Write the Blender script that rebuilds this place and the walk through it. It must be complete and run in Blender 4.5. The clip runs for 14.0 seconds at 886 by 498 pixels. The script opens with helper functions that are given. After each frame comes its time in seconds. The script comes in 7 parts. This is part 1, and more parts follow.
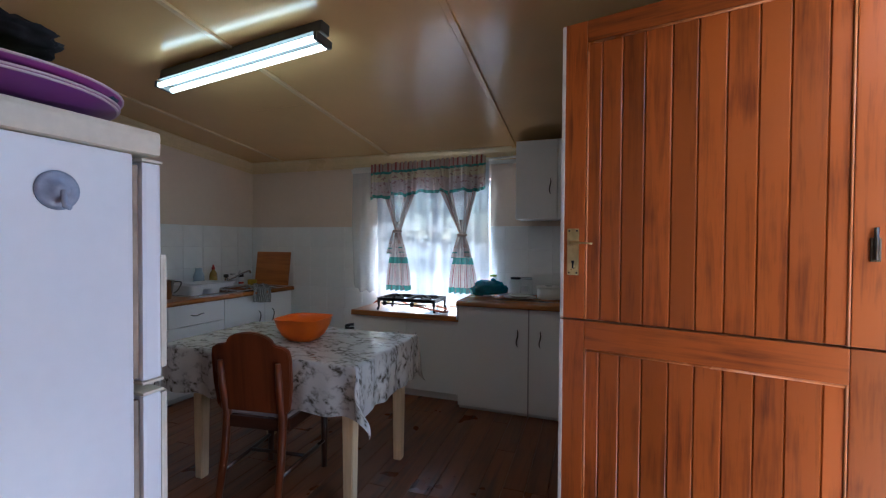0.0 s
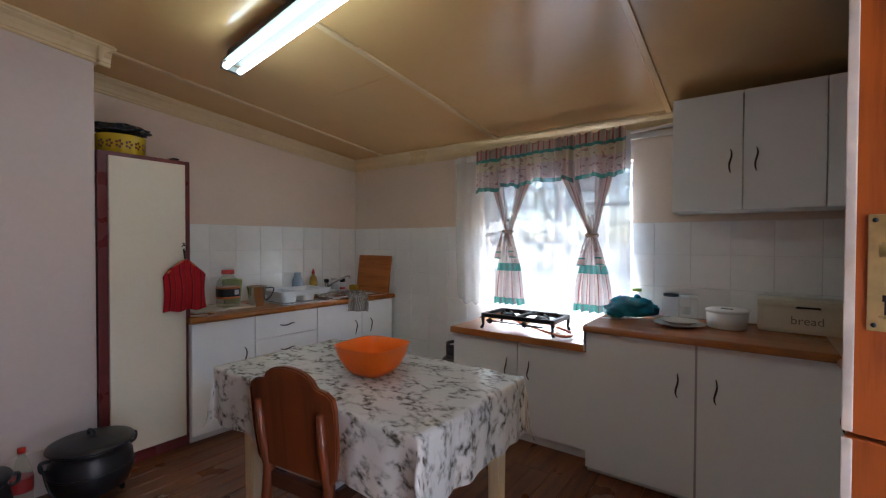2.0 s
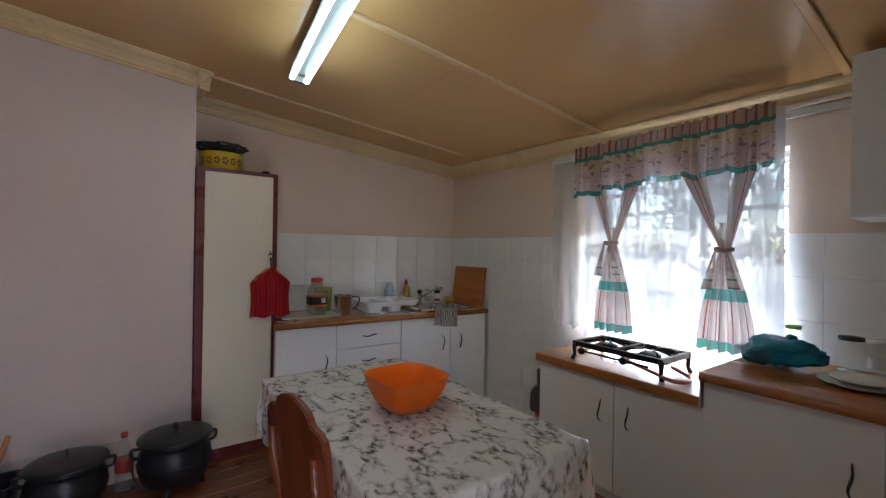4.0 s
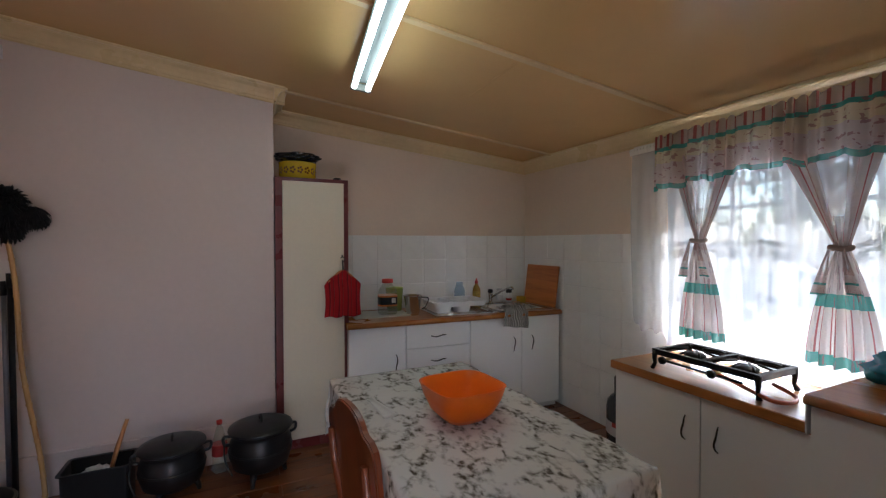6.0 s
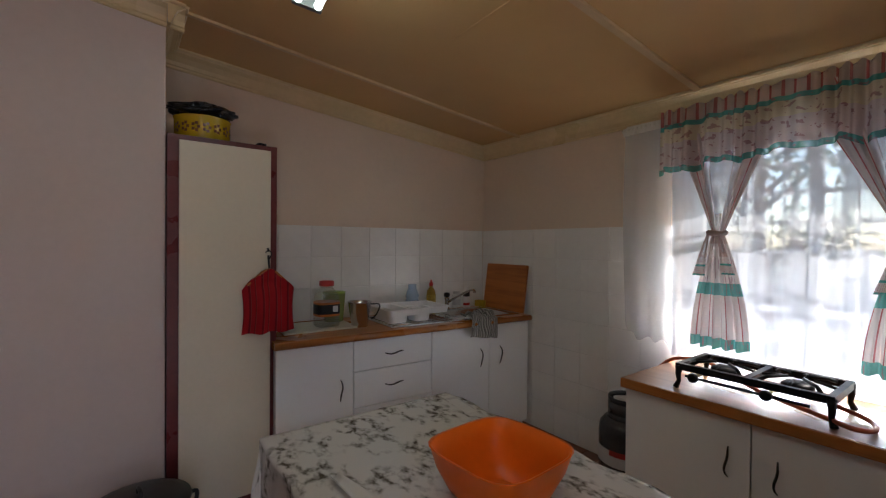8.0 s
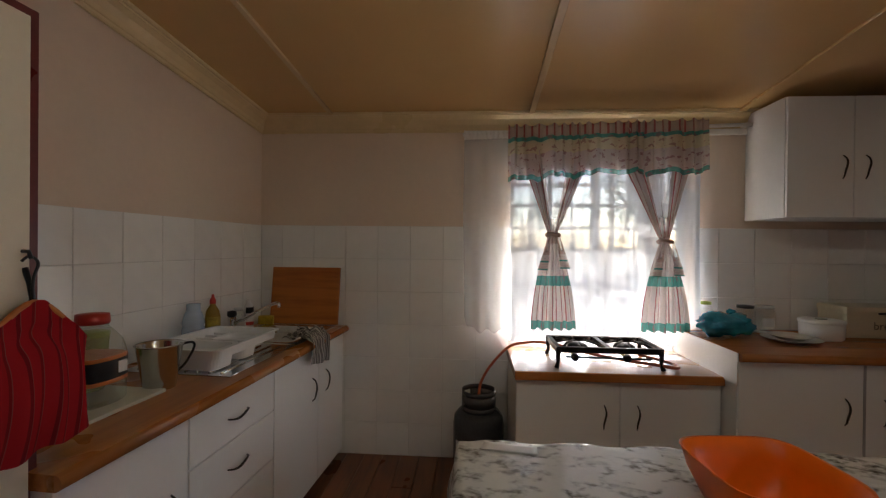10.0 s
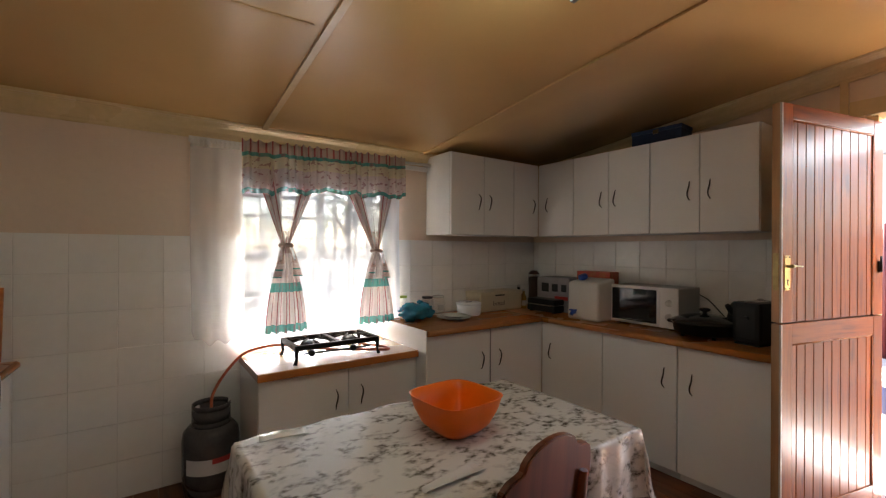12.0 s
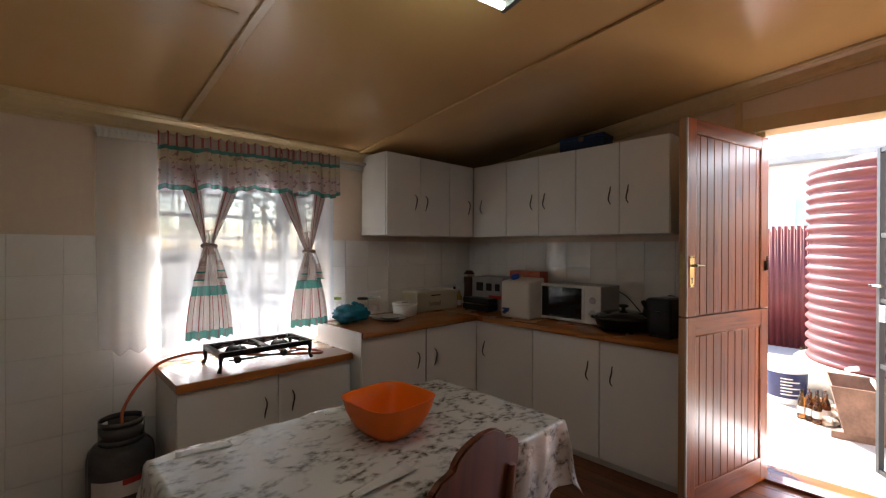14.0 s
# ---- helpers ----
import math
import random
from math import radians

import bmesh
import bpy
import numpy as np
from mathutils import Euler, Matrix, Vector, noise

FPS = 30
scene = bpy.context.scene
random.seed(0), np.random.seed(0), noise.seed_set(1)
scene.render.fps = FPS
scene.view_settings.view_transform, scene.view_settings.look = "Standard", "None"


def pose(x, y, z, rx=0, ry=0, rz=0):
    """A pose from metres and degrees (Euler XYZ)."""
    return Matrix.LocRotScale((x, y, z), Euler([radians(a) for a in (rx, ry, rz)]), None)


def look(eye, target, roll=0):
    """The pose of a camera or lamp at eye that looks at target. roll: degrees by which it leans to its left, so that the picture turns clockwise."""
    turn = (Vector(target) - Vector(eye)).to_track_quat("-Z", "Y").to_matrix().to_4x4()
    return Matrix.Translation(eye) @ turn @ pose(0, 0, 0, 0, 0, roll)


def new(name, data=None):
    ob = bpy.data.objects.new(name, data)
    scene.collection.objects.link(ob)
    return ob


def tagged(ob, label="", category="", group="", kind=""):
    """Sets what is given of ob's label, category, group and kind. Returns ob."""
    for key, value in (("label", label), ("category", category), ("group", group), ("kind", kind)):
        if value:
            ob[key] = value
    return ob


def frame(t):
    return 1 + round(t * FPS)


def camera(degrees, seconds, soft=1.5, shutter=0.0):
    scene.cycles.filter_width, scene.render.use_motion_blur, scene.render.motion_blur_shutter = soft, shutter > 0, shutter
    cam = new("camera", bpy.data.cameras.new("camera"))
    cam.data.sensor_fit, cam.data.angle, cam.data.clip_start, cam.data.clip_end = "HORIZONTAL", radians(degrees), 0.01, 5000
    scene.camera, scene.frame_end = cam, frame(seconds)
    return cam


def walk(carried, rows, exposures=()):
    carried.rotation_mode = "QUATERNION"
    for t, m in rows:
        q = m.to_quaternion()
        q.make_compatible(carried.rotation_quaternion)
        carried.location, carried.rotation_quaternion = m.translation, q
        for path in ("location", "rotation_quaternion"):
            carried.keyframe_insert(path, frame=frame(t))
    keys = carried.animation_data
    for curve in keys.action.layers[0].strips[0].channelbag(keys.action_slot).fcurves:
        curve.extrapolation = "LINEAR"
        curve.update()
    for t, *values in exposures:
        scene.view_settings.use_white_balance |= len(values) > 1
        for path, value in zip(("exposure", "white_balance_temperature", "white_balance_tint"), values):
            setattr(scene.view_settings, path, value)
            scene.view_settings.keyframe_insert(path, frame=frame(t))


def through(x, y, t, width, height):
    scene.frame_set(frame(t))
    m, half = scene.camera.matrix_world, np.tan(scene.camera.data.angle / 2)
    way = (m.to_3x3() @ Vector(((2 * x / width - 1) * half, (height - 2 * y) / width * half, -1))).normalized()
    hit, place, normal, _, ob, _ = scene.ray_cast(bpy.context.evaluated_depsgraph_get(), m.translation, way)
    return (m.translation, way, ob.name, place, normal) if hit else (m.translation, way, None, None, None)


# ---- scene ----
cam = camera(92.0, 14.0, soft=1.25)
PATH = [
    (0, (-0.029, 0.184, 1.299), (-0.683, 2.073, 1.262), 0.4),
    (0.5, (-0.097, 0.389, 1.298), (-0.888, 2.226, 1.259), 0.2),
    (1, (-0.189, 0.588, 1.294), (-1.109, 2.363, 1.255), 0.2),
    (1.5, (-0.233, 0.751, 1.29), (-1.28, 2.455, 1.254), 0.2),
    (2, (-0.237, 0.906, 1.305), (-1.408, 2.526, 1.272), 0.2),
    (2.5, (-0.214, 1.035, 1.318), (-1.513, 2.555, 1.281), 0.2),
    (3, (-0.224, 1.167, 1.325), (-1.632, 2.588, 1.287), 0.1),
    (3.5, (-0.214, 1.291, 1.351), (-1.724, 2.602, 1.314), 0.1),
    (3.7, (-0.196, 1.342, 1.334), (-1.753, 2.597, 1.313), 0.5),
    (6, (-0.178, 1.512, 1.383), (-1.989, 2.36, 1.348), -0.1),
    (6.5, (-0.179, 1.516, 1.383), (-1.999, 2.345, 1.351), -0.1),
    (7, (-0.272, 1.549, 1.364), (-2.098, 2.364, 1.327), -0.1),
    (7.2, (-0.37, 1.559, 1.35), (-2.192, 2.381, 1.319), -0.0),
    (9.3, (-1.839, 1.49, 1.307), (-2.421, 3.403, 1.276), 0.9),
    (9.5, (-1.973, 1.412, 1.31), (-2.404, 3.365, 1.283), 0.8),
    (10, (-2.217, 1.305, 1.308), (-2.349, 3.301, 1.298), 0.6),
    (10.5, (-2.387, 1.234, 1.33), (-2.142, 3.219, 1.321), 0.7),
    (11, (-2.456, 1.149, 1.343), (-1.781, 3.031, 1.33), 0.4),
    (11.5, (-2.487, 1.073, 1.348), (-1.511, 2.819, 1.355), 0.3),
    (12, (-2.507, 1.044, 1.366), (-1.347, 2.673, 1.366), 0.3),
    (12.5, (-2.518, 1.041, 1.374), (-1.253, 2.59, 1.373), 0.3),
    (13, (-2.515, 1.04, 1.377), (-1.188, 2.536, 1.374), 0.2),
    (13.5, (-2.506, 1.034, 1.378), (-1.144, 2.499, 1.375), 0.3),
    (14, (-2.496, 1.028, 1.374), (-1.115, 2.474, 1.373), 0.3),
]
walk(cam, [(t, look(eye, target, roll)) for t, eye, target, roll in PATH], exposures=[(0.0, 2.93, 5300, 9), (1.5, 3.58, 5800, 12), (3.5, 3.48, 5950, 13), (7.0, 3.22, 6200, 15), (9.5, 2.83, 6900, 18), (11.0, 3.5, 7450, 17), (12.0, 3.5, 7350, 17), (14.0, 2.95, 7050, 17)])


# ---- light ----
world = bpy.data.worlds.new("sky")
scene.world = world
world.use_nodes = True
SUN_EL, SUN_AZ = 52.0, 27.0
_sky = world.node_tree.nodes.new("ShaderNodeTexSky")
_sky.sky_type, _sky.sun_disc = "NISHITA", False
_sky.sun_elevation, _sky.sun_rotation = radians(SUN_EL), radians(SUN_AZ)
_bg = world.node_tree.nodes["Background"]
_bg.inputs["Strength"].default_value = 0.15
world.node_tree.links.new(_sky.outputs[0], _bg.inputs["Color"])
_sun = bpy.data.lights.new("sun", "SUN")
_sun.energy, _sun.angle, _sun.color = 4.2, radians(0.5), (1.0, 0.95, 0.86)
sun = new("sun", _sun)
_sd = Vector((math.sin(radians(SUN_AZ)) * math.cos(radians(SUN_EL)), math.cos(radians(SUN_AZ)) * math.cos(radians(SUN_EL)), math.sin(radians(SUN_EL))))
sun.matrix_world = look(_sd * 30, (0, 0, 0))
# strip lamp added under the lintel in place of sky light through the door
_dl = bpy.data.lights.new("door_sky_fill", "AREA")
_dl.shape, _dl.size, _dl.size_y, _dl.energy, _dl.color = "RECTANGLE", 0.84, 0.20, 0.7, (0.80, 0.90, 1.0)
door_sky_fill = new("door_sky_fill", _dl)
door_sky_fill.matrix_world = look((0.785, 1.132, 2.00), (0.785 - 0.42, 1.132, 2.00 - 0.91))

# added lamps at each opening's foot, for daylight thrown up by the sunlit ground
_wl = bpy.data.lights.new("window_bounce_fill", "AREA")
_wl.shape, _wl.size, _wl.size_y, _wl.energy, _wl.color = "RECTANGLE", 1.06, 0.12, 3.7, (0.95, 0.97, 1.0)
window_bounce_fill = new("window_bounce_fill", _wl)
window_bounce_fill.matrix_world = look((-1.435, 4.17, 0.80), (-1.435, 4.17 - 0.75, 0.80 + 0.66))
_db = bpy.data.lights.new("door_bounce_fill", "AREA")
_db.shape, _db.size, _db.size_y, _db.energy, _db.color = "RECTANGLE", 0.74, 0.18, 0.9, (0.86, 0.93, 1.0)
door_bounce_fill = new("door_bounce_fill", _db)
door_bounce_fill.matrix_world = look((0.835, 1.10, 0.10), (0.835 - 0.75, 1.10, 0.10 + 0.66))


# ---- materials ----
def surf(name, col, rough=0.5, metal=0.0, var=0.12, scale=3.0, fine=60.0, bump=0.15, dist=0.002, col2=None, rvar=0.12, coat=0.0, spec=0.5, stretch=None, rand=0.0):
    """A surface with a coarse and a fine variation in tone, gloss and relief."""
    m = bpy.data.materials.new(name)
    m.use_nodes = True
    n, l = m.node_tree.nodes, m.node_tree.links
    b = n["Principled BSDF"]
    tc = n.new("ShaderNodeTexCoord")
    mp = n.new("ShaderNodeMapping")
    l.new(tc.outputs["Object"], mp.inputs["Vector"])
    if stretch:
        mp.inputs["Scale"].default_value = stretch
    big, small = n.new("ShaderNodeTexNoise"), n.new("ShaderNodeTexNoise")
    for k, s, d in ((big, scale, 4.0), (small, fine, 3.0)):
        k.inputs["Scale"].default_value, k.inputs["Detail"].default_value = s, d
        l.new(mp.outputs[0], k.inputs["Vector"])
    mix = n.new("ShaderNodeMix")
    mix.data_type = "RGBA"
    c2 = col2 or tuple(c * (1 - 2.2 * var) for c in col)
    mix.inputs["A"].default_value, mix.inputs["B"].default_value = (*col, 1), (*c2, 1)
    add = n.new("ShaderNodeMath")
    add.operation = "MULTIPLY_ADD"
    add.inputs[1].default_value = 0.35
    l.new(small.outputs["Fac"], add.inputs[0])
    l.new(big.outputs["Fac"], add.inputs[2])
    ramp = n.new("ShaderNodeMapRange")
    ramp.inputs["From Min"].default_value, ramp.inputs["From Max"].default_value = 0.42, 0.95
    l.new(add.outputs[0], ramp.inputs["Value"])
    l.new(ramp.outputs[0], mix.inputs["Factor"])
    out = mix.outputs["Result"]
    if rand:
        oi, hs, mr = n.new("ShaderNodeObjectInfo"), n.new("ShaderNodeHueSaturation"), n.new("ShaderNodeMapRange")
        mr.inputs["To Min"].default_value, mr.inputs["To Max"].default_value = 1 - rand, 1 + rand
        l.new(oi.outputs["Random"], mr.inputs["Value"])
        l.new(mr.outputs[0], hs.inputs["Value"])
        l.new(out, hs.inputs["Color"])
        out = hs.outputs[0]
    l.new(out, b.inputs["Base Color"])
    b.inputs["Metallic"].default_value = metal
    b.inputs["Coat Weight"].default_value = coat
    b.inputs["Specular IOR Level"].default_value = spec
    rr = n.new("ShaderNodeMapRange")
    rr.inputs["To Min"].default_value, rr.inputs["To Max"].default_value = max(0.02, rough - rvar), min(1.0, rough + rvar)
    l.new(big.outputs["Fac"], rr.inputs["Value"])
    l.new(rr.outputs[0], b.inputs["Roughness"])
    if bump:
        bp = n.new("ShaderNodeBump")
        bp.inputs["Strength"].default_value, bp.inputs["Distance"].default_value = bump, dist
        l.new(add.outputs[0], bp.inputs["Height"])
        l.new(bp.outputs[0], b.inputs["Normal"])
    return m


def wood(name, dark, light, rough=0.4, axis="z", scale=1.0, coat=0.0, rand=0.0, knots=0.5):
    """Timber with a grain along one axis, darker streaks and blotches."""
    m = bpy.data.materials.new(name)
    m.use_nodes = True
    n, l = m.node_tree.nodes, m.node_tree.links
    b = n["Principled BSDF"]
    tc, mp = n.new("ShaderNodeTexCoord"), n.new("ShaderNodeMapping")
    sc = [14 * scale] * 3
    sc["xyz".index(axis)] = 0.9 * scale
    mp.inputs["Scale"].default_value = sc
    oi = n.new("ShaderNodeObjectInfo")
    sh = n.new("ShaderNodeVectorMath")
    sh.operation = "ADD"
    comb = n.new("ShaderNodeMath")
    comb.operation = "MULTIPLY"
    comb.inputs[1].default_value = 37.0
    l.new(oi.outputs["Random"], comb.inputs[0])
    l.new(tc.outputs["Object"], sh.inputs[0])
    l.new(comb.outputs[0], sh.inputs[1])
    l.new(sh.outputs[0], mp.inputs["Vector"])
    g, f, k = (n.new("ShaderNodeTexNoise") for _ in range(3))
    g.inputs["Scale"].default_value, g.inputs["Detail"].default_value, g.inputs["Distortion"].default_value = 1.6, 6.0, 0.8
    f.inputs["Scale"].default_value, f.inputs["Detail"].default_value = 9.0, 4.0
    k.inputs["Scale"].default_value, k.inputs["Detail"].default_value = 3.5 * scale, 3.0
    l.new(mp.outputs[0], g.inputs["Vector"])
    l.new(mp.outputs[0], f.inputs["Vector"])
    l.new(sh.outputs[0], k.inputs["Vector"])
    a = n.new("ShaderNodeMath")
    a.operation = "MULTIPLY_ADD"
    a.inputs[1].default_value = 0.35
    l.new(f.outputs["Fac"], a.inputs[0])
    l.new(g.outputs["Fac"], a.inputs[2])
    a2 = n.new("ShaderNodeMath")
    a2.operation = "MULTIPLY_ADD"
    a2.inputs[1].default_value = knots
    l.new(k.outputs["Fac"], a2.inputs[0])
    l.new(a.outputs[0], a2.inputs[2])
    r = n.new("ShaderNodeValToRGB")
    mid = tuple((x + y) / 2 for x, y in zip(dark, light))
    lo = 0.5 + 0.27 * knots
    r.color_ramp.elements[0].position, r.color_ramp.elements[0].color = lo, (*dark, 1)
    r.color_ramp.elements[1].position, r.color_ramp.elements[1].color = min(1.0, lo + 0.36), (*light, 1)
    e = r.color_ramp.elements.new(lo + 0.16)
    e.color = (*mid, 1)
    l.new(a2.outputs[0], r.inputs["Fac"])
    out = r.outputs[0]
    if rand:
        hs, mr = n.new("ShaderNodeHueSaturation"), n.new("ShaderNodeMapRange")
        mr.inputs["To Min"].default_value, mr.inputs["To Max"].default_value = 1 - rand, 1 + rand
        l.new(oi.outputs["Random"], mr.inputs["Value"])
        l.new(mr.outputs[0], hs.inputs["Value"])
        l.new(out, hs.inputs["Color"])
        out = hs.outputs[0]
    l.new(out, b.inputs["Base Color"])
    rr = n.new("ShaderNodeMapRange")
    rr.inputs["To Min"].default_value, rr.inputs["To Max"].default_value = max(0.05, rough - 0.12), rough + 0.15
    l.new(k.outputs["Fac"], rr.inputs["Value"])
    l.new(rr.outputs[0], b.inputs["Roughness"])
    b.inputs["Coat Weight"].default_value = coat
    b.inputs["Coat Roughness"].default_value = 0.15
    bp = n.new("ShaderNodeBump")
    bp.inputs["Strength"].default_value, bp.inputs["Distance"].default_value = 0.15, 0.002
    l.new(a.outputs[0], bp.inputs["Height"])
    l.new(bp.outputs[0], b.inputs["Normal"])
    return m


def glass(name, col=(0.97, 0.99, 0.98), rough=0.02):
    m = bpy.data.materials.new(name)
    m.use_nodes = True
    b = m.node_tree.nodes["Principled BSDF"]
    b.inputs["Base Color"].default_value = (*col, 1)
    b.inputs["Transmission Weight"].default_value = 1.0
    b.inputs["Roughness"].default_value = rough
    b.inputs["IOR"].default_value = 1.45
    return m


def pane_glass(name):
    """Thin glazing: mostly clear, with a weak gloss."""
    m = bpy.data.materials.new(name)
    m.use_nodes = True
    n, l = m.node_tree.nodes, m.node_tree.links
    n.remove(n["Principled BSDF"])
    tr, gl, mx, fr = n.new("ShaderNodeBsdfTransparent"), n.new("ShaderNodeBsdfGlossy"), n.new("ShaderNodeMixShader"), n.new("ShaderNodeFresnel")
    gl.inputs["Roughness"].default_value = 0.03
    tr.inputs["Color"].default_value = (0.94, 0.96, 0.95, 1)
    l.new(fr.outputs[0], mx.inputs[0])
    l.new(tr.outputs[0], mx.inputs[1])
    l.new(gl.outputs[0], mx.inputs[2])
    l.new(mx.outputs[0], n["Material Output"].inputs[0])
    return m


def thin_clear(name, col, milky=0.12, rough=0.06):
    """Thin clear plastic or glass: mostly see-through, with gloss and a little haze."""
    m = bpy.data.materials.new(name)
    m.use_nodes = True
    n, l = m.node_tree.nodes, m.node_tree.links
    n.remove(n["Principled BSDF"])
    tr, gl, df, m1, m2, fr_ = n.new("ShaderNodeBsdfTransparent"), n.new("ShaderNodeBsdfGlossy"), n.new("ShaderNodeBsdfDiffuse"), n.new("ShaderNodeMixShader"), n.new("ShaderNodeMixShader"), n.new("ShaderNodeLayerWeight")
    pw, sc_g = n.new("ShaderNodeMath"), n.new("ShaderNodeMath")
    pw.operation, sc_g.operation = "POWER", "MULTIPLY_ADD"
    pw.inputs[1].default_value, sc_g.inputs[1].default_value, sc_g.inputs[2].default_value = 4.0, 0.55, 0.035
    l.new(fr_.outputs["Facing"], pw.inputs[0])
    l.new(pw.outputs[0], sc_g.inputs[0])
    gl.inputs["Roughness"].default_value = rough
    tr.inputs["Color"].default_value = (*col, 1)
    df.inputs["Color"].default_value = (*col, 1)
    m1.inputs[0].default_value = milky
    l.new(tr.outputs[0], m1.inputs[1])
    l.new(df.outputs[0], m1.inputs[2])
    l.new(sc_g.outputs[0], m2.inputs[0])
    l.new(m1.outputs[0], m2.inputs[1])
    l.new(gl.outputs[0], m2.inputs[2])
    l.new(m2.outputs[0], n["Material Output"].inputs[0])
    return m


def cloth(name, col, through=0.5, clear=0.0, scale=220.0, pattern=None):
    """Thin fabric: diffuse, light let through, and open weave. pattern(nodes, links, coords) returns (colour, clear) sockets or None."""
    m = bpy.data.materials.new(name)
    m.use_nodes = True
    n, l = m.node_tree.nodes, m.node_tree.links
    n.remove(n["Principled BSDF"])
    tc = n.new("ShaderNodeTexCoord")
    df, tl, tr = n.new("ShaderNodeBsdfDiffuse"), n.new("ShaderNodeBsdfTranslucent"), n.new("ShaderNodeBsdfTransparent")
    m1, m2 = n.new("ShaderNodeMixShader"), n.new("ShaderNodeMixShader")
    m1.inputs[0].default_value, m2.inputs[0].default_value = through, clear
    wv = n.new("ShaderNodeTexNoise")
    wv.inputs["Scale"].default_value = scale
    l.new(tc.outputs["Object"], wv.inputs["Vector"])
    bp = n.new("ShaderNodeBump")
    bp.inputs["Strength"].default_value, bp.inputs["Distance"].default_value = 0.2, 0.001
    l.new(wv.outputs["Fac"], bp.inputs["Height"])
    l.new(bp.outputs[0], df.inputs["Normal"])
    for s in (df, tl):
        s.inputs["Color"].default_value = (*col, 1)
    if pattern:
        c, k = pattern(n, l, tc)
        if c:
            l.new(c, df.inputs["Color"])
            l.new(c, tl.inputs["Color"])
        if k:
            l.new(k, m2.inputs[0])
    l.new(df.outputs[0], m1.inputs[1])
    l.new(tl.outputs[0], m1.inputs[2])
    l.new(m1.outputs[0], m2.inputs[1])
    l.new(tr.outputs[0], m2.inputs[2])
    l.new(m2.outputs[0], n["Material Output"].inputs[0])
    return m


def glow(name, col, strength):
    m = bpy.data.materials.new(name)
    m.use_nodes = True
    b = m.node_tree.nodes["Principled BSDF"]
    b.inputs["Base Color"].default_value = (0.9, 0.9, 0.9, 1)
    b.inputs["Emission Color"].default_value = (*col, 1)
    b.inputs["Emission Strength"].default_value = strength
    return m


M_WALL = surf("wall_paint_beige", (0.77, 0.62, 0.49), 0.55, scale=1.1, fine=40, var=0.05, bump=0.25, dist=0.004)
M_WALLP = surf("wall_paint_pinkish", (0.67, 0.555, 0.505), 0.5, scale=0.9, fine=35, var=0.05, bump=0.3, dist=0.004)
M_CEIL = surf("ceiling_paint_brown", (0.66, 0.41, 0.172), 0.19, scale=1.1, fine=5, var=0.045, bump=0.28, dist=0.008, rvar=0.02)

def dark_patch(m):
    """A darker brown patch above the corner cabinets, mixed over the ceiling paint."""
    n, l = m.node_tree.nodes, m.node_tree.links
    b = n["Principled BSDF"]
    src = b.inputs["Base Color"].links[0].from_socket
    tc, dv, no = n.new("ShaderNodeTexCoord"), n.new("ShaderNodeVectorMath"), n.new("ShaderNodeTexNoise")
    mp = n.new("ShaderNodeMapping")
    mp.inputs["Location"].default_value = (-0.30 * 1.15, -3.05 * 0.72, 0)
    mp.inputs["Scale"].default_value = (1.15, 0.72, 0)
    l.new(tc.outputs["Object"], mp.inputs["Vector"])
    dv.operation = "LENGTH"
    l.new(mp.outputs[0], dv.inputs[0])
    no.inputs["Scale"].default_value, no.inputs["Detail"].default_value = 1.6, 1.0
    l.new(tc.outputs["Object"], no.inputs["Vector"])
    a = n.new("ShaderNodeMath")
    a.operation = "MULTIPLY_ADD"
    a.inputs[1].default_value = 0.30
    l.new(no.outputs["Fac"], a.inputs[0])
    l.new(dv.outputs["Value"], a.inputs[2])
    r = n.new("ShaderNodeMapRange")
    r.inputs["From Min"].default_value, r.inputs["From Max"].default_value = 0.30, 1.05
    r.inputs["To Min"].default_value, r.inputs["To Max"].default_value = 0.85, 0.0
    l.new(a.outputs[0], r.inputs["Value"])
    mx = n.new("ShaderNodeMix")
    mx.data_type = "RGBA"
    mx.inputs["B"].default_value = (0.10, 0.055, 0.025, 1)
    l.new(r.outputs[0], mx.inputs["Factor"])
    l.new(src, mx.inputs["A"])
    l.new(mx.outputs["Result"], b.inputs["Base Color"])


dark_patch(M_CEIL)
M_CORN = surf("cornice_paint_cream", (0.73, 0.55, 0.30), 0.30, scale=2.0, fine=30, var=0.1)
M_TILE = surf("tile_white_glazed", (0.88, 0.865, 0.83), 0.06, scale=5.0, fine=20, var=0.03, bump=0.12, dist=0.002, rvar=0.05, rand=0.02)
M_GROUT = surf("grout_grey", (0.78, 0.765, 0.73), 0.8, scale=6.0, fine=90)
M_CAB = surf("cabinet_white_melamine", (0.87, 0.86, 0.835), 0.32, scale=1.2, fine=50, var=0.02, bump=0.05, rvar=0.06)
M_JOINT = surf("joint_strip_grey", (0.38, 0.37, 0.36), 0.5, var=0.1)
M_CABEDGE = surf("cabinet_edge_white", (0.70, 0.69, 0.66), 0.4, var=0.05)
M_TOP = wood("worktop_oak_laminate", (0.34, 0.118, 0.026), (0.51, 0.20, 0.05), 0.26, "y", 0.6, knots=0.2)
M_TOPX = wood("worktop_oak_laminate_cross", (0.33, 0.112, 0.027), (0.49, 0.185, 0.05), 0.22, "x", 0.6, knots=0.2)
M_TOPH = wood("worktop_under_window", (0.22, 0.095, 0.036), (0.34, 0.165, 0.065), 0.27, "x", 0.6, coat=0.2, knots=0.2)
M_HANDLE = surf("handle_dark_bronze", (0.07, 0.06, 0.05), 0.3, metal=0.8, var=0.2)
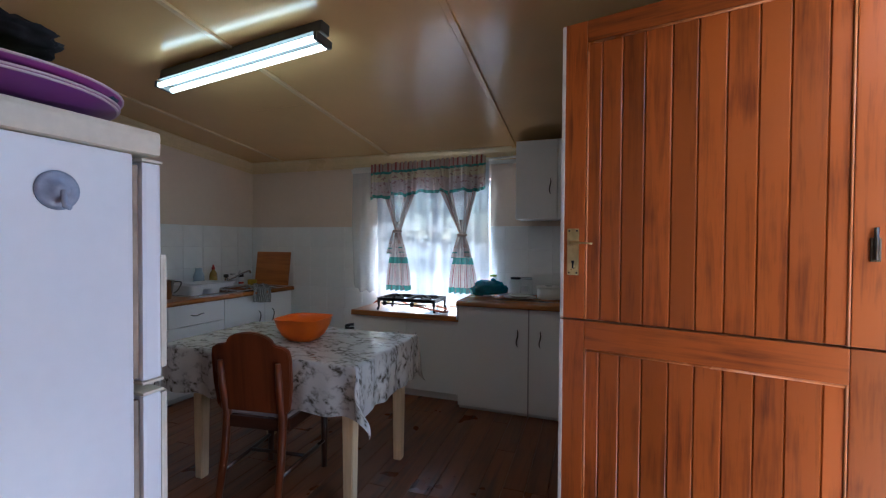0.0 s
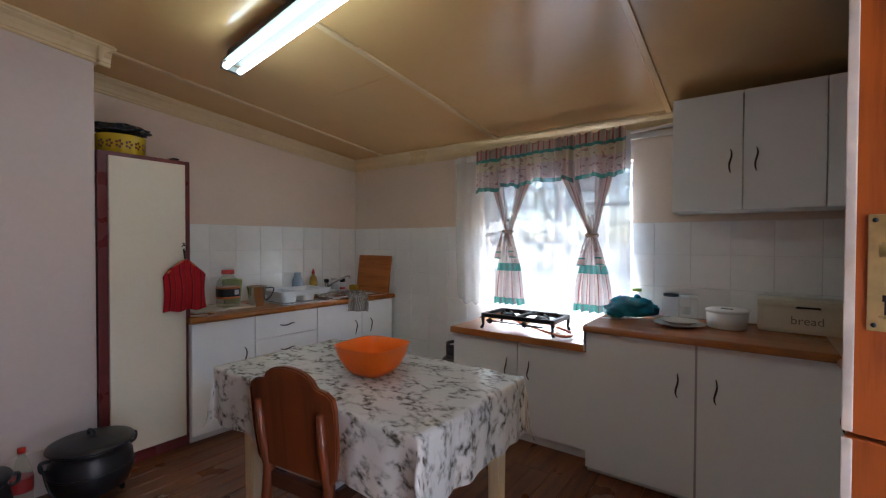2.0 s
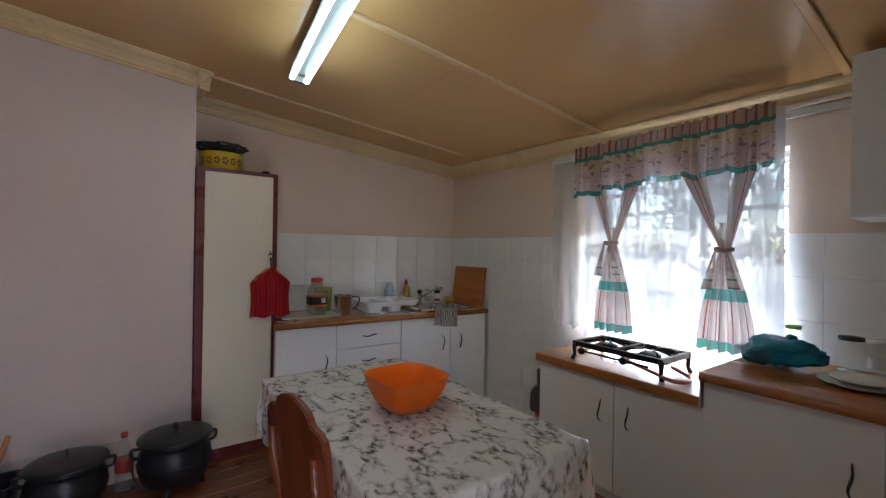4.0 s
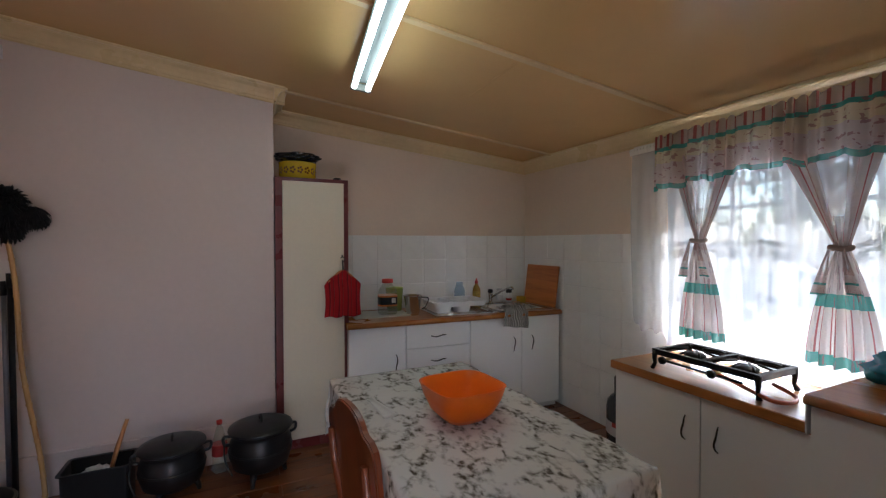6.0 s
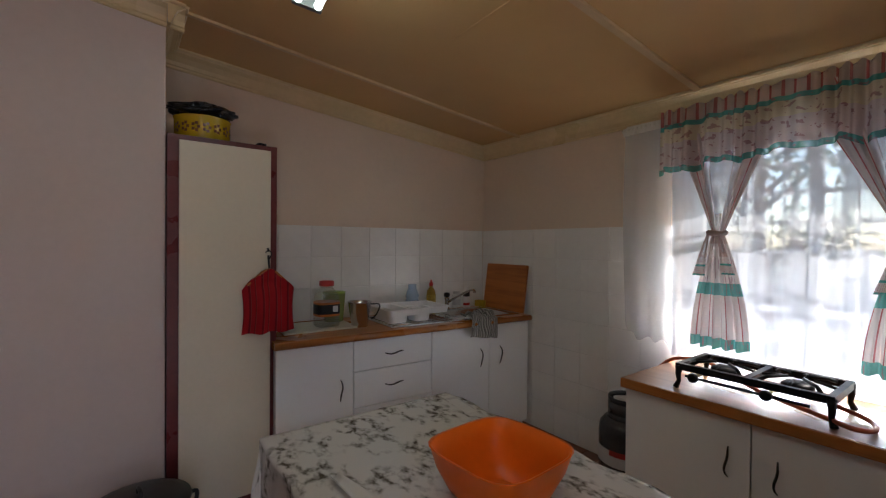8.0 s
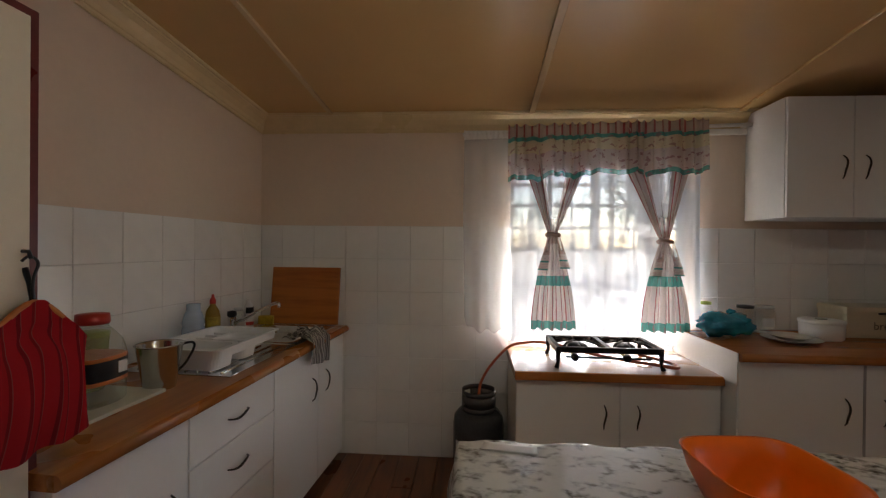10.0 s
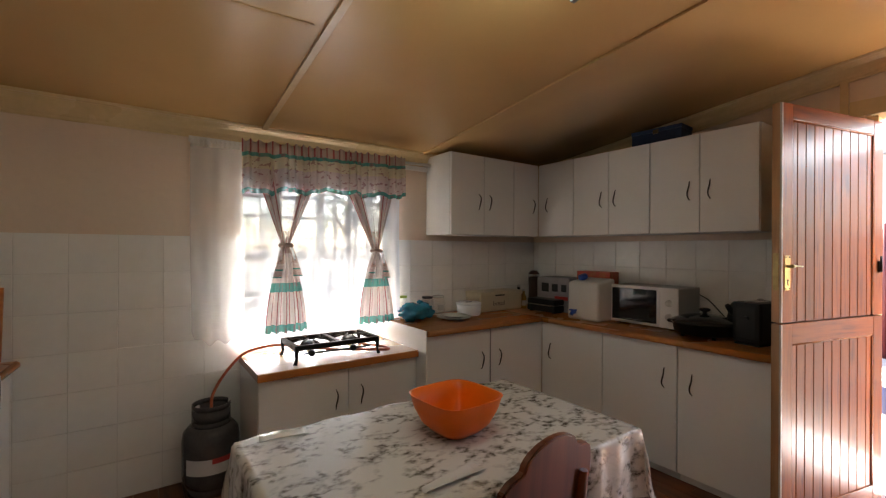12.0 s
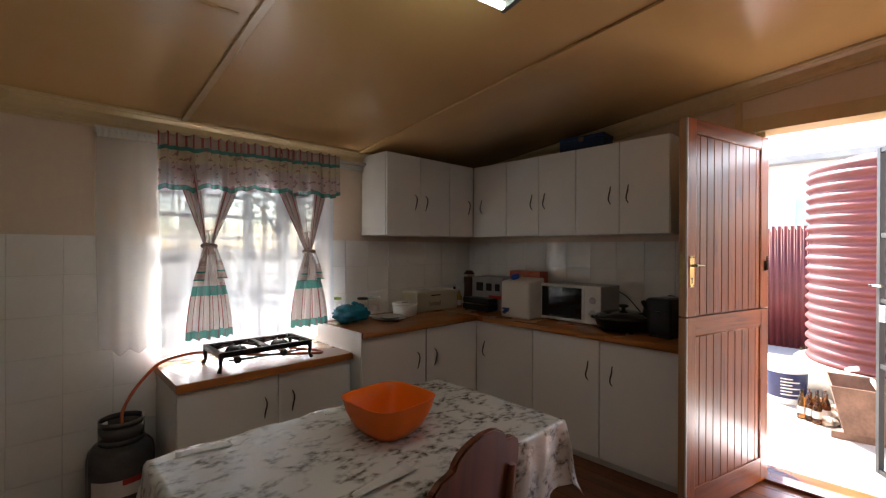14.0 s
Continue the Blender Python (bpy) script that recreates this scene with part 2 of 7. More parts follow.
M_FLOOR = wood("floorboard_stained", (0.065, 0.018, 0.006), (0.20, 0.062, 0.019), 0.30, "y", 0.9, rand=0.12)
M_SUB = surf("dark_underfloor", (0.02, 0.015, 0.01), 0.9)
M_DOOR = wood("door_varnished_pine", (0.105, 0.022, 0.007), (0.27, 0.062, 0.009), 0.34, "z", 1.6, coat=0.08, rand=0.26, knots=0.6)
M_DOORH = wood("door_varnished_pine_rail", (0.105, 0.022, 0.007), (0.27, 0.062, 0.009), 0.34, "x", 1.6, coat=0.08, rand=0.1, knots=0.5)
for _m in (M_DOOR, M_DOORH):
    _m.node_tree.nodes["Principled BSDF"].inputs["Specular IOR Level"].default_value = 0.28
M_WHITE = surf("white_painted_timber", (0.75, 0.73, 0.68), 0.4, var=0.06)
M_STEEL = surf("window_steel_white", (0.72, 0.72, 0.70), 0.45, var=0.08)
M_PANE = pane_glass("window_pane")
M_BRASS = surf("worn_brass", (0.62, 0.46, 0.20), 0.32, metal=0.9, var=0.2, scale=20)
M_BLACK = surf("cast_iron_black", (0.008, 0.0075, 0.0075), 0.42, var=0.2, scale=12, fine=140, bump=0.4, spec=0.26)
M_CHROME = surf("brushed_steel", (0.70, 0.70, 0.69), 0.17, metal=1.0, var=0.08, scale=8)
M_GROUND = surf("yard_concrete", (0.40, 0.38, 0.35), 0.9, scale=0.9, fine=25, var=0.16, bump=0.5, dist=0.01)
M_RED = surf("red_roof_paint", (0.14, 0.022, 0.022), 0.5, scale=3.0, fine=40, var=0.2)


# ---- builders ----
def bx(x0, x1, y0, y1, z0, z1, bev=0.0, bm=None):
    bm = bm or bmesh.new()
    c = bmesh.ops.create_cube(bm, size=1.0, matrix=Matrix.Translation(((x0 + x1) / 2, (y0 + y1) / 2, (z0 + z1) / 2)) @ Matrix.Diagonal((abs(x1 - x0), abs(y1 - y0), abs(z1 - z0), 1)))
    if bev:
        es = list({e for v in c["verts"] for e in v.link_edges})
        bmesh.ops.bevel(bm, geom=es, offset=bev, segments=2, profile=0.7, affect="EDGES")
    return bm


def lathe(profile, seg=32, bm=None, squash=None, at=(0, 0, 0)):
    """A turned body from (radius, height) pairs."""
    bm = bm or bmesh.new()
    rings = []
    for r, z in profile:
        ring = []
        for i in range(seg):
            a = 2 * math.pi * i / seg
            k = squash(a) if squash else 1.0
            ring.append(bm.verts.new((at[0] + r * k * math.cos(a), at[1] + r * k * math.sin(a), at[2] + z)))
        rings.append(ring)
    for p, q in zip(rings, rings[1:]):
        for i in range(seg):
            j = (i + 1) % seg
            bm.faces.new((p[i], p[j], q[j], q[i])).smooth = True
    if profile[0][0] > 1e-4:
        bm.faces.new(rings[0][::-1])
    if profile[-1][0] > 1e-4:
        bm.faces.new(rings[-1])
    return bm


def tube(pts, r, seg=8, bm=None, caps=True):
    """A round bar along points; r is one radius or one for each point."""
    bm = bm or bmesh.new()
    pts = [Vector(p) for p in pts]
    rs = r if isinstance(r, (list, tuple)) else [r] * len(pts)
    rings, up = [], None
    for i, p in enumerate(pts):
        d = (pts[min(i + 1, len(pts) - 1)] - pts[max(i - 1, 0)]).normalized()
        if up is None:
            up = d.orthogonal().normalized()
        up = (up - d * up.dot(d)).normalized()
        side = d.cross(up)
        rings.append([bm.verts.new(p + rs[i] * (up * math.cos(2 * math.pi * k / seg) + side * math.sin(2 * math.pi * k / seg))) for k in range(seg)])
    for p, q in zip(rings, rings[1:]):
        for k in range(seg):
            j = (k + 1) % seg
            bm.faces.new((p[k], p[j], q[j], q[k])).smooth = True
    if caps:
        bm.faces.new(rings[0][::-1])
        bm.faces.new(rings[-1])
    return bm


def curve_pts(pts, n=8):
    """Points of a smooth curve through the given ones."""
    pts = [Vector(p) for p in pts]
    q = [pts[0] * 2 - pts[1], *pts, pts[-1] * 2 - pts[-2]]
    out = []
    for i in range(1, len(q) - 2):
        for k in range(n):
            t = k / n
            a, b, c, d = q[i - 1:i + 3]
            out.append(0.5 * (2 * b + (c - a) * t + (2 * a - 5 * b + 4 * c - d) * t * t + (3 * b - a - 3 * c + d) * t ** 3))
    return out + [pts[-1]]


def outline(points, y0, y1, bev=0.0):
    """A flat board: an outline in x and z, from y0 to y1."""
    bm = bmesh.new()
    f = bm.faces.new([bm.verts.new((x, y0, z)) for x, z in points])
    e = bmesh.ops.extrude_face_region(bm, geom=[f])
    bmesh.ops.translate(bm, verts=[v for v in e["geom"] if isinstance(v, bmesh.types.BMVert)], vec=(0, y1 - y0, 0))
    bmesh.ops.recalc_face_normals(bm, faces=bm.faces)
    if bev:
        bmesh.ops.bevel(bm, geom=[x for x in bm.edges if abs(x.verts[0].co.y - x.verts[1].co.y) < 1e-6], offset=bev, segments=2, affect="EDGES")
    return bm


def sheet(nu, nv, fn, thick=0.0):
    """A grid of nu by nv steps, its points from fn(u, v)."""
    bm = bmesh.new()
    g = [[bm.verts.new(fn(i / nu, j / nv)) for j in range(nv + 1)] for i in range(nu + 1)]
    for i in range(nu):
        for j in range(nv):
            bm.faces.new((g[i][j], g[i + 1][j], g[i + 1][j + 1], g[i][j + 1])).smooth = True
    if thick:
        bmesh.ops.recalc_face_normals(bm, faces=bm.faces)
        bmesh.ops.solidify(bm, geom=bm.faces[:], thickness=thick)
    return bm


def mesh_of(name, bm, material):
    me = bpy.data.meshes.new(name)
    bm.to_mesh(me)
    bm.free()
    me.materials.append(material)
    return me


def part(name, bm, material, parent, label="", loc=None):
    ob = new(name, mesh_of(name, bm, material))
    ob.parent = parent
    if loc:
        ob.location = loc
    if label:
        ob["label"] = label
    return ob


def thing(name, label, category, m=None, group="", kind=""):
    ob = new(name)
    ob.empty_display_size = 0.1
    if m is not None:
        ob.matrix_world = m
    return tagged(ob, label, category, group, kind)


def solo(name, bm, material, label, category="", kind="structure"):
    return tagged(new(name, mesh_of(name, bm, material)), label, category, "", kind)


# ---- the room: plan in metres ----
XW, XE, YN, YS = -3.56, 0.665, 3.96, -0.60   # inner faces of the walls
XJ, YJ = -3.185, 1.70                          # the proud part of the west wall and where it ends
WX0, WX1, WZ0, WZ1 = -1.985, -0.885, 0.72, 1.86  # window opening
DY0, DY1, DZ = 0.70, 1.600, 2.10               # door opening
TILE_TOP = 1.435


def ceil_z(y):
    return 2.114 + 0.119 * (YN - y)


def boxes(*bs):
    bm = bmesh.new()
    for b in bs:
        bx(*b, bm=bm)
    return bm


ZT = 3.0
solo("wall_north", boxes((XW - 0.22, WX0, YN, YN + 0.22, -0.3, ZT), (WX1, XE + 0.22, YN, YN + 0.22, -0.3, ZT),
     (WX0, WX1, YN, YN + 0.22, -0.3, WZ0), (WX0, WX1, YN, YN + 0.22, WZ1, ZT)), M_WALL, "beige painted plaster wall with the window opening", "wall")
wall_west = solo("wall_west", bx(XW - 0.22, XW, YJ - 0.4, YN, -0.3, ZT), M_WALL, "beige painted plaster wall behind the sink", "wall")
solo("wall_west_jog", bx(XJ - 0.75, XJ, YS, YJ, -0.3, ZT, 0.006), M_WALLP, "pale pinkish plaster wall standing proud of the recess", "wall")
solo("wall_east", boxes((XE, XE + 0.22, DY1, YN, -0.3, ZT), (XE, XE + 0.22, YS, DY0, -0.3, ZT), (XE, XE + 0.22, DY0, DY1, DZ, ZT), (XE, XE + 0.22, DY0, DY1, -0.3, -0.02)),
     M_WALL, "beige painted wall with the back door opening", "wall")
solo("wall_south", bx(XJ - 0.63, XE + 0.22, YS - 0.22, YS, -0.3, ZT), M_WALLP, "plain pale plaster wall", "wall")


def ceiling():
    bm = bmesh.new()
    x0, x1, y0, y1 = XW - 0.4, XE + 0.2, YS - 0.2, YN + 0.2
    lo = [bm.verts.new((x, y, ceil_z(y))) for x, y in ((x0, y0), (x1, y0), (x1, y1), (x0, y1))]
    hi = [bm.verts.new((x, y, ceil_z(y) + 0.05)) for x, y in ((x0, y0), (x1, y0), (x1, y1), (x0, y1))]
    bm.faces.new(lo[::-1])
    bm.faces.new(hi)
    for i in range(4):
        j = (i + 1) % 4
        bm.faces.new((lo[i], lo[j], hi[j], hi[i]))
    bmesh.ops.recalc_face_normals(bm, faces=bm.faces)
    return bm


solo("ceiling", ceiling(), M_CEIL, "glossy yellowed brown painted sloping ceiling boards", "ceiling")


def strip(name, x0, y0, x1, y1, w=0.035, d=0.008, label="narrow painted cover strip on the ceiling", m=M_CEIL):
    bm = bmesh.new()
    a, b = Vector((x0, y0, ceil_z(y0) - d / 2)), Vector((x1, y1, ceil_z(y1) - d / 2))
    t = (b - a).normalized()
    s = t.cross(Vector((0, 0, 1))).normalized() * w / 2
    u = s.cross(t).normalized() * d / 2
    vs = [bm.verts.new(p + i * s + j * u) for p in (a, b) for i, j in ((-1, -1), (1, -1), (1, 1), (-1, 1))]
    for f in ((0, 1, 2, 3), (7, 6, 5, 4), (0, 4, 5, 1), (1, 5, 6, 2), (2, 6, 7, 3), (3, 7, 4, 0)):
        bm.faces.new([vs[i] for i in f])
    bmesh.ops.recalc_face_normals(bm, faces=bm.faces)
    bmesh.ops.bevel(bm, geom=bm.edges[:], offset=0.002, segments=1, affect="EDGES")
    return solo(name, bm, m, label, "trim")


# west and middle strips paler than the ceiling, edge highlights put into their colour
M_STRIP = surf("ceiling_strip_highlit", (0.74, 0.53, 0.29), 0.22, scale=2.0, fine=30, var=0.1)
for _x0, _x1, _w in ((-3.085, -3.17, 0.026), (-1.865, -1.935, 0.034), (-0.665, -0.640, 0.034)):
    strip("ceiling_strip", _x0, YN - 0.075, _x1, YJ + 0.07 if _w < 0.03 else YS, _w, 0.014, m=M_CEIL if _x0 > -1 else M_STRIP)


def cornice(x0, y0, x1, y1, inward, label="cream painted coved cornice"):
    """A coved moulding along the joint of wall and ceiling; inward is the way into the room."""
    bm = bmesh.new()
    prof = [(0.002, -0.100), (0.013, -0.100), (0.017, -0.094), (0.017, -0.084), (0.022, -0.080), (0.026, -0.060), (0.042, -0.034), (0.062, -0.020), (0.066, -0.020), (0.069, -0.014), (0.080, -0.014), (0.084, -0.009), (0.084, 0.012), (0.002, 0.012)]
    rows = []
    for x, y in ((x0, y0), (x1, y1)):
        rows.append([bm.verts.new((x + inward[0] * o, y + inward[1] * o, ceil_z(y + inward[1] * o) + h)) for o, h in prof])
    n = len(prof)
    for i in range(n):
        j = (i + 1) % n
        bm.faces.new((rows[0][i], rows[0][j], rows[1][j], rows[1][i]))
    bm.faces.new(rows[0])
    bm.faces.new(rows[1][::-1])
    bmesh.ops.recalc_face_normals(bm, faces=bm.faces)
    return solo("cornice", bm, M_CORN, label, "trim")


cornice(XW, YN, XE, YN, (0, -1))
corn_w = cornice(XW, YJ - 0.1, XW, YN, (1, 0))
cornice(XJ, YS, XJ, YJ + 0.07, (1, 0))
cornice(XW - 0.12, YJ, XJ + 0.07, YJ, (0, 1))
cornice(XE, YS, XE, YN, (-1, 0))
cornice(XJ, YS, XE, YS, (0, 1))

solo("baseboard", bx(XJ + 0.001, XJ + 0.02, YS, YJ, 0.0, 0.235, 0.005), M_WALLP, "pale painted plaster skirting ledge", "trim")

# floor: boards on a dark bed
floor = solo("floor", bx(XW - 0.35, XE + 0.21, YS - 0.1, YN + 0.1, -0.10, -0.022), M_SUB, "worn dark brown stained floorboards", "floor")


# ---- window ----
win = thing("window_1", "white steel casement window with small panes", "window", pose((WX0 + WX1) / 2, YN + 0.13, WZ0), kind="structure")
_w, _h = WX1 - WX0, WZ1 - WZ0
fr = part("window_frame", boxes((-_w / 2, -_w / 2 + 0.035, -0.02, 0.02, 0, _h), (_w / 2 - 0.035, _w / 2, -0.02, 0.02, 0, _h), (-_w / 2 + 0.035, _w / 2 - 0.035, -0.02, 0.02, 0, 0.035),
          (-_w / 2 + 0.035, _w / 2 - 0.035, -0.02, 0.02, _h - 0.035, _h), (-0.025, 0.025, -0.018, 0.018, 0.035, _h - 0.035)), M_STEEL, win)
for _s in (-1, 1):
    for _z in (0.30, 0.58, 0.86):
        part("glazing_bar", bx(_s * 0.025 if _s > 0 else -_w / 2 + 0.035, _w / 2 - 0.035 if _s > 0 else -0.025, -0.012, 0.012, _z - 0.011, _z + 0.011), M_STEEL, win)
    _x = _s * _w * 0.255
    part("glazing_bar", bx(_x - 0.011, _x + 0.011, -0.0105, 0.0105, 0.035, _h - 0.035), M_STEEL, win)
    pg = part("pane", bx(min(_s * 0.025, _s * (_w / 2 - 0.035)), max(_s * 0.025, _s * (_w / 2 - 0.035)), -0.002, 0.002, 0.035, _h - 0.035), M_PANE, win, "clear window glass")
    pg.visible_shadow = False
part("window_sill", bx(-_w / 2, _w / 2, -0.13, -0.02, -0.02, 0.022, 0.004), M_WHITE, win, "white painted sill with flaking edge")

guard = thing("burglar_guard", "white painted steel burglar bars outside the window", "window bars", pose((WX0 + WX1) / 2, YN + 0.18, WZ0), kind="structure")
for _i in range(9):
    _x = -_w / 2 + 0.02 + (_w - 0.04) * _i / 8
    part("bar", tube([(_x, 0, 0.002), (_x, 0, _h - 0.002)], 0.006, 6), M_STEEL, guard)
for _z in (0.16, 0.44, 0.72, 1.0):
    part("cross_bar", bx(-_w / 2 + 0.002, _w / 2 - 0.002, 0.0065, 0.0115, _z - 0.012, _z + 0.012), M_STEEL, guard)

# ---- tiles on a thin bed of grout ----
T = 0.205
bed_n = solo("tiling_north", bx(XW, WX0, YN - 0.004, YN - 0.0005, 0.0, TILE_TOP), M_GROUT, "glossy white square wall tiles with grey grout", "tiles")
bed_ne = solo("tiling_north_east", boxes((WX1, XE, YN - 0.004, YN - 0.0005, 0.0, TILE_TOP), (WX0, WX1, YN - 0.004, YN - 0.0005, 0.0, WZ0)), M_GROUT, "glossy white square wall tiles above the worktop", "tiles")
bed_w = solo("tiling_west", bx(XW + 0.0005, XW + 0.004, 2.16, YN - 0.012, 0.6, TILE_TOP), M_GROUT, "glossy white square wall tiles above the sink", "tiles")
bed_e = solo("tiling_east", bx(XE - 0.004, XE - 0.0005, 1.62, YN - 0.012, 0.6, TILE_TOP), M_GROUT, "glossy white square wall tiles behind the microwave", "tiles")
_tiles = {}


def tile(w, h, axis):
    key = (round(w, 3), round(h, 3), axis)
    if key not in _tiles:
        bm = bx(-w / 2, w / 2, -0.003, 0.003, -h / 2, h / 2)
        fs = [e for e in bm.edges if all(v.co.y < 0 for v in e.verts)]
        bmesh.ops.bevel(bm, geom=fs, offset=0.0016, segments=1, affect="EDGES")
        if axis:
            bmesh.ops.rotate(bm, verts=bm.verts, cent=(0, 0, 0), matrix=Matrix.Rotation(radians(axis), 3, "Z"))
        _tiles[key] = mesh_of("tile", bm, M_TILE)
    return _tiles[key]


def tile_run(parent, along, a0, a1, z0, off, fixed, axis, hole=None):
    """Tiles along x or y from a0 to a1; off: where a joint lies."""
    k0, k1 = math.floor((a0 - off) / T), math.ceil((a1 - off) / T)
    for r in range(7):
        zt = TILE_TOP - r * T
        zb = max(zt - T, 0.0)
        if zt <= z0 + 0.01:
            continue
        for k in range(k0, k1):
            p, q = max(off + k * T, a0), min(off + (k + 1) * T, a1)
            if q - p < 0.015:
                continue
            if hole and hole[0] < (p + q) / 2 < hole[1] and (zt + zb) / 2 > hole[2]:
                continue
            ob = new("tile", tile(q - p - 0.0016, zt - zb - 0.0016, axis))
            ob.parent = parent
            c = (p + q) / 2
            jit = random.uniform(-0.0006, 0.0006)
            ob.location = (c, fixed + jit, (zt + zb) / 2) if along == "x" else (fixed + jit, c, (zt + zb) / 2)
            ob.rotation_euler = (random.uniform(-0.004, 0.004), 0, random.uniform(-0.004, 0.004)) if along == "x" else (0, random.uniform(-0.004, 0.004), random.uniform(-0.004, 0.004))


tile_run(bed_n, "x", XW + 0.01, WX0, 0.0, -2.80, YN - 0.006, 0)
tile_run(bed_ne, "x", WX1, XE - 0.01, 0.62, -2.80, YN - 0.006, 0)
tile_run(bed_w, "y", 2.16, YN - 0.012, 0.62, 2.73, XW + 0.006, 90)
tile_run(bed_e, "y", 1.62, YN - 0.012, 0.62, 2.245, XE - 0.006, -90)


# ---- cabinets ----
def handle(parent, x, y, z, way, horiz=False, s=0.060):
    """A bowed handle; way is the direction out of the front."""
    wx, wy = way
    pts = []
    for i in range(9):
        t = i / 8 * 2 - 1
        o = 0.024 * (1 - t * t) ** 0.6 + 0.001
        w = 0.0055 * math.sin(t * math.pi)
        if horiz:
            pts.append((x + wx * o - wy * t * s, y + wy * o + wx * t * s, z + w))
        else:
            pts.append((x + wx * o - wy * w, y + wy * o + wx * w, z + t * s))
    return part("handle", tube(pts, [0.0028 + 0.0020 * (1 - (i / 4 - 1) ** 2) for i in range(9)], 8), M_HANDLE, parent, "dark bronze bow handle")


def front(parent, name, way, fixed, a0, a1, z0, z1, hpos=None, horiz=False):
    """A door or drawer front: way 'x' faces +x, '-x', '-y'; hpos: (along, z) of its handle."""
    g = 0.0028
    if way == "-y":
        f = part(name, bx(a0 + g, a1 - g, fixed, fixed + 0.016, z0 + g, z1 - g, 0.0015), M_CAB, parent)
        if hpos:
            handle(f, hpos[0], fixed, hpos[1], (0, -1), horiz)
    elif way == "-x":
        f = part(name, bx(fixed, fixed + 0.016, a0 + g, a1 - g, z0 + g, z1 - g, 0.0015), M_CAB, parent)
        if hpos:
            handle(f, fixed, hpos[0], hpos[1], (-1, 0), horiz)
    else:
        f = part(name, bx(fixed - 0.016, fixed, a0 + g, a1 - g, z0 + g, z1 - g, 0.0015), M_CAB, parent)
        if hpos:
            handle(f, fixed, hpos[0], hpos[1], (1, 0), horiz)
    return f


def carcass(parent, x0, x1, y0, y1, z0, z1, t=0.016, openside="-y"):
    """The body of a unit: sides, bottom, top and back, open at its front."""
    ps = []
    names = ("side_panel", "side_panel", "bottom_panel", "top_panel", "back_panel")
    if openside == "-y":
        for b in ((x0, x0 + t, y0, y1, z0, z1), (x1 - t, x1, y0, y1, z0, z1), (x0 + t, x1 - t, y0, y1, z0, z0 + t), (x0 + t, x1 - t, y0, y1, z1 - t, z1), (x0 + t, x1 - t, y1 - 0.005, y1, z0 + t, z1 - t)):
            ps.append(b)
    else:
        xb = x1 if openside == "-x" else x0
        for b in ((x0, x1, y0, y0 + t, z0, z1), (x0, x1, y1 - t, y1, z0, z1), (x0, x1, y0 + t, y1 - t, z0, z0 + t), (x0, x1, y0 + t, y1 - t, z1 - t, z1),
                  (min(xb, xb + (0.005 if openside == "x" else -0.005)), max(xb, xb + (0.005 if openside == "x" else -0.005)), y0 + t, y1 - t, z0 + t, z1 - t)):
            ps.append(b)
    for nm, b in zip(names, ps):
        part(nm, bx(*b), M_CABEDGE, parent)


# sink run along the west wall, worktop at 0.815
def base_west(y0, y1, label, fronts, ztop=0.775):
    u = thing("base_cabinet", label, "cabinet", group="base cabinets along the sink wall")
    carcass(u, XW + 0.01, -3.021, y0, y1, 0.07, ztop, openside="x")
    part("plinth", bx(XW + 0.03, -3.05, y0 + 0.003, y1 - 0.003, 0.0, 0.07), M_CABEDGE, u)
    for f in fronts:
        front(u, f[0], "x", -3.003, *f[1:])
    return u


run_w = [wall_west, corn_w, bed_w]
run_w.append(base_west(2.195, 2.608, "white melamine base cabinet with one door", [("door", 2.195, 2.608, 0.05, 0.775, (2.535, 0.51))]))
run_w.append(base_west(2.610, 3.120, "white melamine drawer unit with three drawers", [("drawer", 2.610, 3.120, 0.60, 0.775, (2.862, 0.685), True), ("drawer", 2.610, 3.120, 0.395, 0.60, (2.862, 0.505), True), ("drawer", 2.610, 3.120, 0.05, 0.395, (2.862, 0.32), True)]))
run_w.append(base_west(3.122, 3.945, "white melamine sink cabinet with two doors", [("door", 3.122, 3.580, 0.05, 0.775, (3.505, 0.56)), ("door", 3.580, 3.945, 0.05, 0.775, (3.675, 0.56))]))

# hob unit under the window, worktop at 0.70
hobu = thing("hob_cabinet", "low white base cabinet with two doors under the window", "cabinet", group="base cabinets by the window")
carcass(hobu, -1.985, -1.000, 3.478, YN - 0.01, 0.07, 0.655)
part("plinth", bx(-1.98, -1.005, 3.49, 3.9, 0.0, 0.07), M_CABEDGE, hobu)
front(hobu, "door", "-y", 3.46, -1.985, -1.478, 0.06, 0.648, (-1.555, 0.475))
front(hobu, "door", "-y", 3.46, -1.478, -1.000, 0.06, 0.655, (-1.395, 0.478))

# corner run: north part and east part, worktop at 0.84
nb = thing("base_cabinet", "tall-fronted white base cabinet with two doors", "cabinet", group="base cabinets by the window")
carcass(nb, -0.995, 0.088, 3.355, YN - 0.01, 0.06, 0.800)
part("plinth", bx(-0.99, 0.08, 3.37, 3.9, 0.0, 0.06), M_CABEDGE, nb)
front(nb, "door", "-y", 3.338, -0.995, -0.455, 0.03, 0.800, (-0.535, 0.585))
front(nb, "door", "-y", 3.338, -0.452, 0.0885, 0.03, 0.800, (-0.37, 0.585))
part("edge_strip", bx(-0.4585, -0.4485, 3.335, 3.352, 0.0, 0.800), M_JOINT, nb, "grey joint strip")
eb = thing("base_cabinet", "white base cabinet with a wide double front", "cabinet", group="base cabinets along the east wall")
carcass(eb, 0.108, XE - 0.01, 2.30, 3.352, 0.06, 0.800, openside="-x")
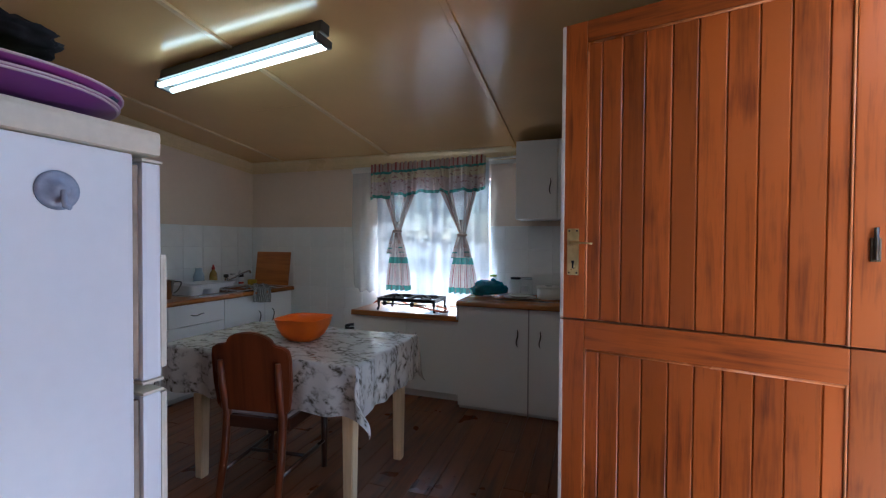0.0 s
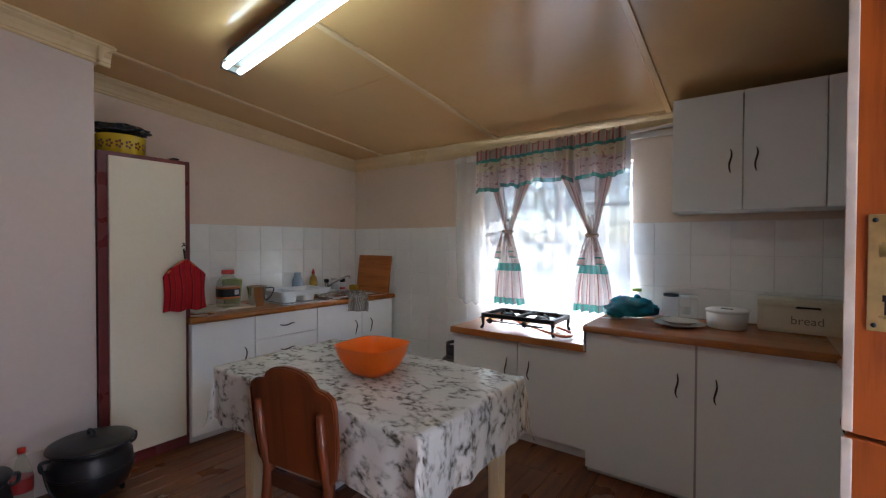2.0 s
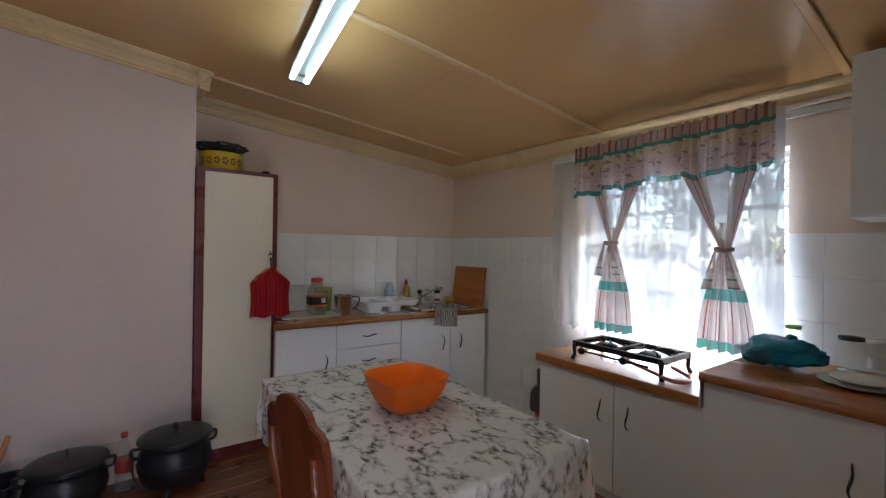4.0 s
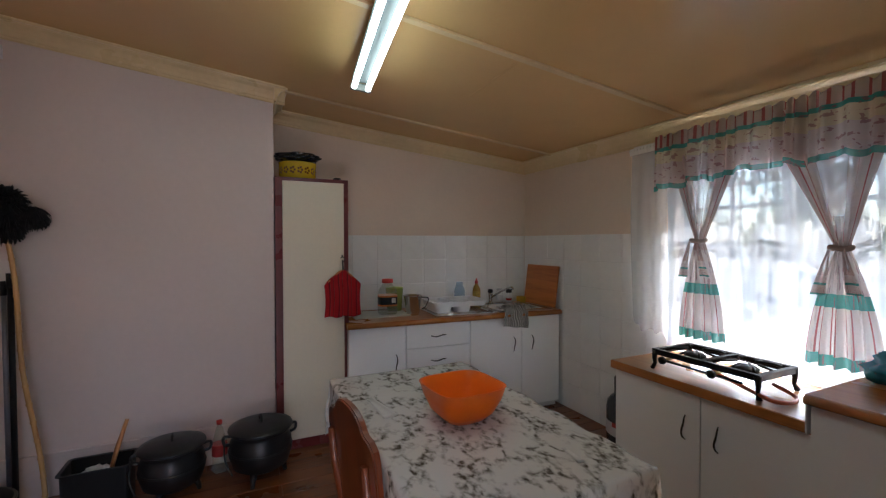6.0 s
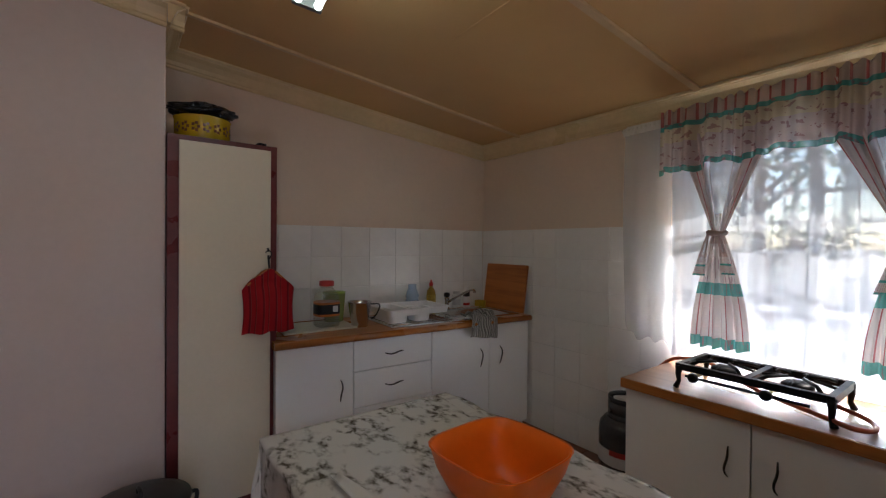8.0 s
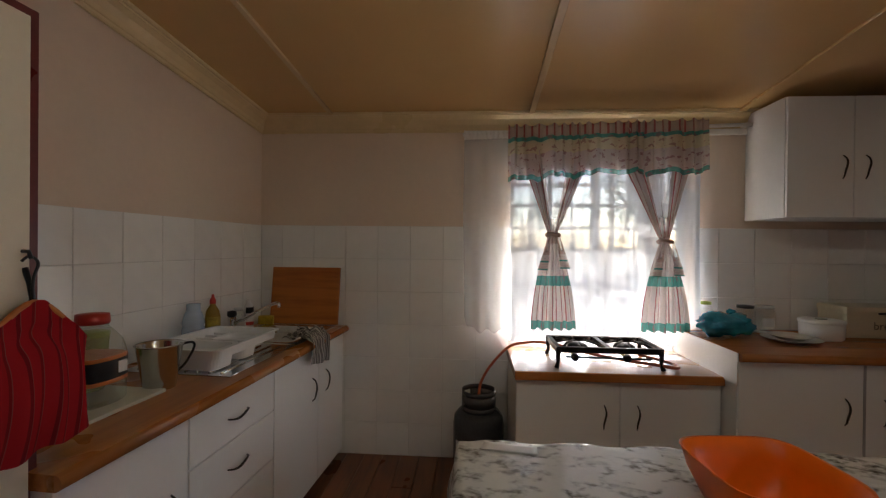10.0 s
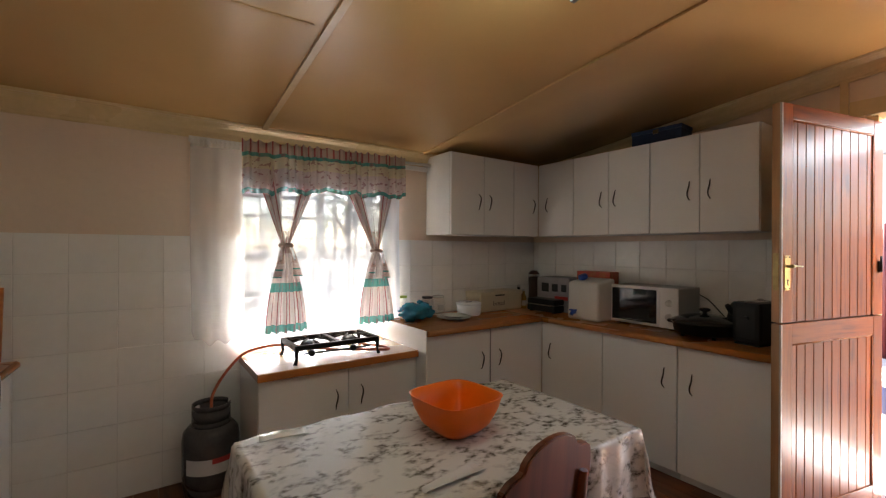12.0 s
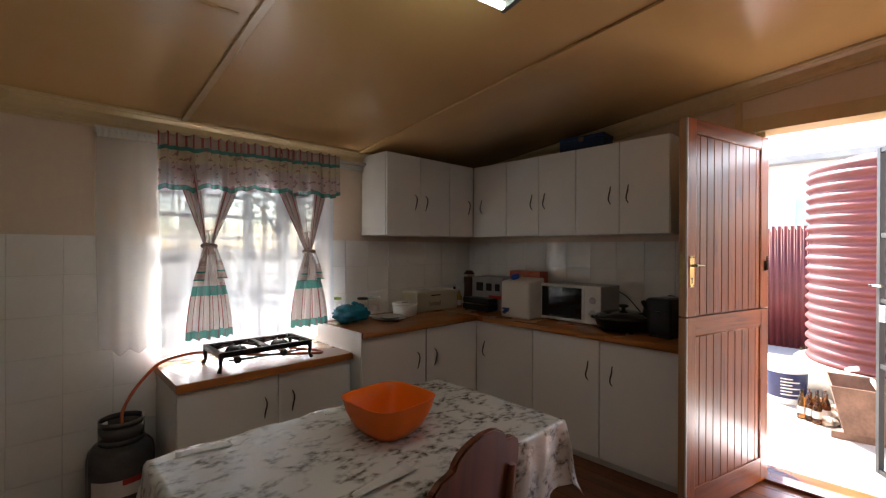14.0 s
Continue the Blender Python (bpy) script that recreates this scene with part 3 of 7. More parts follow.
part("plinth", bx(0.125, 0.6, 2.3, 3.35, 0.0, 0.06), M_CABEDGE, eb)
front(eb, "door", "-x", 0.090, 2.80, 3.335, 0.05, 0.800, (3.25, 0.585))
front(eb, "door", "-x", 0.090, 2.300, 2.80, 0.05, 0.800, (2.375, 0.595))
eb2 = thing("base_cabinet", "white base cabinet beside the back door", "cabinet", group="base cabinets along the east wall")
carcass(eb2, 0.108, XE - 0.01, 1.745, 2.298, 0.06, 0.800, openside="-x")
part("plinth", bx(0.125, 0.6, 1.75, 2.295, 0.0, 0.06), M_CABEDGE, eb2)
front(eb2, "door", "-x", 0.090, 1.745, 2.296, 0.05, 0.800, (2.215, 0.59))

# worktops
wt = thing("worktop", "oak-look laminate worktop holding the sink", "worktop")
SX0, SX1, SY0, SY1 = -3.46, -3.06, 3.36, 3.90
for _b in ((XW + 0.012, -2.985, 2.185, SY0, 0.777, 0.815), (XW + 0.012, SX0, SY0, SY1, 0.777, 0.815), (SX1, -2.985, SY0, SY1, 0.777, 0.815), (XW + 0.012, -2.985, SY1, YN - 0.012, 0.777, 0.815)):
    part("slab", bx(*_b), M_TOP, wt)
run_w.append(wt)
part("front_edge", tube([(-2.985, 2.185, 0.796), (-2.985, YN - 0.012, 0.796)], 0.019, 12), M_TOP, wt)
wh = thing("worktop", "low oak-look laminate worktop under the window, worn shiny", "worktop")
part("slab", bx(-1.995, -1.000, 3.440, YN - 0.008, 0.657, 0.699), M_TOPH, wh)
part("front_edge", bx(-1.995, -1.000, 3.430, 3.4395, 0.656, 0.6985, 0.003), M_TOPX, wh, "rounded worn front edge")
wn = thing("worktop", "oak-look laminate corner worktop", "worktop")
part("slab", bx(-1.000, 0.066, 3.318, YN - 0.012, 0.802, 0.840), M_TOPX, wn)
part("slab", bx(0.066, XE - 0.012, 1.735, YN - 0.012, 0.802, 0.840), M_TOP, wn)
part("front_edge", tube([(-1.000, 3.318, 0.821), (0.066, 3.318, 0.821)], 0.0188, 12), M_TOPX, wn)
part("front_edge", tube([(0.066, 3.318, 0.821), (0.066, 1.735, 0.821)], 0.0188, 12), M_TOP, wn)
part("end_strip", bx(-1.006, -1.0005, 3.33, YN - 0.012, 0.69, 0.8385), M_WHITE, wn, "white end panel with small screws")

# wall cabinets
WB, WT = 1.478, 2.100
nw = thing("wall_cabinet", "white wall cabinet with three doors beside the window", "cabinet", group="wall cabinets")
carcass(nw, -0.607, 0.343, 3.630, YN - 0.012, WB, WT)
for a, b, hp in ((-0.607, -0.281, -0.335), (-0.281, 0.046, -0.225), (0.046, 0.343, 0.275)):
    front(nw, "door", "-y", 3.612, a, b, WB, WT, (hp, 1.735))
ew = thing("wall_cabinet", "white wall cabinet in the corner with three doors", "cabinet", group="wall cabinets")
carcass(ew, 0.363, XE - 0.012, 2.612, 3.625, WB, WT, openside="-x")
for a, b, hp in ((3.244, 3.610, 3.507), (2.927, 3.244, 2.985), (2.612, 2.927, 2.87)):
    front(ew, "door", "-x", 0.345, a, b, WB, WT, (hp, 1.745))
ew2 = thing("wall_cabinet", "white wall cabinet with two doors near the back door", "cabinet", group="wall cabinets")
carcass(ew2, 0.363, XE - 0.012, 1.974, 2.610, WB, WT, openside="-x")
for a, b, hp in ((2.291, 2.610, 2.351), (1.974, 2.291, 2.23)):
    front(ew2, "door", "-x", 0.345, a, b, WB, WT, (hp, 1.745))

# ---- back door: a stable door in two leaves, standing open ----
HX, HY = 0.684, 1.535
LEN, ANG = 0.830, 180.0 - 14.0
BOARDS = (0.080, 0.131, 0.209, 0.279, 0.354, 0.426, 0.495, 0.571, 0.638, 0.702, 0.751)   # joints between the boards
dframe = thing("door_frame", "cream painted timber door frame", "door frame", kind="structure")
part("jamb", bx(XE + 0.03, XE + 0.14, DY1 - 0.045, DY1, 0.0, DZ), M_CORN, dframe)
part("jamb", bx(XE - 0.015, XE + 0.12, DY0, DY0 + 0.045, 0.0, DZ), M_CORN, dframe)
part("head", bx(XE - 0.02, XE + 0.14, DY0 - 0.06, DY1 + 0.06, DZ - 0.01, DZ + 0.075), M_CORN, dframe)
part("threshold", bx(XE - 0.02, XE + 0.20, DY0 + 0.045, DY1 - 0.045, -0.02, 0.02, 0.004), M_FLOOR, dframe, "worn dark timber threshold")
solo("trim", bx(XE - 0.018, XE - 0.001, 1.665, 1.70, WB, ceil_z(1.68) - 0.06), M_CORN, "upright cream cover strip on the wall", "trim")


M_BEAD = wood("door_bead_pale", (0.20, 0.055, 0.018), (0.46, 0.15, 0.045), 0.3, "z", 1.0)


def leaf(name, z0, z1, label, rail_top, rail_bot):
    """One leaf: stiles, rails and tongued boards; x runs from the hinge, y = 0 is the middle of its thickness."""
    d = thing(name, label, "door", pose(HX, HY + 0.02, 0, 0, 0, ANG), kind="structure")
    s0, s1, t = BOARDS[0], BOARDS[-1], 0.021
    part("stile", bx(0, s0, -t, t, z0, z1, 0.003), M_DOOR, d)
    part("stile", bx(s1, LEN, -t, t, z0, z1, 0.003), M_DOOR, d)
    part("rail", bx(s0 + 0.0005, s1 - 0.0005, -t + 0.0008, t - 0.0008, z1 - rail_top, z1, 0.003), M_DOORH, d)
    zb = z0
    if rail_bot:
        part("rail", bx(s0 + 0.0005, s1 - 0.0005, -t + 0.0008, t - 0.0008, z0, z0 + rail_bot, 0.003), M_DOORH, d)
        zb = z0 + rail_bot
    for a, b in zip(BOARDS, BOARDS[1:]):
        bm = bx(a + 0.0004, b - 0.0004, -0.013, 0.013, zb, z1 - rail_top)
        bmesh.ops.bevel(bm, geom=[e for e in bm.edges if abs(e.verts[0].co.z - e.verts[1].co.z) > 0.1], offset=0.0035, segments=1, affect="EDGES")
        part("board", bm, M_DOOR, d)
    # paler bead round the sunk panel, on both faces
    for f in (-1, 1):
        for x in (s0 + 0.004, s1 - 0.004):
            part("bead", tube([(x, f * 0.016, zb), (x, f * 0.016, z1 - rail_top)], 0.004, 6), M_BEAD, d)
        part("bead", tube([(s0 + 0.008, f * 0.016, z1 - rail_top - 0.004), (s1 - 0.008, f * 0.016, z1 - rail_top - 0.004)], 0.004, 6), M_BEAD, d)
    return d


# leaf edge timber paler than the varnished faces, window glare put into its colour
M_EDGE = wood("door_edge_paled", (0.30, 0.14, 0.06), (0.50, 0.28, 0.14), 0.35, "z", 1.0)
up = leaf("door_1", 1.036, 2.045, "open upper leaf of a varnished pine stable door", 0.072, 0.0)
lowr = leaf("door_2", 0.012, 1.030, "open lower leaf of a varnished pine stable door", 0.095, 0.14)
part("edge_strip", bx(LEN, LEN + 0.002, -0.019, 0.019, 1.037, 2.043), M_EDGE, up, "timber leaf edge, paled for glare")
part("edge_strip", bx(LEN, LEN + 0.002, -0.019, 0.019, 0.014, 1.029), M_EDGE, lowr, "timber leaf edge, paled for glare")

M_ARRIS = surf("arris_pale_worn", (0.66, 0.60, 0.54), 0.45, var=0.15, scale=14)
for _leaf, _z0, _z1 in ((up, 1.038, 2.042), (lowr, 0.015, 1.028)):
    part("worn_arris", bx(LEN - 0.008, LEN + 0.004, 0.0145, 0.0226, _z0, _z1, 0.002), M_ARRIS, _leaf, "pale worn corner of the leaf")


# ---- fluorescent lamp ----
M_TUBE = glow("tube_lit", (0.78, 1.0, 0.97), 1.4)
M_LAMPBODY = surf("lamp_enamel_yellowed", (0.10, 0.095, 0.085), 0.4, var=0.12)
# tray colour darker than its enamel, to hold down glare from the tubes
M_TRAY = surf("lamp_tray_darkened", (0.05, 0.052, 0.05), 0.5, var=0.12)
LY = 2.045
lamp = thing("fluorescent_lamp", "lit twin-tube fluorescent batten on the sloping ceiling", "lamp", pose(-1.880, LY, ceil_z(LY), -6.8, -2.0, -6.5))
part("batten", bx(-0.628, 0.628, -0.030, 0.030, -0.070, -0.002, 0.010), M_LAMPBODY, lamp)
part("reflector", bx(-0.600, 0.600, -0.054, 0.054, -0.080, -0.0705, 0.003), M_TRAY, lamp, "enamel reflector plate, darkened against tube glare")
for _y in (-0.037, 0.037):
    part("tube", tube([(-0.602, _y, -0.106), (0.602, _y, -0.106)], 0.0145, 14), M_TUBE, lamp, "glowing white tube")
for _x in (-1, 1):
    part("end_cap", bx(_x * 0.615 - 0.012, _x * 0.615 + 0.012, -0.056, 0.056, -0.120, -0.0805, 0.008), M_LAMPBODY, lamp, "yellowed end cap with lamp holders")

# short joint between ceiling boards and a hairline crack
strip("ceiling_strip", -2.45, 2.76, -1.94, 2.74, 0.02, 0.004)

# ---- curtains ----
def lace_pattern(n, l, tc):
    """A net ground with denser flower shapes."""
    a = n.new("ShaderNodeTexNoise")
    a.inputs["Scale"].default_value, a.inputs["Detail"].default_value, a.inputs["Distortion"].default_value = 9.0, 3.0, 0.8
    st = n.new("ShaderNodeMapping")
    st.inputs["Scale"].default_value = (1.6, 0.22, 1.0)
    l.new(tc.outputs["UV"], st.inputs["Vector"])
    l.new(st.outputs[0], a.inputs["Vector"])
    r = n.new("ShaderNodeMapRange")
    r.inputs["From Min"].default_value, r.inputs["From Max"].default_value = 0.40, 0.62
    r.inputs["To Min"].default_value, r.inputs["To Max"].default_value = 0.03, 0.15
    l.new(a.outputs["Fac"], r.inputs["Value"])
    return None, r.outputs[0]


M_LACES = cloth("lace_greyed", (0.76, 0.75, 0.74), 0.10, 0.48, 300)
M_LACE = cloth("lace_white", (0.77, 0.83, 0.91), 0.062, 0.30, 300, lace_pattern)


def ramp_color(n, l, socket, stops, constant=True):
    r = n.new("ShaderNodeValToRGB")
    r.color_ramp.interpolation = "CONSTANT" if constant else "LINEAR"
    e = r.color_ramp.elements
    e[0].position, e[0].color = stops[0][0], (*stops[0][1], 1)
    e[1].position, e[1].color = stops[1][0], (*stops[1][1], 1)
    for p, c in stops[2:]:
        k = e.new(p)
        k.color = (*c, 1)
    l.new(socket, r.inputs[0])
    return r.outputs[0]


CREAM, TEAL, ROSE, PALE = (0.58, 0.45, 0.40), (0.07, 0.36, 0.31), (0.42, 0.10, 0.10), (0.66, 0.56, 0.38)
SKIRT = (0.70, 0.63, 0.60)
VPINK, VYEL = (0.68, 0.58, 0.56), (0.74, 0.66, 0.46)


def printed(bands, stripe_zone, count=26.0, width=0.24, sheer=None):
    """A print that follows the cloth's own u (across) and v (along): bands by v, with thin red stripes where v lies in the zone."""
    def pattern(n, l, tc):
        sx = n.new("ShaderNodeSeparateXYZ")
        l.new(tc.outputs["UV"], sx.inputs[0])
        base = ramp_color(n, l, sx.outputs["Y"], bands)
        w = n.new("ShaderNodeMath")
        w.operation = "MULTIPLY"
        w.inputs[1].default_value = count
        l.new(sx.outputs["X"], w.inputs[0])
        fr_ = n.new("ShaderNodeMath")
        fr_.operation = "FRACT"
        l.new(w.outputs[0], fr_.inputs[0])
        lt = n.new("ShaderNodeMath")
        lt.operation = "LESS_THAN"
        lt.inputs[1].default_value = width
        l.new(fr_.outputs[0], lt.inputs[0])
        zone = ramp_color(n, l, sx.outputs["Y"], stripe_zone)
        fac = n.new("ShaderNodeMath")
        fac.operation = "MULTIPLY"
        l.new(lt.outputs[0], fac.inputs[0])
        l.new(zone, fac.inputs[1])
        mx = n.new("ShaderNodeMix")
        mx.data_type = "RGBA"
        mx.inputs["B"].default_value = (*ROSE, 1)
        l.new(fac.outputs[0], mx.inputs["Factor"])
        l.new(base, mx.inputs["A"])
        # small floral sprigs
        no = n.new("ShaderNodeTexNoise")
        no.inputs["Scale"].default_value, no.inputs["Detail"].default_value = 9.0, 2.0
        st = n.new("ShaderNodeMapping")
        st.inputs["Scale"].default_value = (4.5, 1.3, 1.0)
        l.new(tc.outputs["UV"], st.inputs["Vector"])
        l.new(st.outputs[0], no.inputs["Vector"])
        th = n.new("ShaderNodeMath")
        th.operation = "GREATER_THAN"
        th.inputs[1].default_value = 0.60
        l.new(no.outputs["Fac"], th.inputs[0])
        inv = n.new("ShaderNodeMath")
        inv.operation = "SUBTRACT"
        inv.inputs[0].default_value = 1.0
        l.new(zone, inv.inputs[1])
        f2 = n.new("ShaderNodeMath")
        f2.operation = "MULTIPLY"
        l.new(th.outputs[0], f2.inputs[0])
        l.new(inv.outputs[0], f2.inputs[1])
        f3 = n.new("ShaderNodeMath")
        f3.operation = "MULTIPLY"
        f3.inputs[1].default_value = 0.62
        l.new(f2.outputs[0], f3.inputs[0])
        m2 = n.new("ShaderNodeMix")
        m2.data_type = "RGBA"
        m2.inputs["B"].default_value = (0.30, 0.10, 0.14, 1)
        l.new(f3.outputs[0], m2.inputs["Factor"])
        l.new(mx.outputs["Result"], m2.inputs["A"])
        if not sheer:
            return m2.outputs["Result"], None
        # the cloth thins out between its two gathered sides, above the tie
        off, ab, mul, ad = (n.new("ShaderNodeMath") for _ in range(4))
        off.operation, ab.operation, mul.operation, ad.operation = "SUBTRACT", "ABSOLUTE", "MULTIPLY", "ADD"
        off.inputs[1].default_value = 0.5
        l.new(sx.outputs["X"], off.inputs[0])
        l.new(off.outputs[0], ab.inputs[0])
        ru, rv = n.new("ShaderNodeMapRange"), n.new("ShaderNodeMapRange")
        ru.inputs["From Min"].default_value, ru.inputs["From Max"].default_value = 0.16, 0.25
        ru.inputs["To Min"].default_value, ru.inputs["To Max"].default_value = 0.62, 0.0
        rv.inputs["From Min"].default_value, rv.inputs["From Max"].default_value = sheer - 0.10, sheer
        rv.inputs["To Min"].default_value, rv.inputs["To Max"].default_value = 1.0, 0.0
        l.new(ab.outputs[0], ru.inputs["Value"])
        l.new(sx.outputs["Y"], rv.inputs["Value"])
        l.new(ru.outputs[0], mul.inputs[0])
        l.new(rv.outputs[0], mul.inputs[1])
        l.new(mul.outputs[0], ad.inputs[0])
        ad.inputs[1].default_value = 0.07
        return m2.outputs["Result"], ad.outputs[0]
    return pattern


W0, B1 = (0, 0, 0), (1, 1, 1)
M_VAL = cloth("valance_print", CREAM, 0.40, 0.26, 260, printed([(0.0, CREAM), (0.25, TEAL), (0.32, VYEL), (0.54, VPINK), (0.91, TEAL)], [(0.0, B1), (0.25, W0)]))
M_CURT = cloth("curtain_print", CREAM, 0.22, 0.07, 260, printed([(0.0, (0.58, 0.47, 0.44)), (0.40, CREAM), (0.56, SKIRT), (0.725, TEAL), (0.775, SKIRT), (0.955, TEAL)], [(0.0, B1), (0.53, W0), (0.775, B1), (0.955, W0)], 9.0, 0.14, 0.52))


def uv_sheet(nu, nv, fn):
    """A cloth grid with u across and v along kept as its UV map."""
    bm = sheet(nu, nv, fn)
    uv = bm.loops.layers.uv.new("uv")
    bm.verts.index_update()
    for f in bm.faces:
        for lp in f.loops:
            i = lp.vert.index
            lp[uv].uv = ((i // (nv + 1)) / nu, (i % (nv + 1)) / nv)
    return bm


# rods
rod = thing("curtain_rod", "white painted curtain rail above the window", "curtain rod")
part("rail", tube([(-2.275, 3.895, 1.985), (-0.60, 3.895, 2.035)], 0.011, 10), M_WHITE, rod)
part("track", bx(-2.27, -0.61, 3.925, 3.944, 1.985, 2.020, 0.003), M_WHITE, rod)
for _x, _z in ((-2.25, 1.986), (-1.4, 2.010), (-0.63, 2.034)):
    part("bracket", bx(_x - 0.01, _x + 0.01, 3.888, 3.9595, _z - 0.012, _z + 0.012, 0.002), M_WHITE, rod)


def rod_z(x):
    return 1.985 + (x + 2.275) * 0.0299


def net(x0, x1, z0, seed, label, amp=0.013, wob=0.0):
    rnd = random.Random(seed)
    ph = [rnd.uniform(0, 6.28) for _ in range(5)]

    def fn(u, v):
        x = x0 + (x1 - x0) * u
        zt = rod_z(x) - 0.01
        k = 0.35 + 0.65 * v
        fr_ = 0.32 if wob else 1.0
        y = 3.897 + amp * k * (math.sin(u * 34 * fr_ + ph[0]) + 0.6 * math.sin(u * 61 * fr_ + ph[1] + v * 1.2)) + 0.006 * math.sin(v * 5 + ph[2])
        zb = z0 + 0.012 * math.sin(u * 21 + ph[3])
        if wob:
            zb += 0.10 * (1 - math.sqrt(max(0.0, 1 - max(0.0, (0.35 - u) / 0.35) ** 2)))
        return (x + 0.01 * v * math.sin(v * 4 + ph[4]), y, zt + (zb - zt) * v)
    t_ = thing("net_curtain", label, "curtain", group="window curtains")
    part("net", uv_sheet(90, 30, fn), M_LACES if wob else M_LACE, t_)
    part("heading_tape", sheet(40, 2, lambda u, v: (x0 + (x1 - x0) * u, 3.882 + 0.006 * math.sin(u * 70), rod_z(x0 + (x1 - x0) * u) + 0.012 - 0.045 * v)), M_LACEHEAD, t_, "gathered white heading tape")
    return t_


M_LACEHEAD = cloth("net_heading", (0.82, 0.81, 0.78), 0.3, 0.05, 300)
net(-2.265, -1.985, 0.80, 3, "white lace net curtain drawn aside over the wall", 0.010, 1.0)
net(-1.985, -0.885, 0.745, 5, "white patterned lace net curtain across the window")

# valance with a ruffled top
valc = thing("valance", "gathered floral valance with turquoise bands", "curtain", group="window curtains")


def val_fn(u, v):
    x = -2.01 + 1.115 * u
    zt = rod_z(x) + 0.03
    ruff = 0.020 * math.sin(u * 118 + 2.6 * math.sin(u * 19)) + 0.014 * math.sin(u * 71 + 1 + 1.5 * math.sin(u * 11))
    gather = 0.5 + 0.5 * min(1.0, v * 2.2)
    y = 3.800 - 0.014 * v + ruff * (1.0 if v < 0.12 else 0.85) * gather + 0.012 * v * math.sin(u * 47)
    zb = zt - 0.318 + 0.010 * math.sin(u * 33) + 0.006 * math.sin(u * 71) - 0.022 * max(0.0, 0.25 - u) * 4 + 0.022 * math.exp(-((u - 0.50) / 0.05) ** 2)
    z = zt + (zb - zt) * v
    if v < 0.05:
        z += 0.010 * math.sin(u * 118 + 2.6 * math.sin(u * 19) + 1) - 0.012
    return (x, y, z)


def strip_of(v0, v1, nv):
    """The part of the valance between two of its heights, with its own share of the print."""
    bm = sheet(260, nv, lambda u, v: val_fn(u, v0 + (v1 - v0) * v))
    uv = bm.loops.layers.uv.new("uv")
    bm.verts.index_update()
    for f in bm.faces:
        for lp in f.loops:
            i = lp.vert.index
            lp[uv].uv = ((i // (nv + 1)) / 260, v0 + (v1 - v0) * (i % (nv + 1)) / nv)
    return bm


part("heading", strip_of(0.0, 0.13, 4), M_VAL, valc, "ruffled gathered heading")
part("panel", strip_of(0.13, 0.90, 16), M_VAL, valc)
part("hem", strip_of(0.90, 1.0, 3), M_VAL, valc, "turquoise hem band")


def tied(x0, x1, xt, xb0, xb1, zt, ztie, zb, seed, label):
    """A curtain gathered at a tie: full above, pinched, then flaring into a skirt."""
    c = thing("curtain", label, "curtain", group="window curtains")
    rnd = random.Random(seed)
    ph = [rnd.uniform(0, 6.28) for _ in range(4)]
    vt = (zt - ztie) / (zt - zb)

    def fn(u, v):
        z = zt + (zb - zt) * v
        if v < vt:
            k = (v / vt)
            e = k ** 0.92
            a, b = x0 + (xt - 0.024 - x0) * e, x1 + (xt + 0.024 - x1) * e
            amp = 0.016 * (1 - 0.45 * k)
            x = a + (b - a) * u
        else:
            k = (v - vt) / (1 - vt)
            e = 1 - (1 - k) ** 1.7
            a, b = xt - 0.024 + (xb0 - xt + 0.024) * e, xt + 0.024 + (xb1 - xt - 0.024) * e
            amp = 0.008 + 0.011 * k
            x = a + (b - a) * u
        y = 3.842 + amp * (math.sin(u * 32 + ph[0]) + 0.5 * math.sin(u * 55 + ph[1] + v)) + 0.022 * math.sin(u * math.pi) * (-0.6 if v < vt else -1.0)
        if v > 0.98:
            z += 0.004 * math.sin(u * 32 + ph[0])
        return (x, y, z)
    part("cloth", uv_sheet(72, 70, fn), M_CURT, c)
    bm = tube([(xt + 0.034 * math.cos(a), 3.828 + 0.034 * math.sin(a), ztie + 0.004 * math.sin(2 * a)) for a in (i * math.pi / 8 for i in range(17))], 0.012, 8)
    part("tie_band", bm, M_TIE, c, "tied fabric band")
    for s, ln in ((-1, 0.20), (1, 0.19)):
        def tail(u, v, s=s, ln=ln):
            w = 0.012 + 0.045 * v
            return (xt + s * (0.024 + 0.040 * v) + (u - 0.5) * w, 3.790 - 0.006 * math.sin(v * 3) + 0.008 * math.sin(u * 6), ztie - 0.005 - ln * v)
        part("tie_tail", uv_sheet(6, 10, tail), M_CURT, c, "hanging end of the tie")
    return c


M_TIE = cloth("curtain_tie_cloth", (0.50, 0.38, 0.34), 0.15, 0.0, 240)
tied(-1.990, -1.462, -1.745, -1.865, -1.605, 1.975, 1.385, 0.835, 11, "sheer striped curtain tied in the middle, turquoise hem")
tied(-1.458, -0.905, -1.112, -1.240, -0.965, 1.995, 1.352, 0.835, 12, "sheer striped curtain tied with a band, turquoise hem")

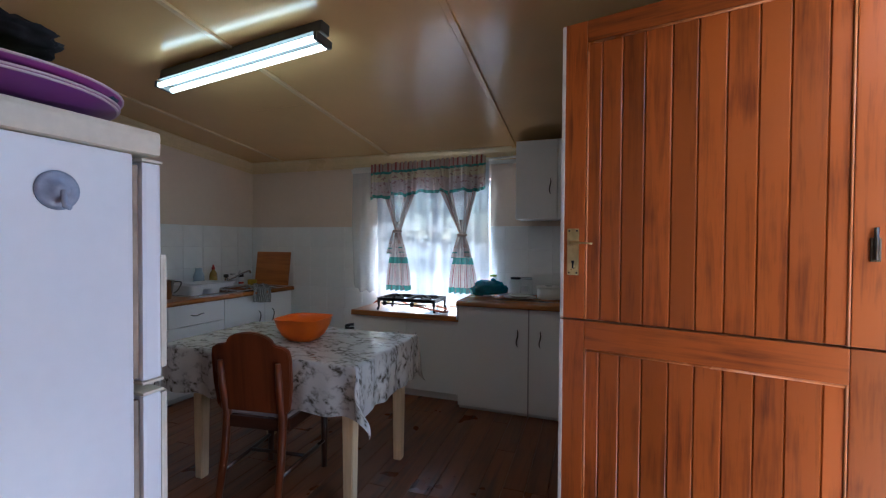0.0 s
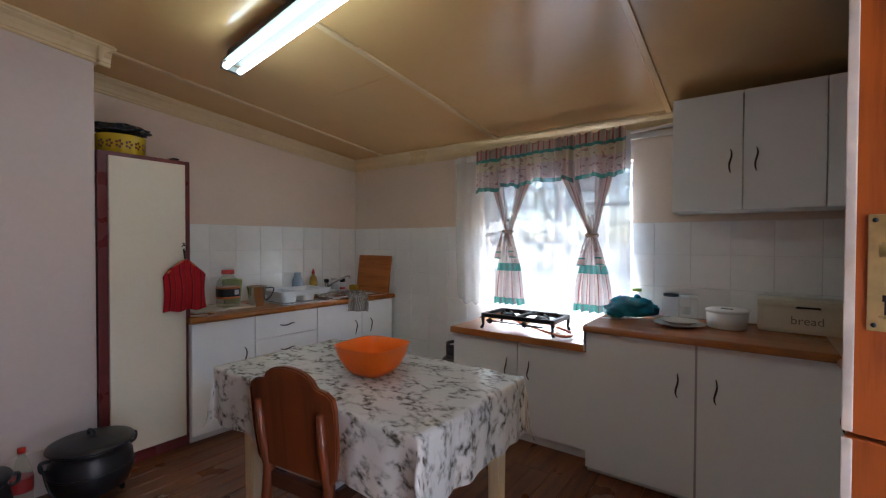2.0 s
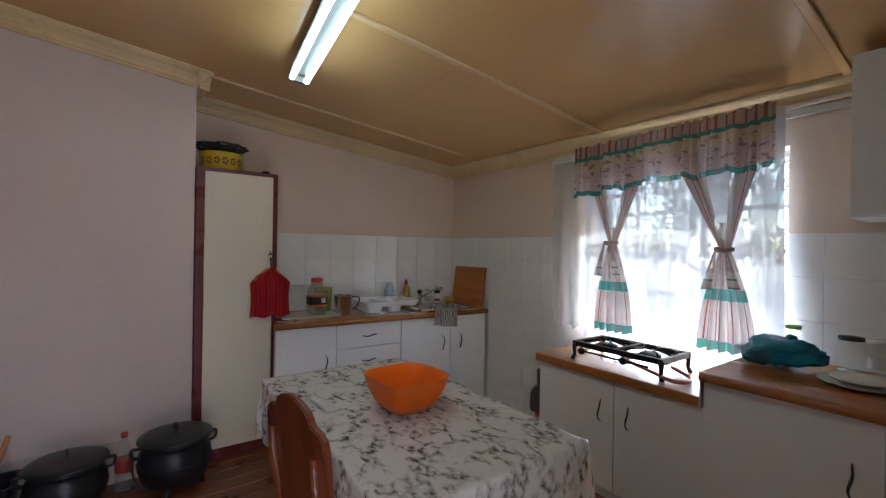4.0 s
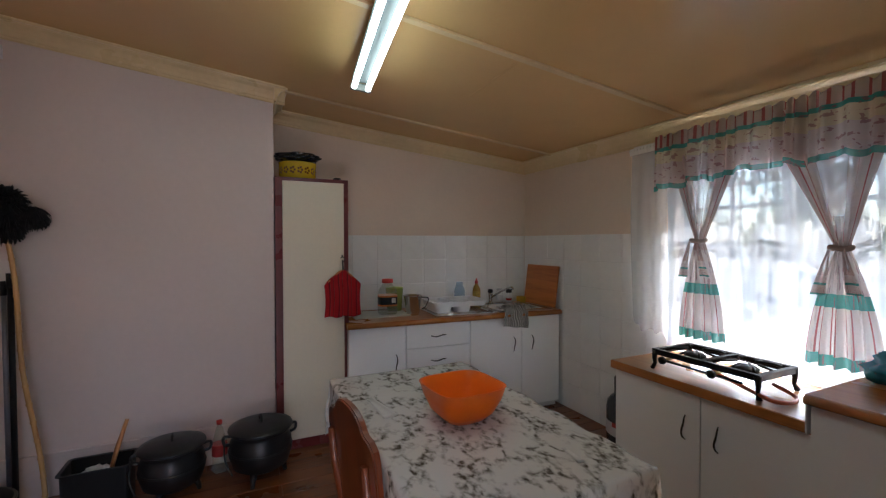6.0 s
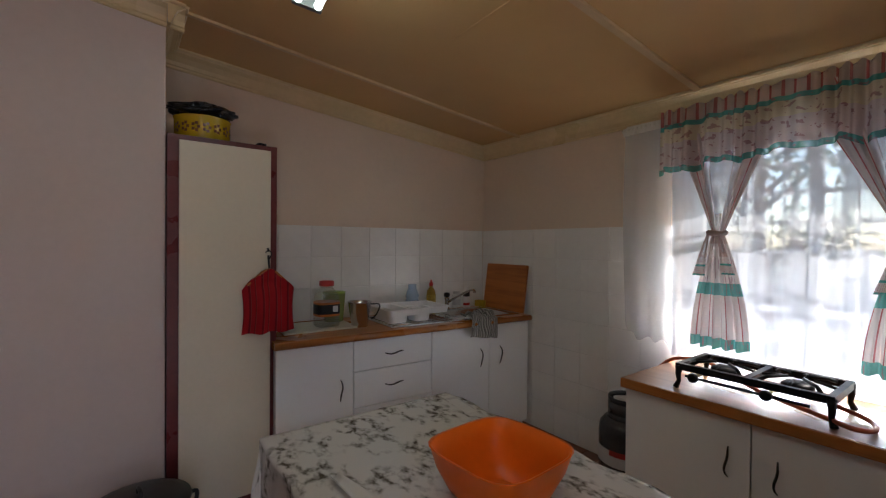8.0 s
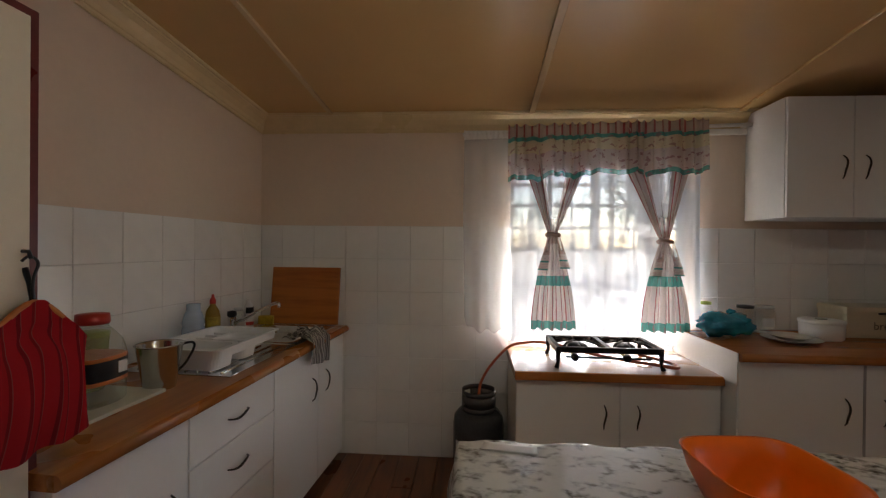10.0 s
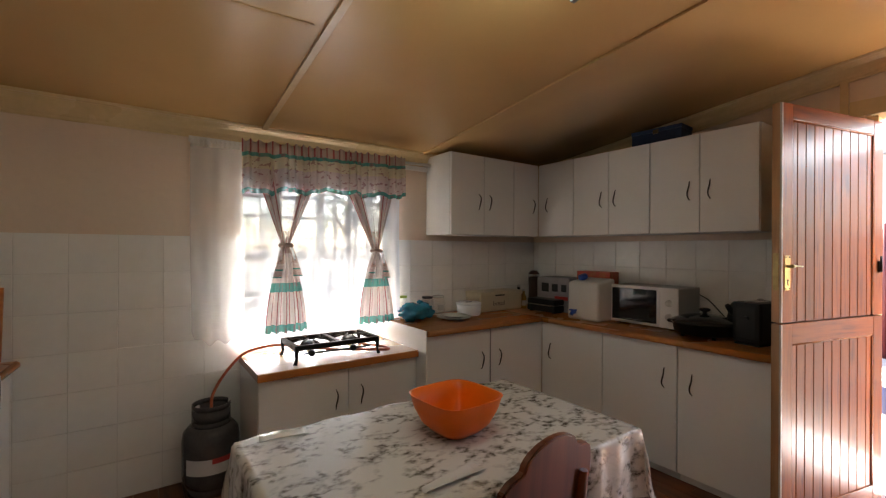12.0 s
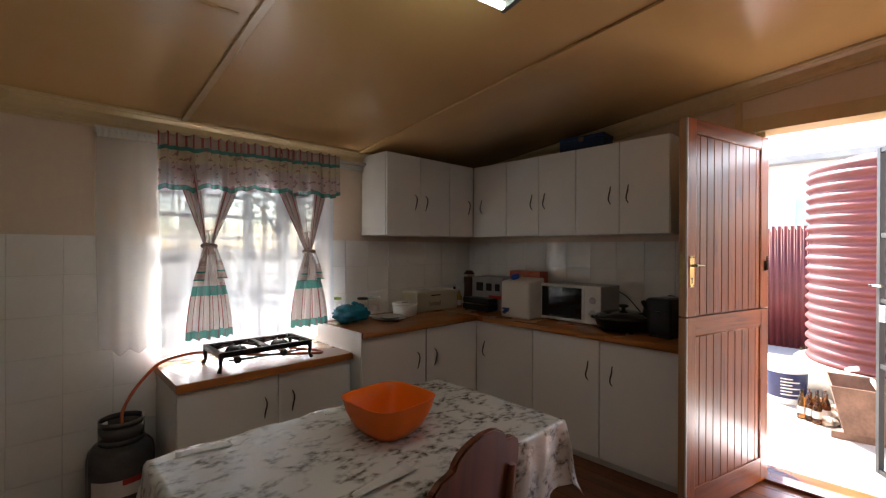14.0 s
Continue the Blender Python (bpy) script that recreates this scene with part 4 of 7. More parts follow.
# ---- gas hob ----
hob = thing("gas_hob", "black cast-iron two-burner gas hob on legs", "hob", pose(-1.515, 3.655, 0.699))
HZ = 0.108
part("frame", boxes((-0.265, 0.265, -0.150, -0.128, HZ - 0.028, HZ), (-0.265, 0.265, 0.128, 0.150, HZ - 0.028, HZ), (-0.265, -0.243, -0.128, 0.128, HZ - 0.028, HZ),
     (0.243, 0.265, -0.128, 0.128, HZ - 0.028, HZ), (-0.012, 0.012, -0.128, 0.128, HZ - 0.02, HZ)), M_BLACK, hob)
for _sx in (-1, 1):
    for _sy in (-1, 1):
        x, y = _sx * 0.252, _sy * 0.138
        part("leg", tube([(x, y, HZ - 0.01), (x + _sx * 0.004, y + _sy * 0.004, 0.06), (x + _sx * 0.002, y + _sy * 0.002, 0.03), (x + _sx * 0.012, y + _sy * 0.010, 0.0)], [0.017, 0.012, 0.009, 0.013], 8), M_BLACK, hob)
    cx = _sx * 0.126
    br = part("burner", lathe([(0.0, 0.062), (0.045, 0.062), (0.052, 0.072), (0.052, 0.088), (0.038, 0.098), (0.0, 0.098)], 24, at=(cx, 0, 0)), M_BLACK, hob, "round cast burner")
    for i in range(4):
        a = radians(45 + 90 * i)
        part("pan_support", tube([(cx + 0.16 * math.cos(a) * 0.82, 0.16 * math.sin(a) * 0.95, HZ - 0.006), (cx + 0.105 * math.cos(a), 0.11 * math.sin(a), HZ + 0.006), (cx + 0.035 * math.cos(a), 0.035 * math.sin(a), HZ + 0.012)], [0.008, 0.007, 0.006], 6), M_BLACK, hob)
        a2 = radians(90 * i)
        part("pan_support", tube([(cx + 0.115 * math.cos(a2), 0.13 * math.sin(a2), HZ - 0.006), (cx + 0.05 * math.cos(a2), 0.05 * math.sin(a2), HZ + 0.006)], 0.006, 6), M_BLACK, hob)
    kx = -0.18 if _sx < 0 else 0.075
    vv = part("valve", tube([(kx, -0.05, 0.070), (kx, -0.175, 0.066)], 0.008, 8), M_BRASS, hob, "brass gas valve")
    part("knob", lathe([(0.0, 0.0), (0.019, 0.0), (0.021, 0.004), (0.019, 0.016), (0.012, 0.020), (0.0, 0.020)], 16), M_BLACK, vv).matrix_basis = pose(kx, -0.172, 0.066, 90)
part("gas_rail", tube([(-0.22, -0.158, 0.062), (0.20, -0.158, 0.058)], 0.006, 8), M_BLACK, hob)

# ---- gas cylinder and its hose ----
M_GAS = surf("cylinder_grey_paint", (0.085, 0.080, 0.083), 0.2, var=0.2, scale=9, fine=60)
GX, GY = -2.165, 3.785
cyl = thing("gas_cylinder", "dark grey gas cylinder with a collar, on the floor", "gas cylinder", pose(GX, GY, 0) @ Matrix.Diagonal((0.98, 0.98, 0.88, 1)))
part("body", lathe([(0.0, 0.03), (0.09, 0.03), (0.132, 0.06), (0.147, 0.11), (0.149, 0.335), (0.142, 0.385), (0.118, 0.418), (0.080, 0.428), (0.03, 0.428), (0.0, 0.428)], 40), M_GAS, cyl)
part("foot_ring", lathe([(0.112, 0.0), (0.118, 0.0), (0.120, 0.05), (0.112, 0.05), (0.112, 0.0)], 36), M_GAS, cyl)


def collar():
    bm = bmesh.new()
    n = 40
    for z0, z1, a0, a1 in ((0.418, 0.455, 0.0, 360.0), (0.455, 0.525, 20.0, 120.0), (0.455, 0.525, 170.0, 350.0), (0.525, 0.555, 20.0, 350.0)):
        k = max(4, int(n * (a1 - a0) / 360))
        prev = None
        for i in range(k + 1):
            a = radians(a0 + (a1 - a0) * i / k)
            c, s = math.cos(a), math.sin(a)
            cur = [bm.verts.new((r * c, r * s, z)) for r, z in ((0.094, z0), (0.100, z0), (0.100, z1), (0.094, z1))]
            if prev:
                for p in range(4):
                    q = (p + 1) % 4
                    bm.faces.new((prev[p], prev[q], cur[q], cur[p])).smooth = True
            prev = cur
    return bm


part("collar", collar(), M_GAS, cyl, "open steel carrying collar")
part("valve", lathe([(0.0, 0.42), (0.020, 0.42), (0.020, 0.45), (0.013, 0.455), (0.013, 0.485), (0.024, 0.49), (0.024, 0.505), (0.0, 0.507)], 14), M_BRASS, cyl)
M_LABELW = surf("label_white", (0.62, 0.61, 0.60), 0.5, var=0.08)
M_LABELR = surf("label_red", (0.45, 0.035, 0.03), 0.5, var=0.1)


def band(r, z0, z1, a0, a1, n=14):
    return sheet(n, 1, lambda u, v: (r * math.cos(radians(a0 + (a1 - a0) * u)), r * math.sin(radians(a0 + (a1 - a0) * u)), z0 + (z1 - z0) * v))


part("label", band(0.1505, 0.16, 0.255, -150, -40), M_LABELW, cyl, "pale printed label")
part("label_stripe", band(0.1515, 0.225, 0.258, -95, -42), M_LABELR, cyl, "red label stripe")
M_HOSE = surf("hose_orange_rubber", (0.52, 0.09, 0.02), 0.45, var=0.15, scale=20)
hs_ = thing("gas_hose", "orange rubber gas hose from cylinder to hob", "hose")
part("hose", tube(curve_pts([(-2.165, 3.79, 0.45), (-2.150, 3.85, 0.51), (-2.09, 3.88, 0.605), (-1.985, 3.885, 0.714), (-1.87, 3.86, 0.750), (-1.76, 3.82, 0.756), (-1.65, 3.74, 0.745), (-1.50, 3.62, 0.735), (-1.30, 3.53, 0.726), (-1.20, 3.50, 0.718), (-1.16, 3.56, 0.712), (-1.19, 3.66, 0.712), (-1.30, 3.70, 0.730)], 8), 0.0085, 8), M_HOSE, hs_)

# ---- sink ----
sk = thing("sink", "stainless steel drop-in sink with a drainer", "sink", pose(0, 0, 0.815))


def sink_bowl():
    bm = bmesh.new()
    x0, x1, y0, y1 = -3.44, -3.08, 3.42, 3.86

    def ring(ins, z, r):
        out = []
        for cx, cy, a0 in ((x1 - ins - r, y1 - ins - r, 0), (x0 + ins + r, y1 - ins - r, 90), (x0 + ins + r, y0 + ins + r, 180), (x1 - ins - r, y0 + ins + r, 270)):
            for k in range(5):
                a = radians(a0 + 22.5 * k)
                out.append(bm.verts.new((cx + r * math.cos(a), cy + r * math.sin(a), z)))
        return out
    rs = [ring(-0.045, 0.0, 0.02), ring(-0.043, 0.005, 0.02), ring(-0.004, 0.006, 0.045), ring(0.008, -0.004, 0.05), ring(0.03, -0.14, 0.05), ring(0.07, -0.155, 0.05)]
    for p, q in zip(rs, rs[1:]):
        for i in range(20):
            j = (i + 1) % 20
            bm.faces.new((p[i], p[j], q[j], q[i])).smooth = True
    bm.faces.new(rs[-1])
    bmesh.ops.recalc_face_normals(bm, faces=bm.faces)
    return bm


part("bowl", sink_bowl(), M_CHROME, sk)
dr = part("drainer", bx(-3.485, -3.035, 2.86, 3.372, 0.0005, 0.005, 0.002), M_CHROME, sk)
for i in range(8):
    part("ridge", tube([(-3.44 + 0.05 * i, 2.89, 0.006), (-3.44 + 0.05 * i, 3.33, 0.006)], 0.004, 6), M_CHROME, dr)
tap = thing("tap", "chrome sink tap with a swivel spout", "tap", pose(-3.485, 3.55, 0.815))
part("base", lathe([(0.0, 0.0), (0.026, 0.0), (0.026, 0.012), (0.017, 0.02), (0.016, 0.075), (0.021, 0.08), (0.021, 0.10), (0.0, 0.104)], 18), M_CHROME, tap)
part("spout", tube(curve_pts([(0.0, 0.0, 0.055), (0.05, 0.02, 0.085), (0.13, 0.06, 0.135), (0.19, 0.09, 0.165), (0.215, 0.10, 0.165), (0.218, 0.101, 0.145)], 5), 0.009, 10), M_CHROME, tap)
part("knob", lathe([(0.0, 0.104), (0.022, 0.104), (0.025, 0.115), (0.022, 0.132), (0.0, 0.136)], 10), M_BLACK, tap)

# dish rack: a shallow white plastic tray with pockets
M_PLASTW = surf("white_plastic", (0.84, 0.83, 0.82), 0.4, var=0.04, scale=6)
rack = thing("dish_rack", "white plastic dish rack on the drainer", "dish rack", pose(-3.25, 3.09, 0.824, 0, 0, 0))


def tray(w, d, h, t=0.006, taper=0.02, r=0.03):
    bm = bmesh.new()

    def ring(hw, hd, z, rr):
        out = []
        for sx, sy, a0 in ((1, 1, 0), (-1, 1, 90), (-1, -1, 180), (1, -1, 270)):
            for k in range(5):
                a = radians(a0 + 22.5 * k)
                out.append(bm.verts.new((sx * (hw - rr) + rr * math.cos(a), sy * (hd - rr) + rr * math.sin(a), z)))
        return out
    rs = [ring(w / 2 - taper, d / 2 - taper, 0, r), ring(w / 2 - t, d / 2 - t, h - 0.006, r), ring(w / 2 + 0.006, d / 2 + 0.006, h - 0.004, r + 0.006), ring(w / 2 + 0.006, d / 2 + 0.006, h, r + 0.006),
          ring(w / 2 - t - 0.004, d / 2 - t - 0.004, h - 0.001, r), ring(w / 2 - taper - t, d / 2 - taper - t, t, r)]
    bm.faces.new(rs[0][::-1])
    for p, q in zip(rs, rs[1:]):
        for i in range(20):
            j = (i + 1) % 20
            bm.faces.new((p[i], p[j], q[j], q[i]))
    bm.faces.new(rs[-1])
    bmesh.ops.recalc_face_normals(bm, faces=bm.faces)
    return bm


part("basket", tray(0.33, 0.46, 0.040, 0.006, 0.012), M_PLASTW, rack, loc=(0.0, 0.0, 0.048))
part("bin", tray(0.29, 0.15, 0.084, 0.006, 0.016), M_PLASTW, rack, "deep cutlery bin", loc=(0.0, -0.135, 0.001))
part("bin", tray(0.15, 0.14, 0.084, 0.006, 0.016), M_PLASTW, rack, "small bin", loc=(0.07, 0.035, 0.001))
for i in range(7):
    part("rib", bx(-0.14, 0.14, -0.18 + 0.06 * i - 0.002, -0.18 + 0.06 * i + 0.002, 0.055, 0.066), M_PLASTW, rack)

# jug-shaped bottle with a red cap, green jug, steel mug on a pale board
M_CLEAR = thin_clear("clear_plastic", (0.93, 0.95, 0.90), 0.10)
M_GLASS = thin_clear("jar_glass", (0.985, 0.99, 0.985), 0.0)
M_REDP = surf("red_plastic", (0.55, 0.03, 0.02), 0.35, var=0.1)
M_GREENP = surf("lime_plastic", (0.30, 0.42, 0.05), 0.35, var=0.1)
M_BLKP = surf("black_plastic", (0.014, 0.014, 0.015), 0.42, var=0.2, spec=0.28)
M_ORANGE = surf("orange_label", (0.60, 0.16, 0.02), 0.4, var=0.1)
M_BOARDW = surf("pale_cutting_board", (0.66, 0.62, 0.50), 0.5, var=0.1)
pale_board = solo("cutting_board", bx(-3.45, -3.15, 2.27, 2.69, 0.8155, 0.826, 0.003), M_BOARDW, "thin pale plastic board on the worktop", "board", "thing")
jug = thing("water_bottle", "large clear plastic bottle with red cap and black label", "bottle", pose(-3.27, 2.54, 0.8262))
_sq = lambda a: 1.0 / max(abs(math.cos(a)), abs(math.sin(a))) ** 0.45
part("body", lathe([(0.0, 0.0), (0.066, 0.0), (0.072, 0.01), (0.072, 0.155), (0.064, 0.19), (0.040, 0.222), (0.034, 0.23), (0.034, 0.248), (0.0, 0.249)], 32, squash=_sq), M_CLEAR, jug)
part("label", lathe([(0.0735, 0.075), (0.0738, 0.077), (0.0738, 0.136), (0.0735, 0.138)], 32, squash=_sq), M_BLKP, jug, "black printed label with orange edges")
for _z in (0.070, 0.139):
    part("label_edge", lathe([(0.0737, _z - 0.006), (0.0741, _z - 0.005), (0.0741, _z + 0.005), (0.0737, _z + 0.006)], 32, squash=_sq), M_ORANGE, jug)
part("label_bars", bx(0.071, 0.0752, 0.015, 0.045, 0.09, 0.125), M_LABELW, jug, "white bar code panel")
part("cap", lathe([(0.0, 0.238), (0.042, 0.238), (0.044, 0.244), (0.042, 0.268), (0.0, 0.270)], 24), M_REDP, jug, "red screw cap")
gj = thing("plastic_jug", "translucent lime green plastic jug", "jug", pose(-3.40, 2.63, 0.8262))
M_LIME = thin_clear("lime_translucent", (0.62, 0.72, 0.22), 0.45)
part("body", lathe([(0.0, 0.0), (0.055, 0.0), (0.058, 0.004), (0.070, 0.175), (0.067, 0.175), (0.055, 0.008), (0.0, 0.008)], 28), M_LIME, gj)
part("lid", lathe([(0.0, 0.176), (0.072, 0.176), (0.072, 0.186), (0.02, 0.192), (0.0, 0.192)], 28), M_GREENP, gj)
mug = thing("steel_mug", "stainless steel measuring mug with a wire handle", "mug", pose(-3.205, 2.725, 0.8152) @ Matrix.Scale(1.14, 4))
part("cup", lathe([(0.0, 0.0), (0.041, 0.0), (0.043, 0.004), (0.062, 0.128), (0.066, 0.131), (0.063, 0.133), (0.059, 0.126), (0.040, 0.006), (0.0, 0.006)], 32), M_CHROME, mug)
part("handle", tube(curve_pts([(0.02, 0.056, 0.118), (0.035, 0.092, 0.118), (0.037, 0.099, 0.10), (0.02, 0.085, 0.055), (0.012, 0.060, 0.035)], 5), 0.004, 8), M_BLKP, mug, "black wire handle")

M_BLUEG = thin_clear("blue_tint_plastic", (0.66, 0.78, 0.90), 0.45)
bb = thing("water_bottle", "pale blue plastic bottle at the back of the sink", "bottle", pose(-3.475, 3.24, 0.8205) @ Matrix.Diagonal((1.15, 1.15, 1.06, 1)))
part("body", lathe([(0.0, 0.0), (0.040, 0.0), (0.043, 0.01), (0.043, 0.085), (0.038, 0.10), (0.043, 0.115), (0.034, 0.15), (0.026, 0.165), (0.026, 0.195), (0.0, 0.197)], 24), M_BLUEG, bb)
dl = thing("dish_soap", "dish liquid bottle with yellow label and red cap", "bottle", pose(-3.505, 3.42, 0.8195))
M_AMBER = surf("amber_liquid_bottle", (0.42, 0.26, 0.05), 0.25, var=0.15)
part("body", lathe([(0.0, 0.0), (0.032, 0.0), (0.036, 0.008), (0.034, 0.07), (0.036, 0.11), (0.030, 0.15), (0.014, 0.175), (0.012, 0.185), (0.0, 0.185)], 24), M_AMBER, dl)
part("label", band(0.0366, 0.03, 0.12, -100, 70), surf("label_yellow", (0.62, 0.42, 0.04), 0.4, var=0.25, scale=30), dl, "bright yellow printed label")
part("label_dark", band(0.0372, 0.04, 0.065, -70, 40), M_BLKP, dl)
part("cap", lathe([(0.0, 0.185), (0.015, 0.185), (0.015, 0.205), (0.008, 0.215), (0.006, 0.232), (0.0, 0.233)], 14), M_REDP, dl, "red push cap")
jr = thing("jar", "small clear jar with a pale label by the sink", "jar", pose(-3.515, 3.66, 0.8155))
part("body", lathe([(0.0, 0.0), (0.034, 0.0), (0.036, 0.01), (0.036, 0.09), (0.025, 0.11), (0.025, 0.118), (0.0, 0.118)], 20), M_GLASS, jr)
part("label", band(0.0366, 0.03, 0.075, -90, 60), M_LABELW, jr)
part("lid", lathe([(0.0, 0.118), (0.027, 0.118), (0.027, 0.134), (0.0, 0.135)], 18), M_LABELW, jr)
tbx = thing("cleaning_cream", "white upright bottle with red and black label", "bottle", pose(-3.518, 3.76, 0.8155))
part("body", lathe([(0.0, 0.0), (0.026, 0.0), (0.028, 0.006), (0.026, 0.13), (0.013, 0.15), (0.012, 0.165), (0.0, 0.166)], 18), M_PLASTW, tbx)
part("label", band(0.0285, 0.09, 0.125, -90, 60), M_BLKP, tbx)
part("label_red", band(0.0285, 0.02, 0.04, -90, 60), M_REDP, tbx)
sp = thing("sponge", "yellow kitchen sponge on the sink edge", "sponge", pose(-3.47, 3.875, 0.822, 0, 0, 20))
part("foam", bx(-0.045, 0.045, -0.03, 0.03, 0.0, 0.05, 0.010), surf("sponge_yellow", (0.62, 0.42, 0.03), 0.9, var=0.2, scale=40, fine=200, bump=0.6), sp)
cb = thing("chopping_board", "orange-brown wooden chopping board leaning on the tiles", "chopping board", pose(-3.245, 3.885, 0.8215, -7.5))
M_CBOARD = wood("chopping_board_wood", (0.30, 0.08, 0.012), (0.52, 0.17, 0.03), 0.40, "x", 0.7, knots=0.5)
part("board", bx(-0.215, 0.215, -0.009, 0.009, 0.0, 0.352, 0.006), M_CBOARD, cb)


def dishcloth(n, l, tc):
    sx = n.new("ShaderNodeSeparateXYZ")
    l.new(tc.outputs["UV"], sx.inputs[0])
    w = n.new("ShaderNodeMath")
    w.operation = "MULTIPLY"
    w.inputs[1].default_value = 19.0
    l.new(sx.outputs["X"], w.inputs[0])
    fr_ = n.new("ShaderNodeMath")
    fr_.operation = "FRACT"
    l.new(w.outputs[0], fr_.inputs[0])
    return ramp_color(n, l, fr_.outputs[0], [(0.0, (0.50, 0.48, 0.44)), (0.42, (0.05, 0.045, 0.045)), (0.60, (0.40, 0.38, 0.34)), (0.72, (0.16, 0.15, 0.14))]), None


def dc_fn(u, v):
    y = 3.40 + 0.20 * u + 0.035 * noise.noise((u * 3, v * 4, 5.0))
    crump = 0.055 * abs(noise.noise((u * 5.5, v * 6.5, 1.0))) + 0.014 * math.sin(u * 17 + 2 + v * 6) * math.sin(v * 13)
    s = v * 0.25
    if s < 0.14:
        return (-3.12 + s + 0.012 * math.sin(u * 11), y, 0.828 + crump + 0.012)
    return (-2.960 + 0.010 * math.sin(u * 19 + v * 3), y + 0.03 * (u - 0.5) * v, 0.822 - (s - 0.14) * (0.95 + 0.25 * u) + 0.012 * (1 - min(1, (s - 0.14) * 12)))


dcl = thing("dish_cloth", "crumpled black and white striped dish cloth over the sink", "cloth")
part("cloth", uv_sheet(36, 36, dc_fn), cloth("dish_cloth_stripes", (0.6, 0.57, 0.52), 0.1, 0.0, 300, dishcloth), dcl)

# the sink wall and all that stands along it lie a little out of square
_sq_w = Matrix.Translation((XW, YN, 0)) @ Matrix.Rotation(radians(-3.5), 4, "Z") @ Matrix.Translation((-XW, -YN, 0))
for _ob in run_w + [sk, tap, rack, pale_board, jug, gj, mug, bb, dl, jr, tbx, sp, dcl]:
    _ob.matrix_world = _sq_w @ _ob.matrix_basis

# ---- pantry cupboard in the recess ----
M_MAROON = surf("maroon_gloss_paint", (0.16, 0.028, 0.028), 0.3, var=0.2, scale=5, fine=60)
M_CREAMD = surf("cream_gloss_paint", (0.72, 0.64, 0.50), 0.35, var=0.05, scale=1.5)
pc = thing("pantry_cupboard", "tall cream-doored pantry cupboard with maroon frame", "cupboard")
PY0, PY1, PZ = 1.704, 2.180, 1.805
part("body", boxes((XW - 0.03, -3.187, PY0, PY0 + 0.02, 0, PZ), (XW - 0.03, -3.187, PY1 - 0.02, PY1, 0, PZ), (XW - 0.03, XW - 0.024, PY0 + 0.02, PY1 - 0.02, 0, PZ), (XW - 0.024, -3.187, PY0 + 0.02, PY1 - 0.02, PZ - 0.02, PZ), (XW - 0.024, -3.187, PY0 + 0.02, PY1 - 0.02, 0.03, 0.06)), M_MAROON, pc)
part("frame", boxes((-3.186, -3.163, PY0, PY0 + 0.05, 0.0, PZ + 0.004), (-3.186, -3.163, PY1 - 0.040, PY1, 0.0, PZ + 0.004), (-3.186, -3.163, PY0 + 0.05, PY1 - 0.040, PZ - 0.028, PZ + 0.004), (-3.186, -3.163, PY0 + 0.05, PY1 - 0.040, 0.0, 0.075)), M_MAROON, pc, "chipped maroon face frame")
pd = part("door", bx(-3.162, -3.144, PY0 + 0.045, PY1 - 0.034, 0.070, PZ - 0.022, 0.003), M_CREAMD, pc, "plain cream door")
part("catch", tube([(-3.143, PY1 - 0.045, 1.16), (-3.125, PY1 - 0.045, 1.19), (-3.131, PY1 - 0.046, 1.225), (-3.143, PY1 - 0.045, 1.255)], 0.0055, 8), M_BLKP, pd, "dark metal cupboard catch")
part("hook", tube([(-3.143, PY1 - 0.05, 1.29), (-3.129, PY1 - 0.05, 1.29), (-3.123, PY1 - 0.05, 1.275)], 0.004, 8), M_BLKP, pd)


def pegbag_print(n, l, tc):
    sx = n.new("ShaderNodeSeparateXYZ")
    l.new(tc.outputs["UV"], sx.inputs[0])
    w = n.new("ShaderNodeMath")
    w.operation = "MULTIPLY"
    w.inputs[1].default_value = 4.0
    l.new(sx.outputs["X"], w.inputs[0])
    fr_ = n.new("ShaderNodeMath")
    fr_.operation = "FRACT"
    l.new(w.outputs[0], fr_.inputs[0])
    return ramp_color(n, l, fr_.outputs[0], [(0.0, (0.34, 0.018, 0.022)), (0.40, (0.17, 0.014, 0.018)), (0.55, (0.25, 0.06, 0.055)), (0.575, (0.34, 0.018, 0.022)), (0.86, (0.20, 0.016, 0.018)), (0.93, (0.25, 0.06, 0.055)), (0.955, (0.34, 0.018, 0.022))]), None


M_PEG = cloth("peg_bag_cloth", (0.36, 0.02, 0.02), 0.04, 0.0, 260, pegbag_print)
pb = thing("peg_bag", "red striped fabric peg bag hanging on the cupboard catch", "peg bag", pose(-3.125, 2.132, 0.87))


def peg(front_):
    def fn(u, v):
        w = 0.125
        y = (u - 0.5) * 2 * w * (1.0 - 0.06 * math.sin(v * math.pi))
        top = 0.315 - 0.10 * (abs(u - 0.5) * 2) ** 1.6
        z = v * top + 0.006 * math.sin(u * 14)
        puff = 0.030 * math.sin(u * math.pi) ** 0.6 * math.sin(min(1.0, v * 1.1) * math.pi * 0.9 + 0.2)
        wr = 0.004 * math.sin(u * 21 + v * 3)
        dip = -0.018 * math.exp(-((u - 0.5) / 0.22) ** 2 - ((v - 0.78) / 0.07) ** 2) if front_ else 0
        return ((0.008 + puff + wr + dip) if front_ else (0.0 - 0.2 * puff), y, z)
    return fn


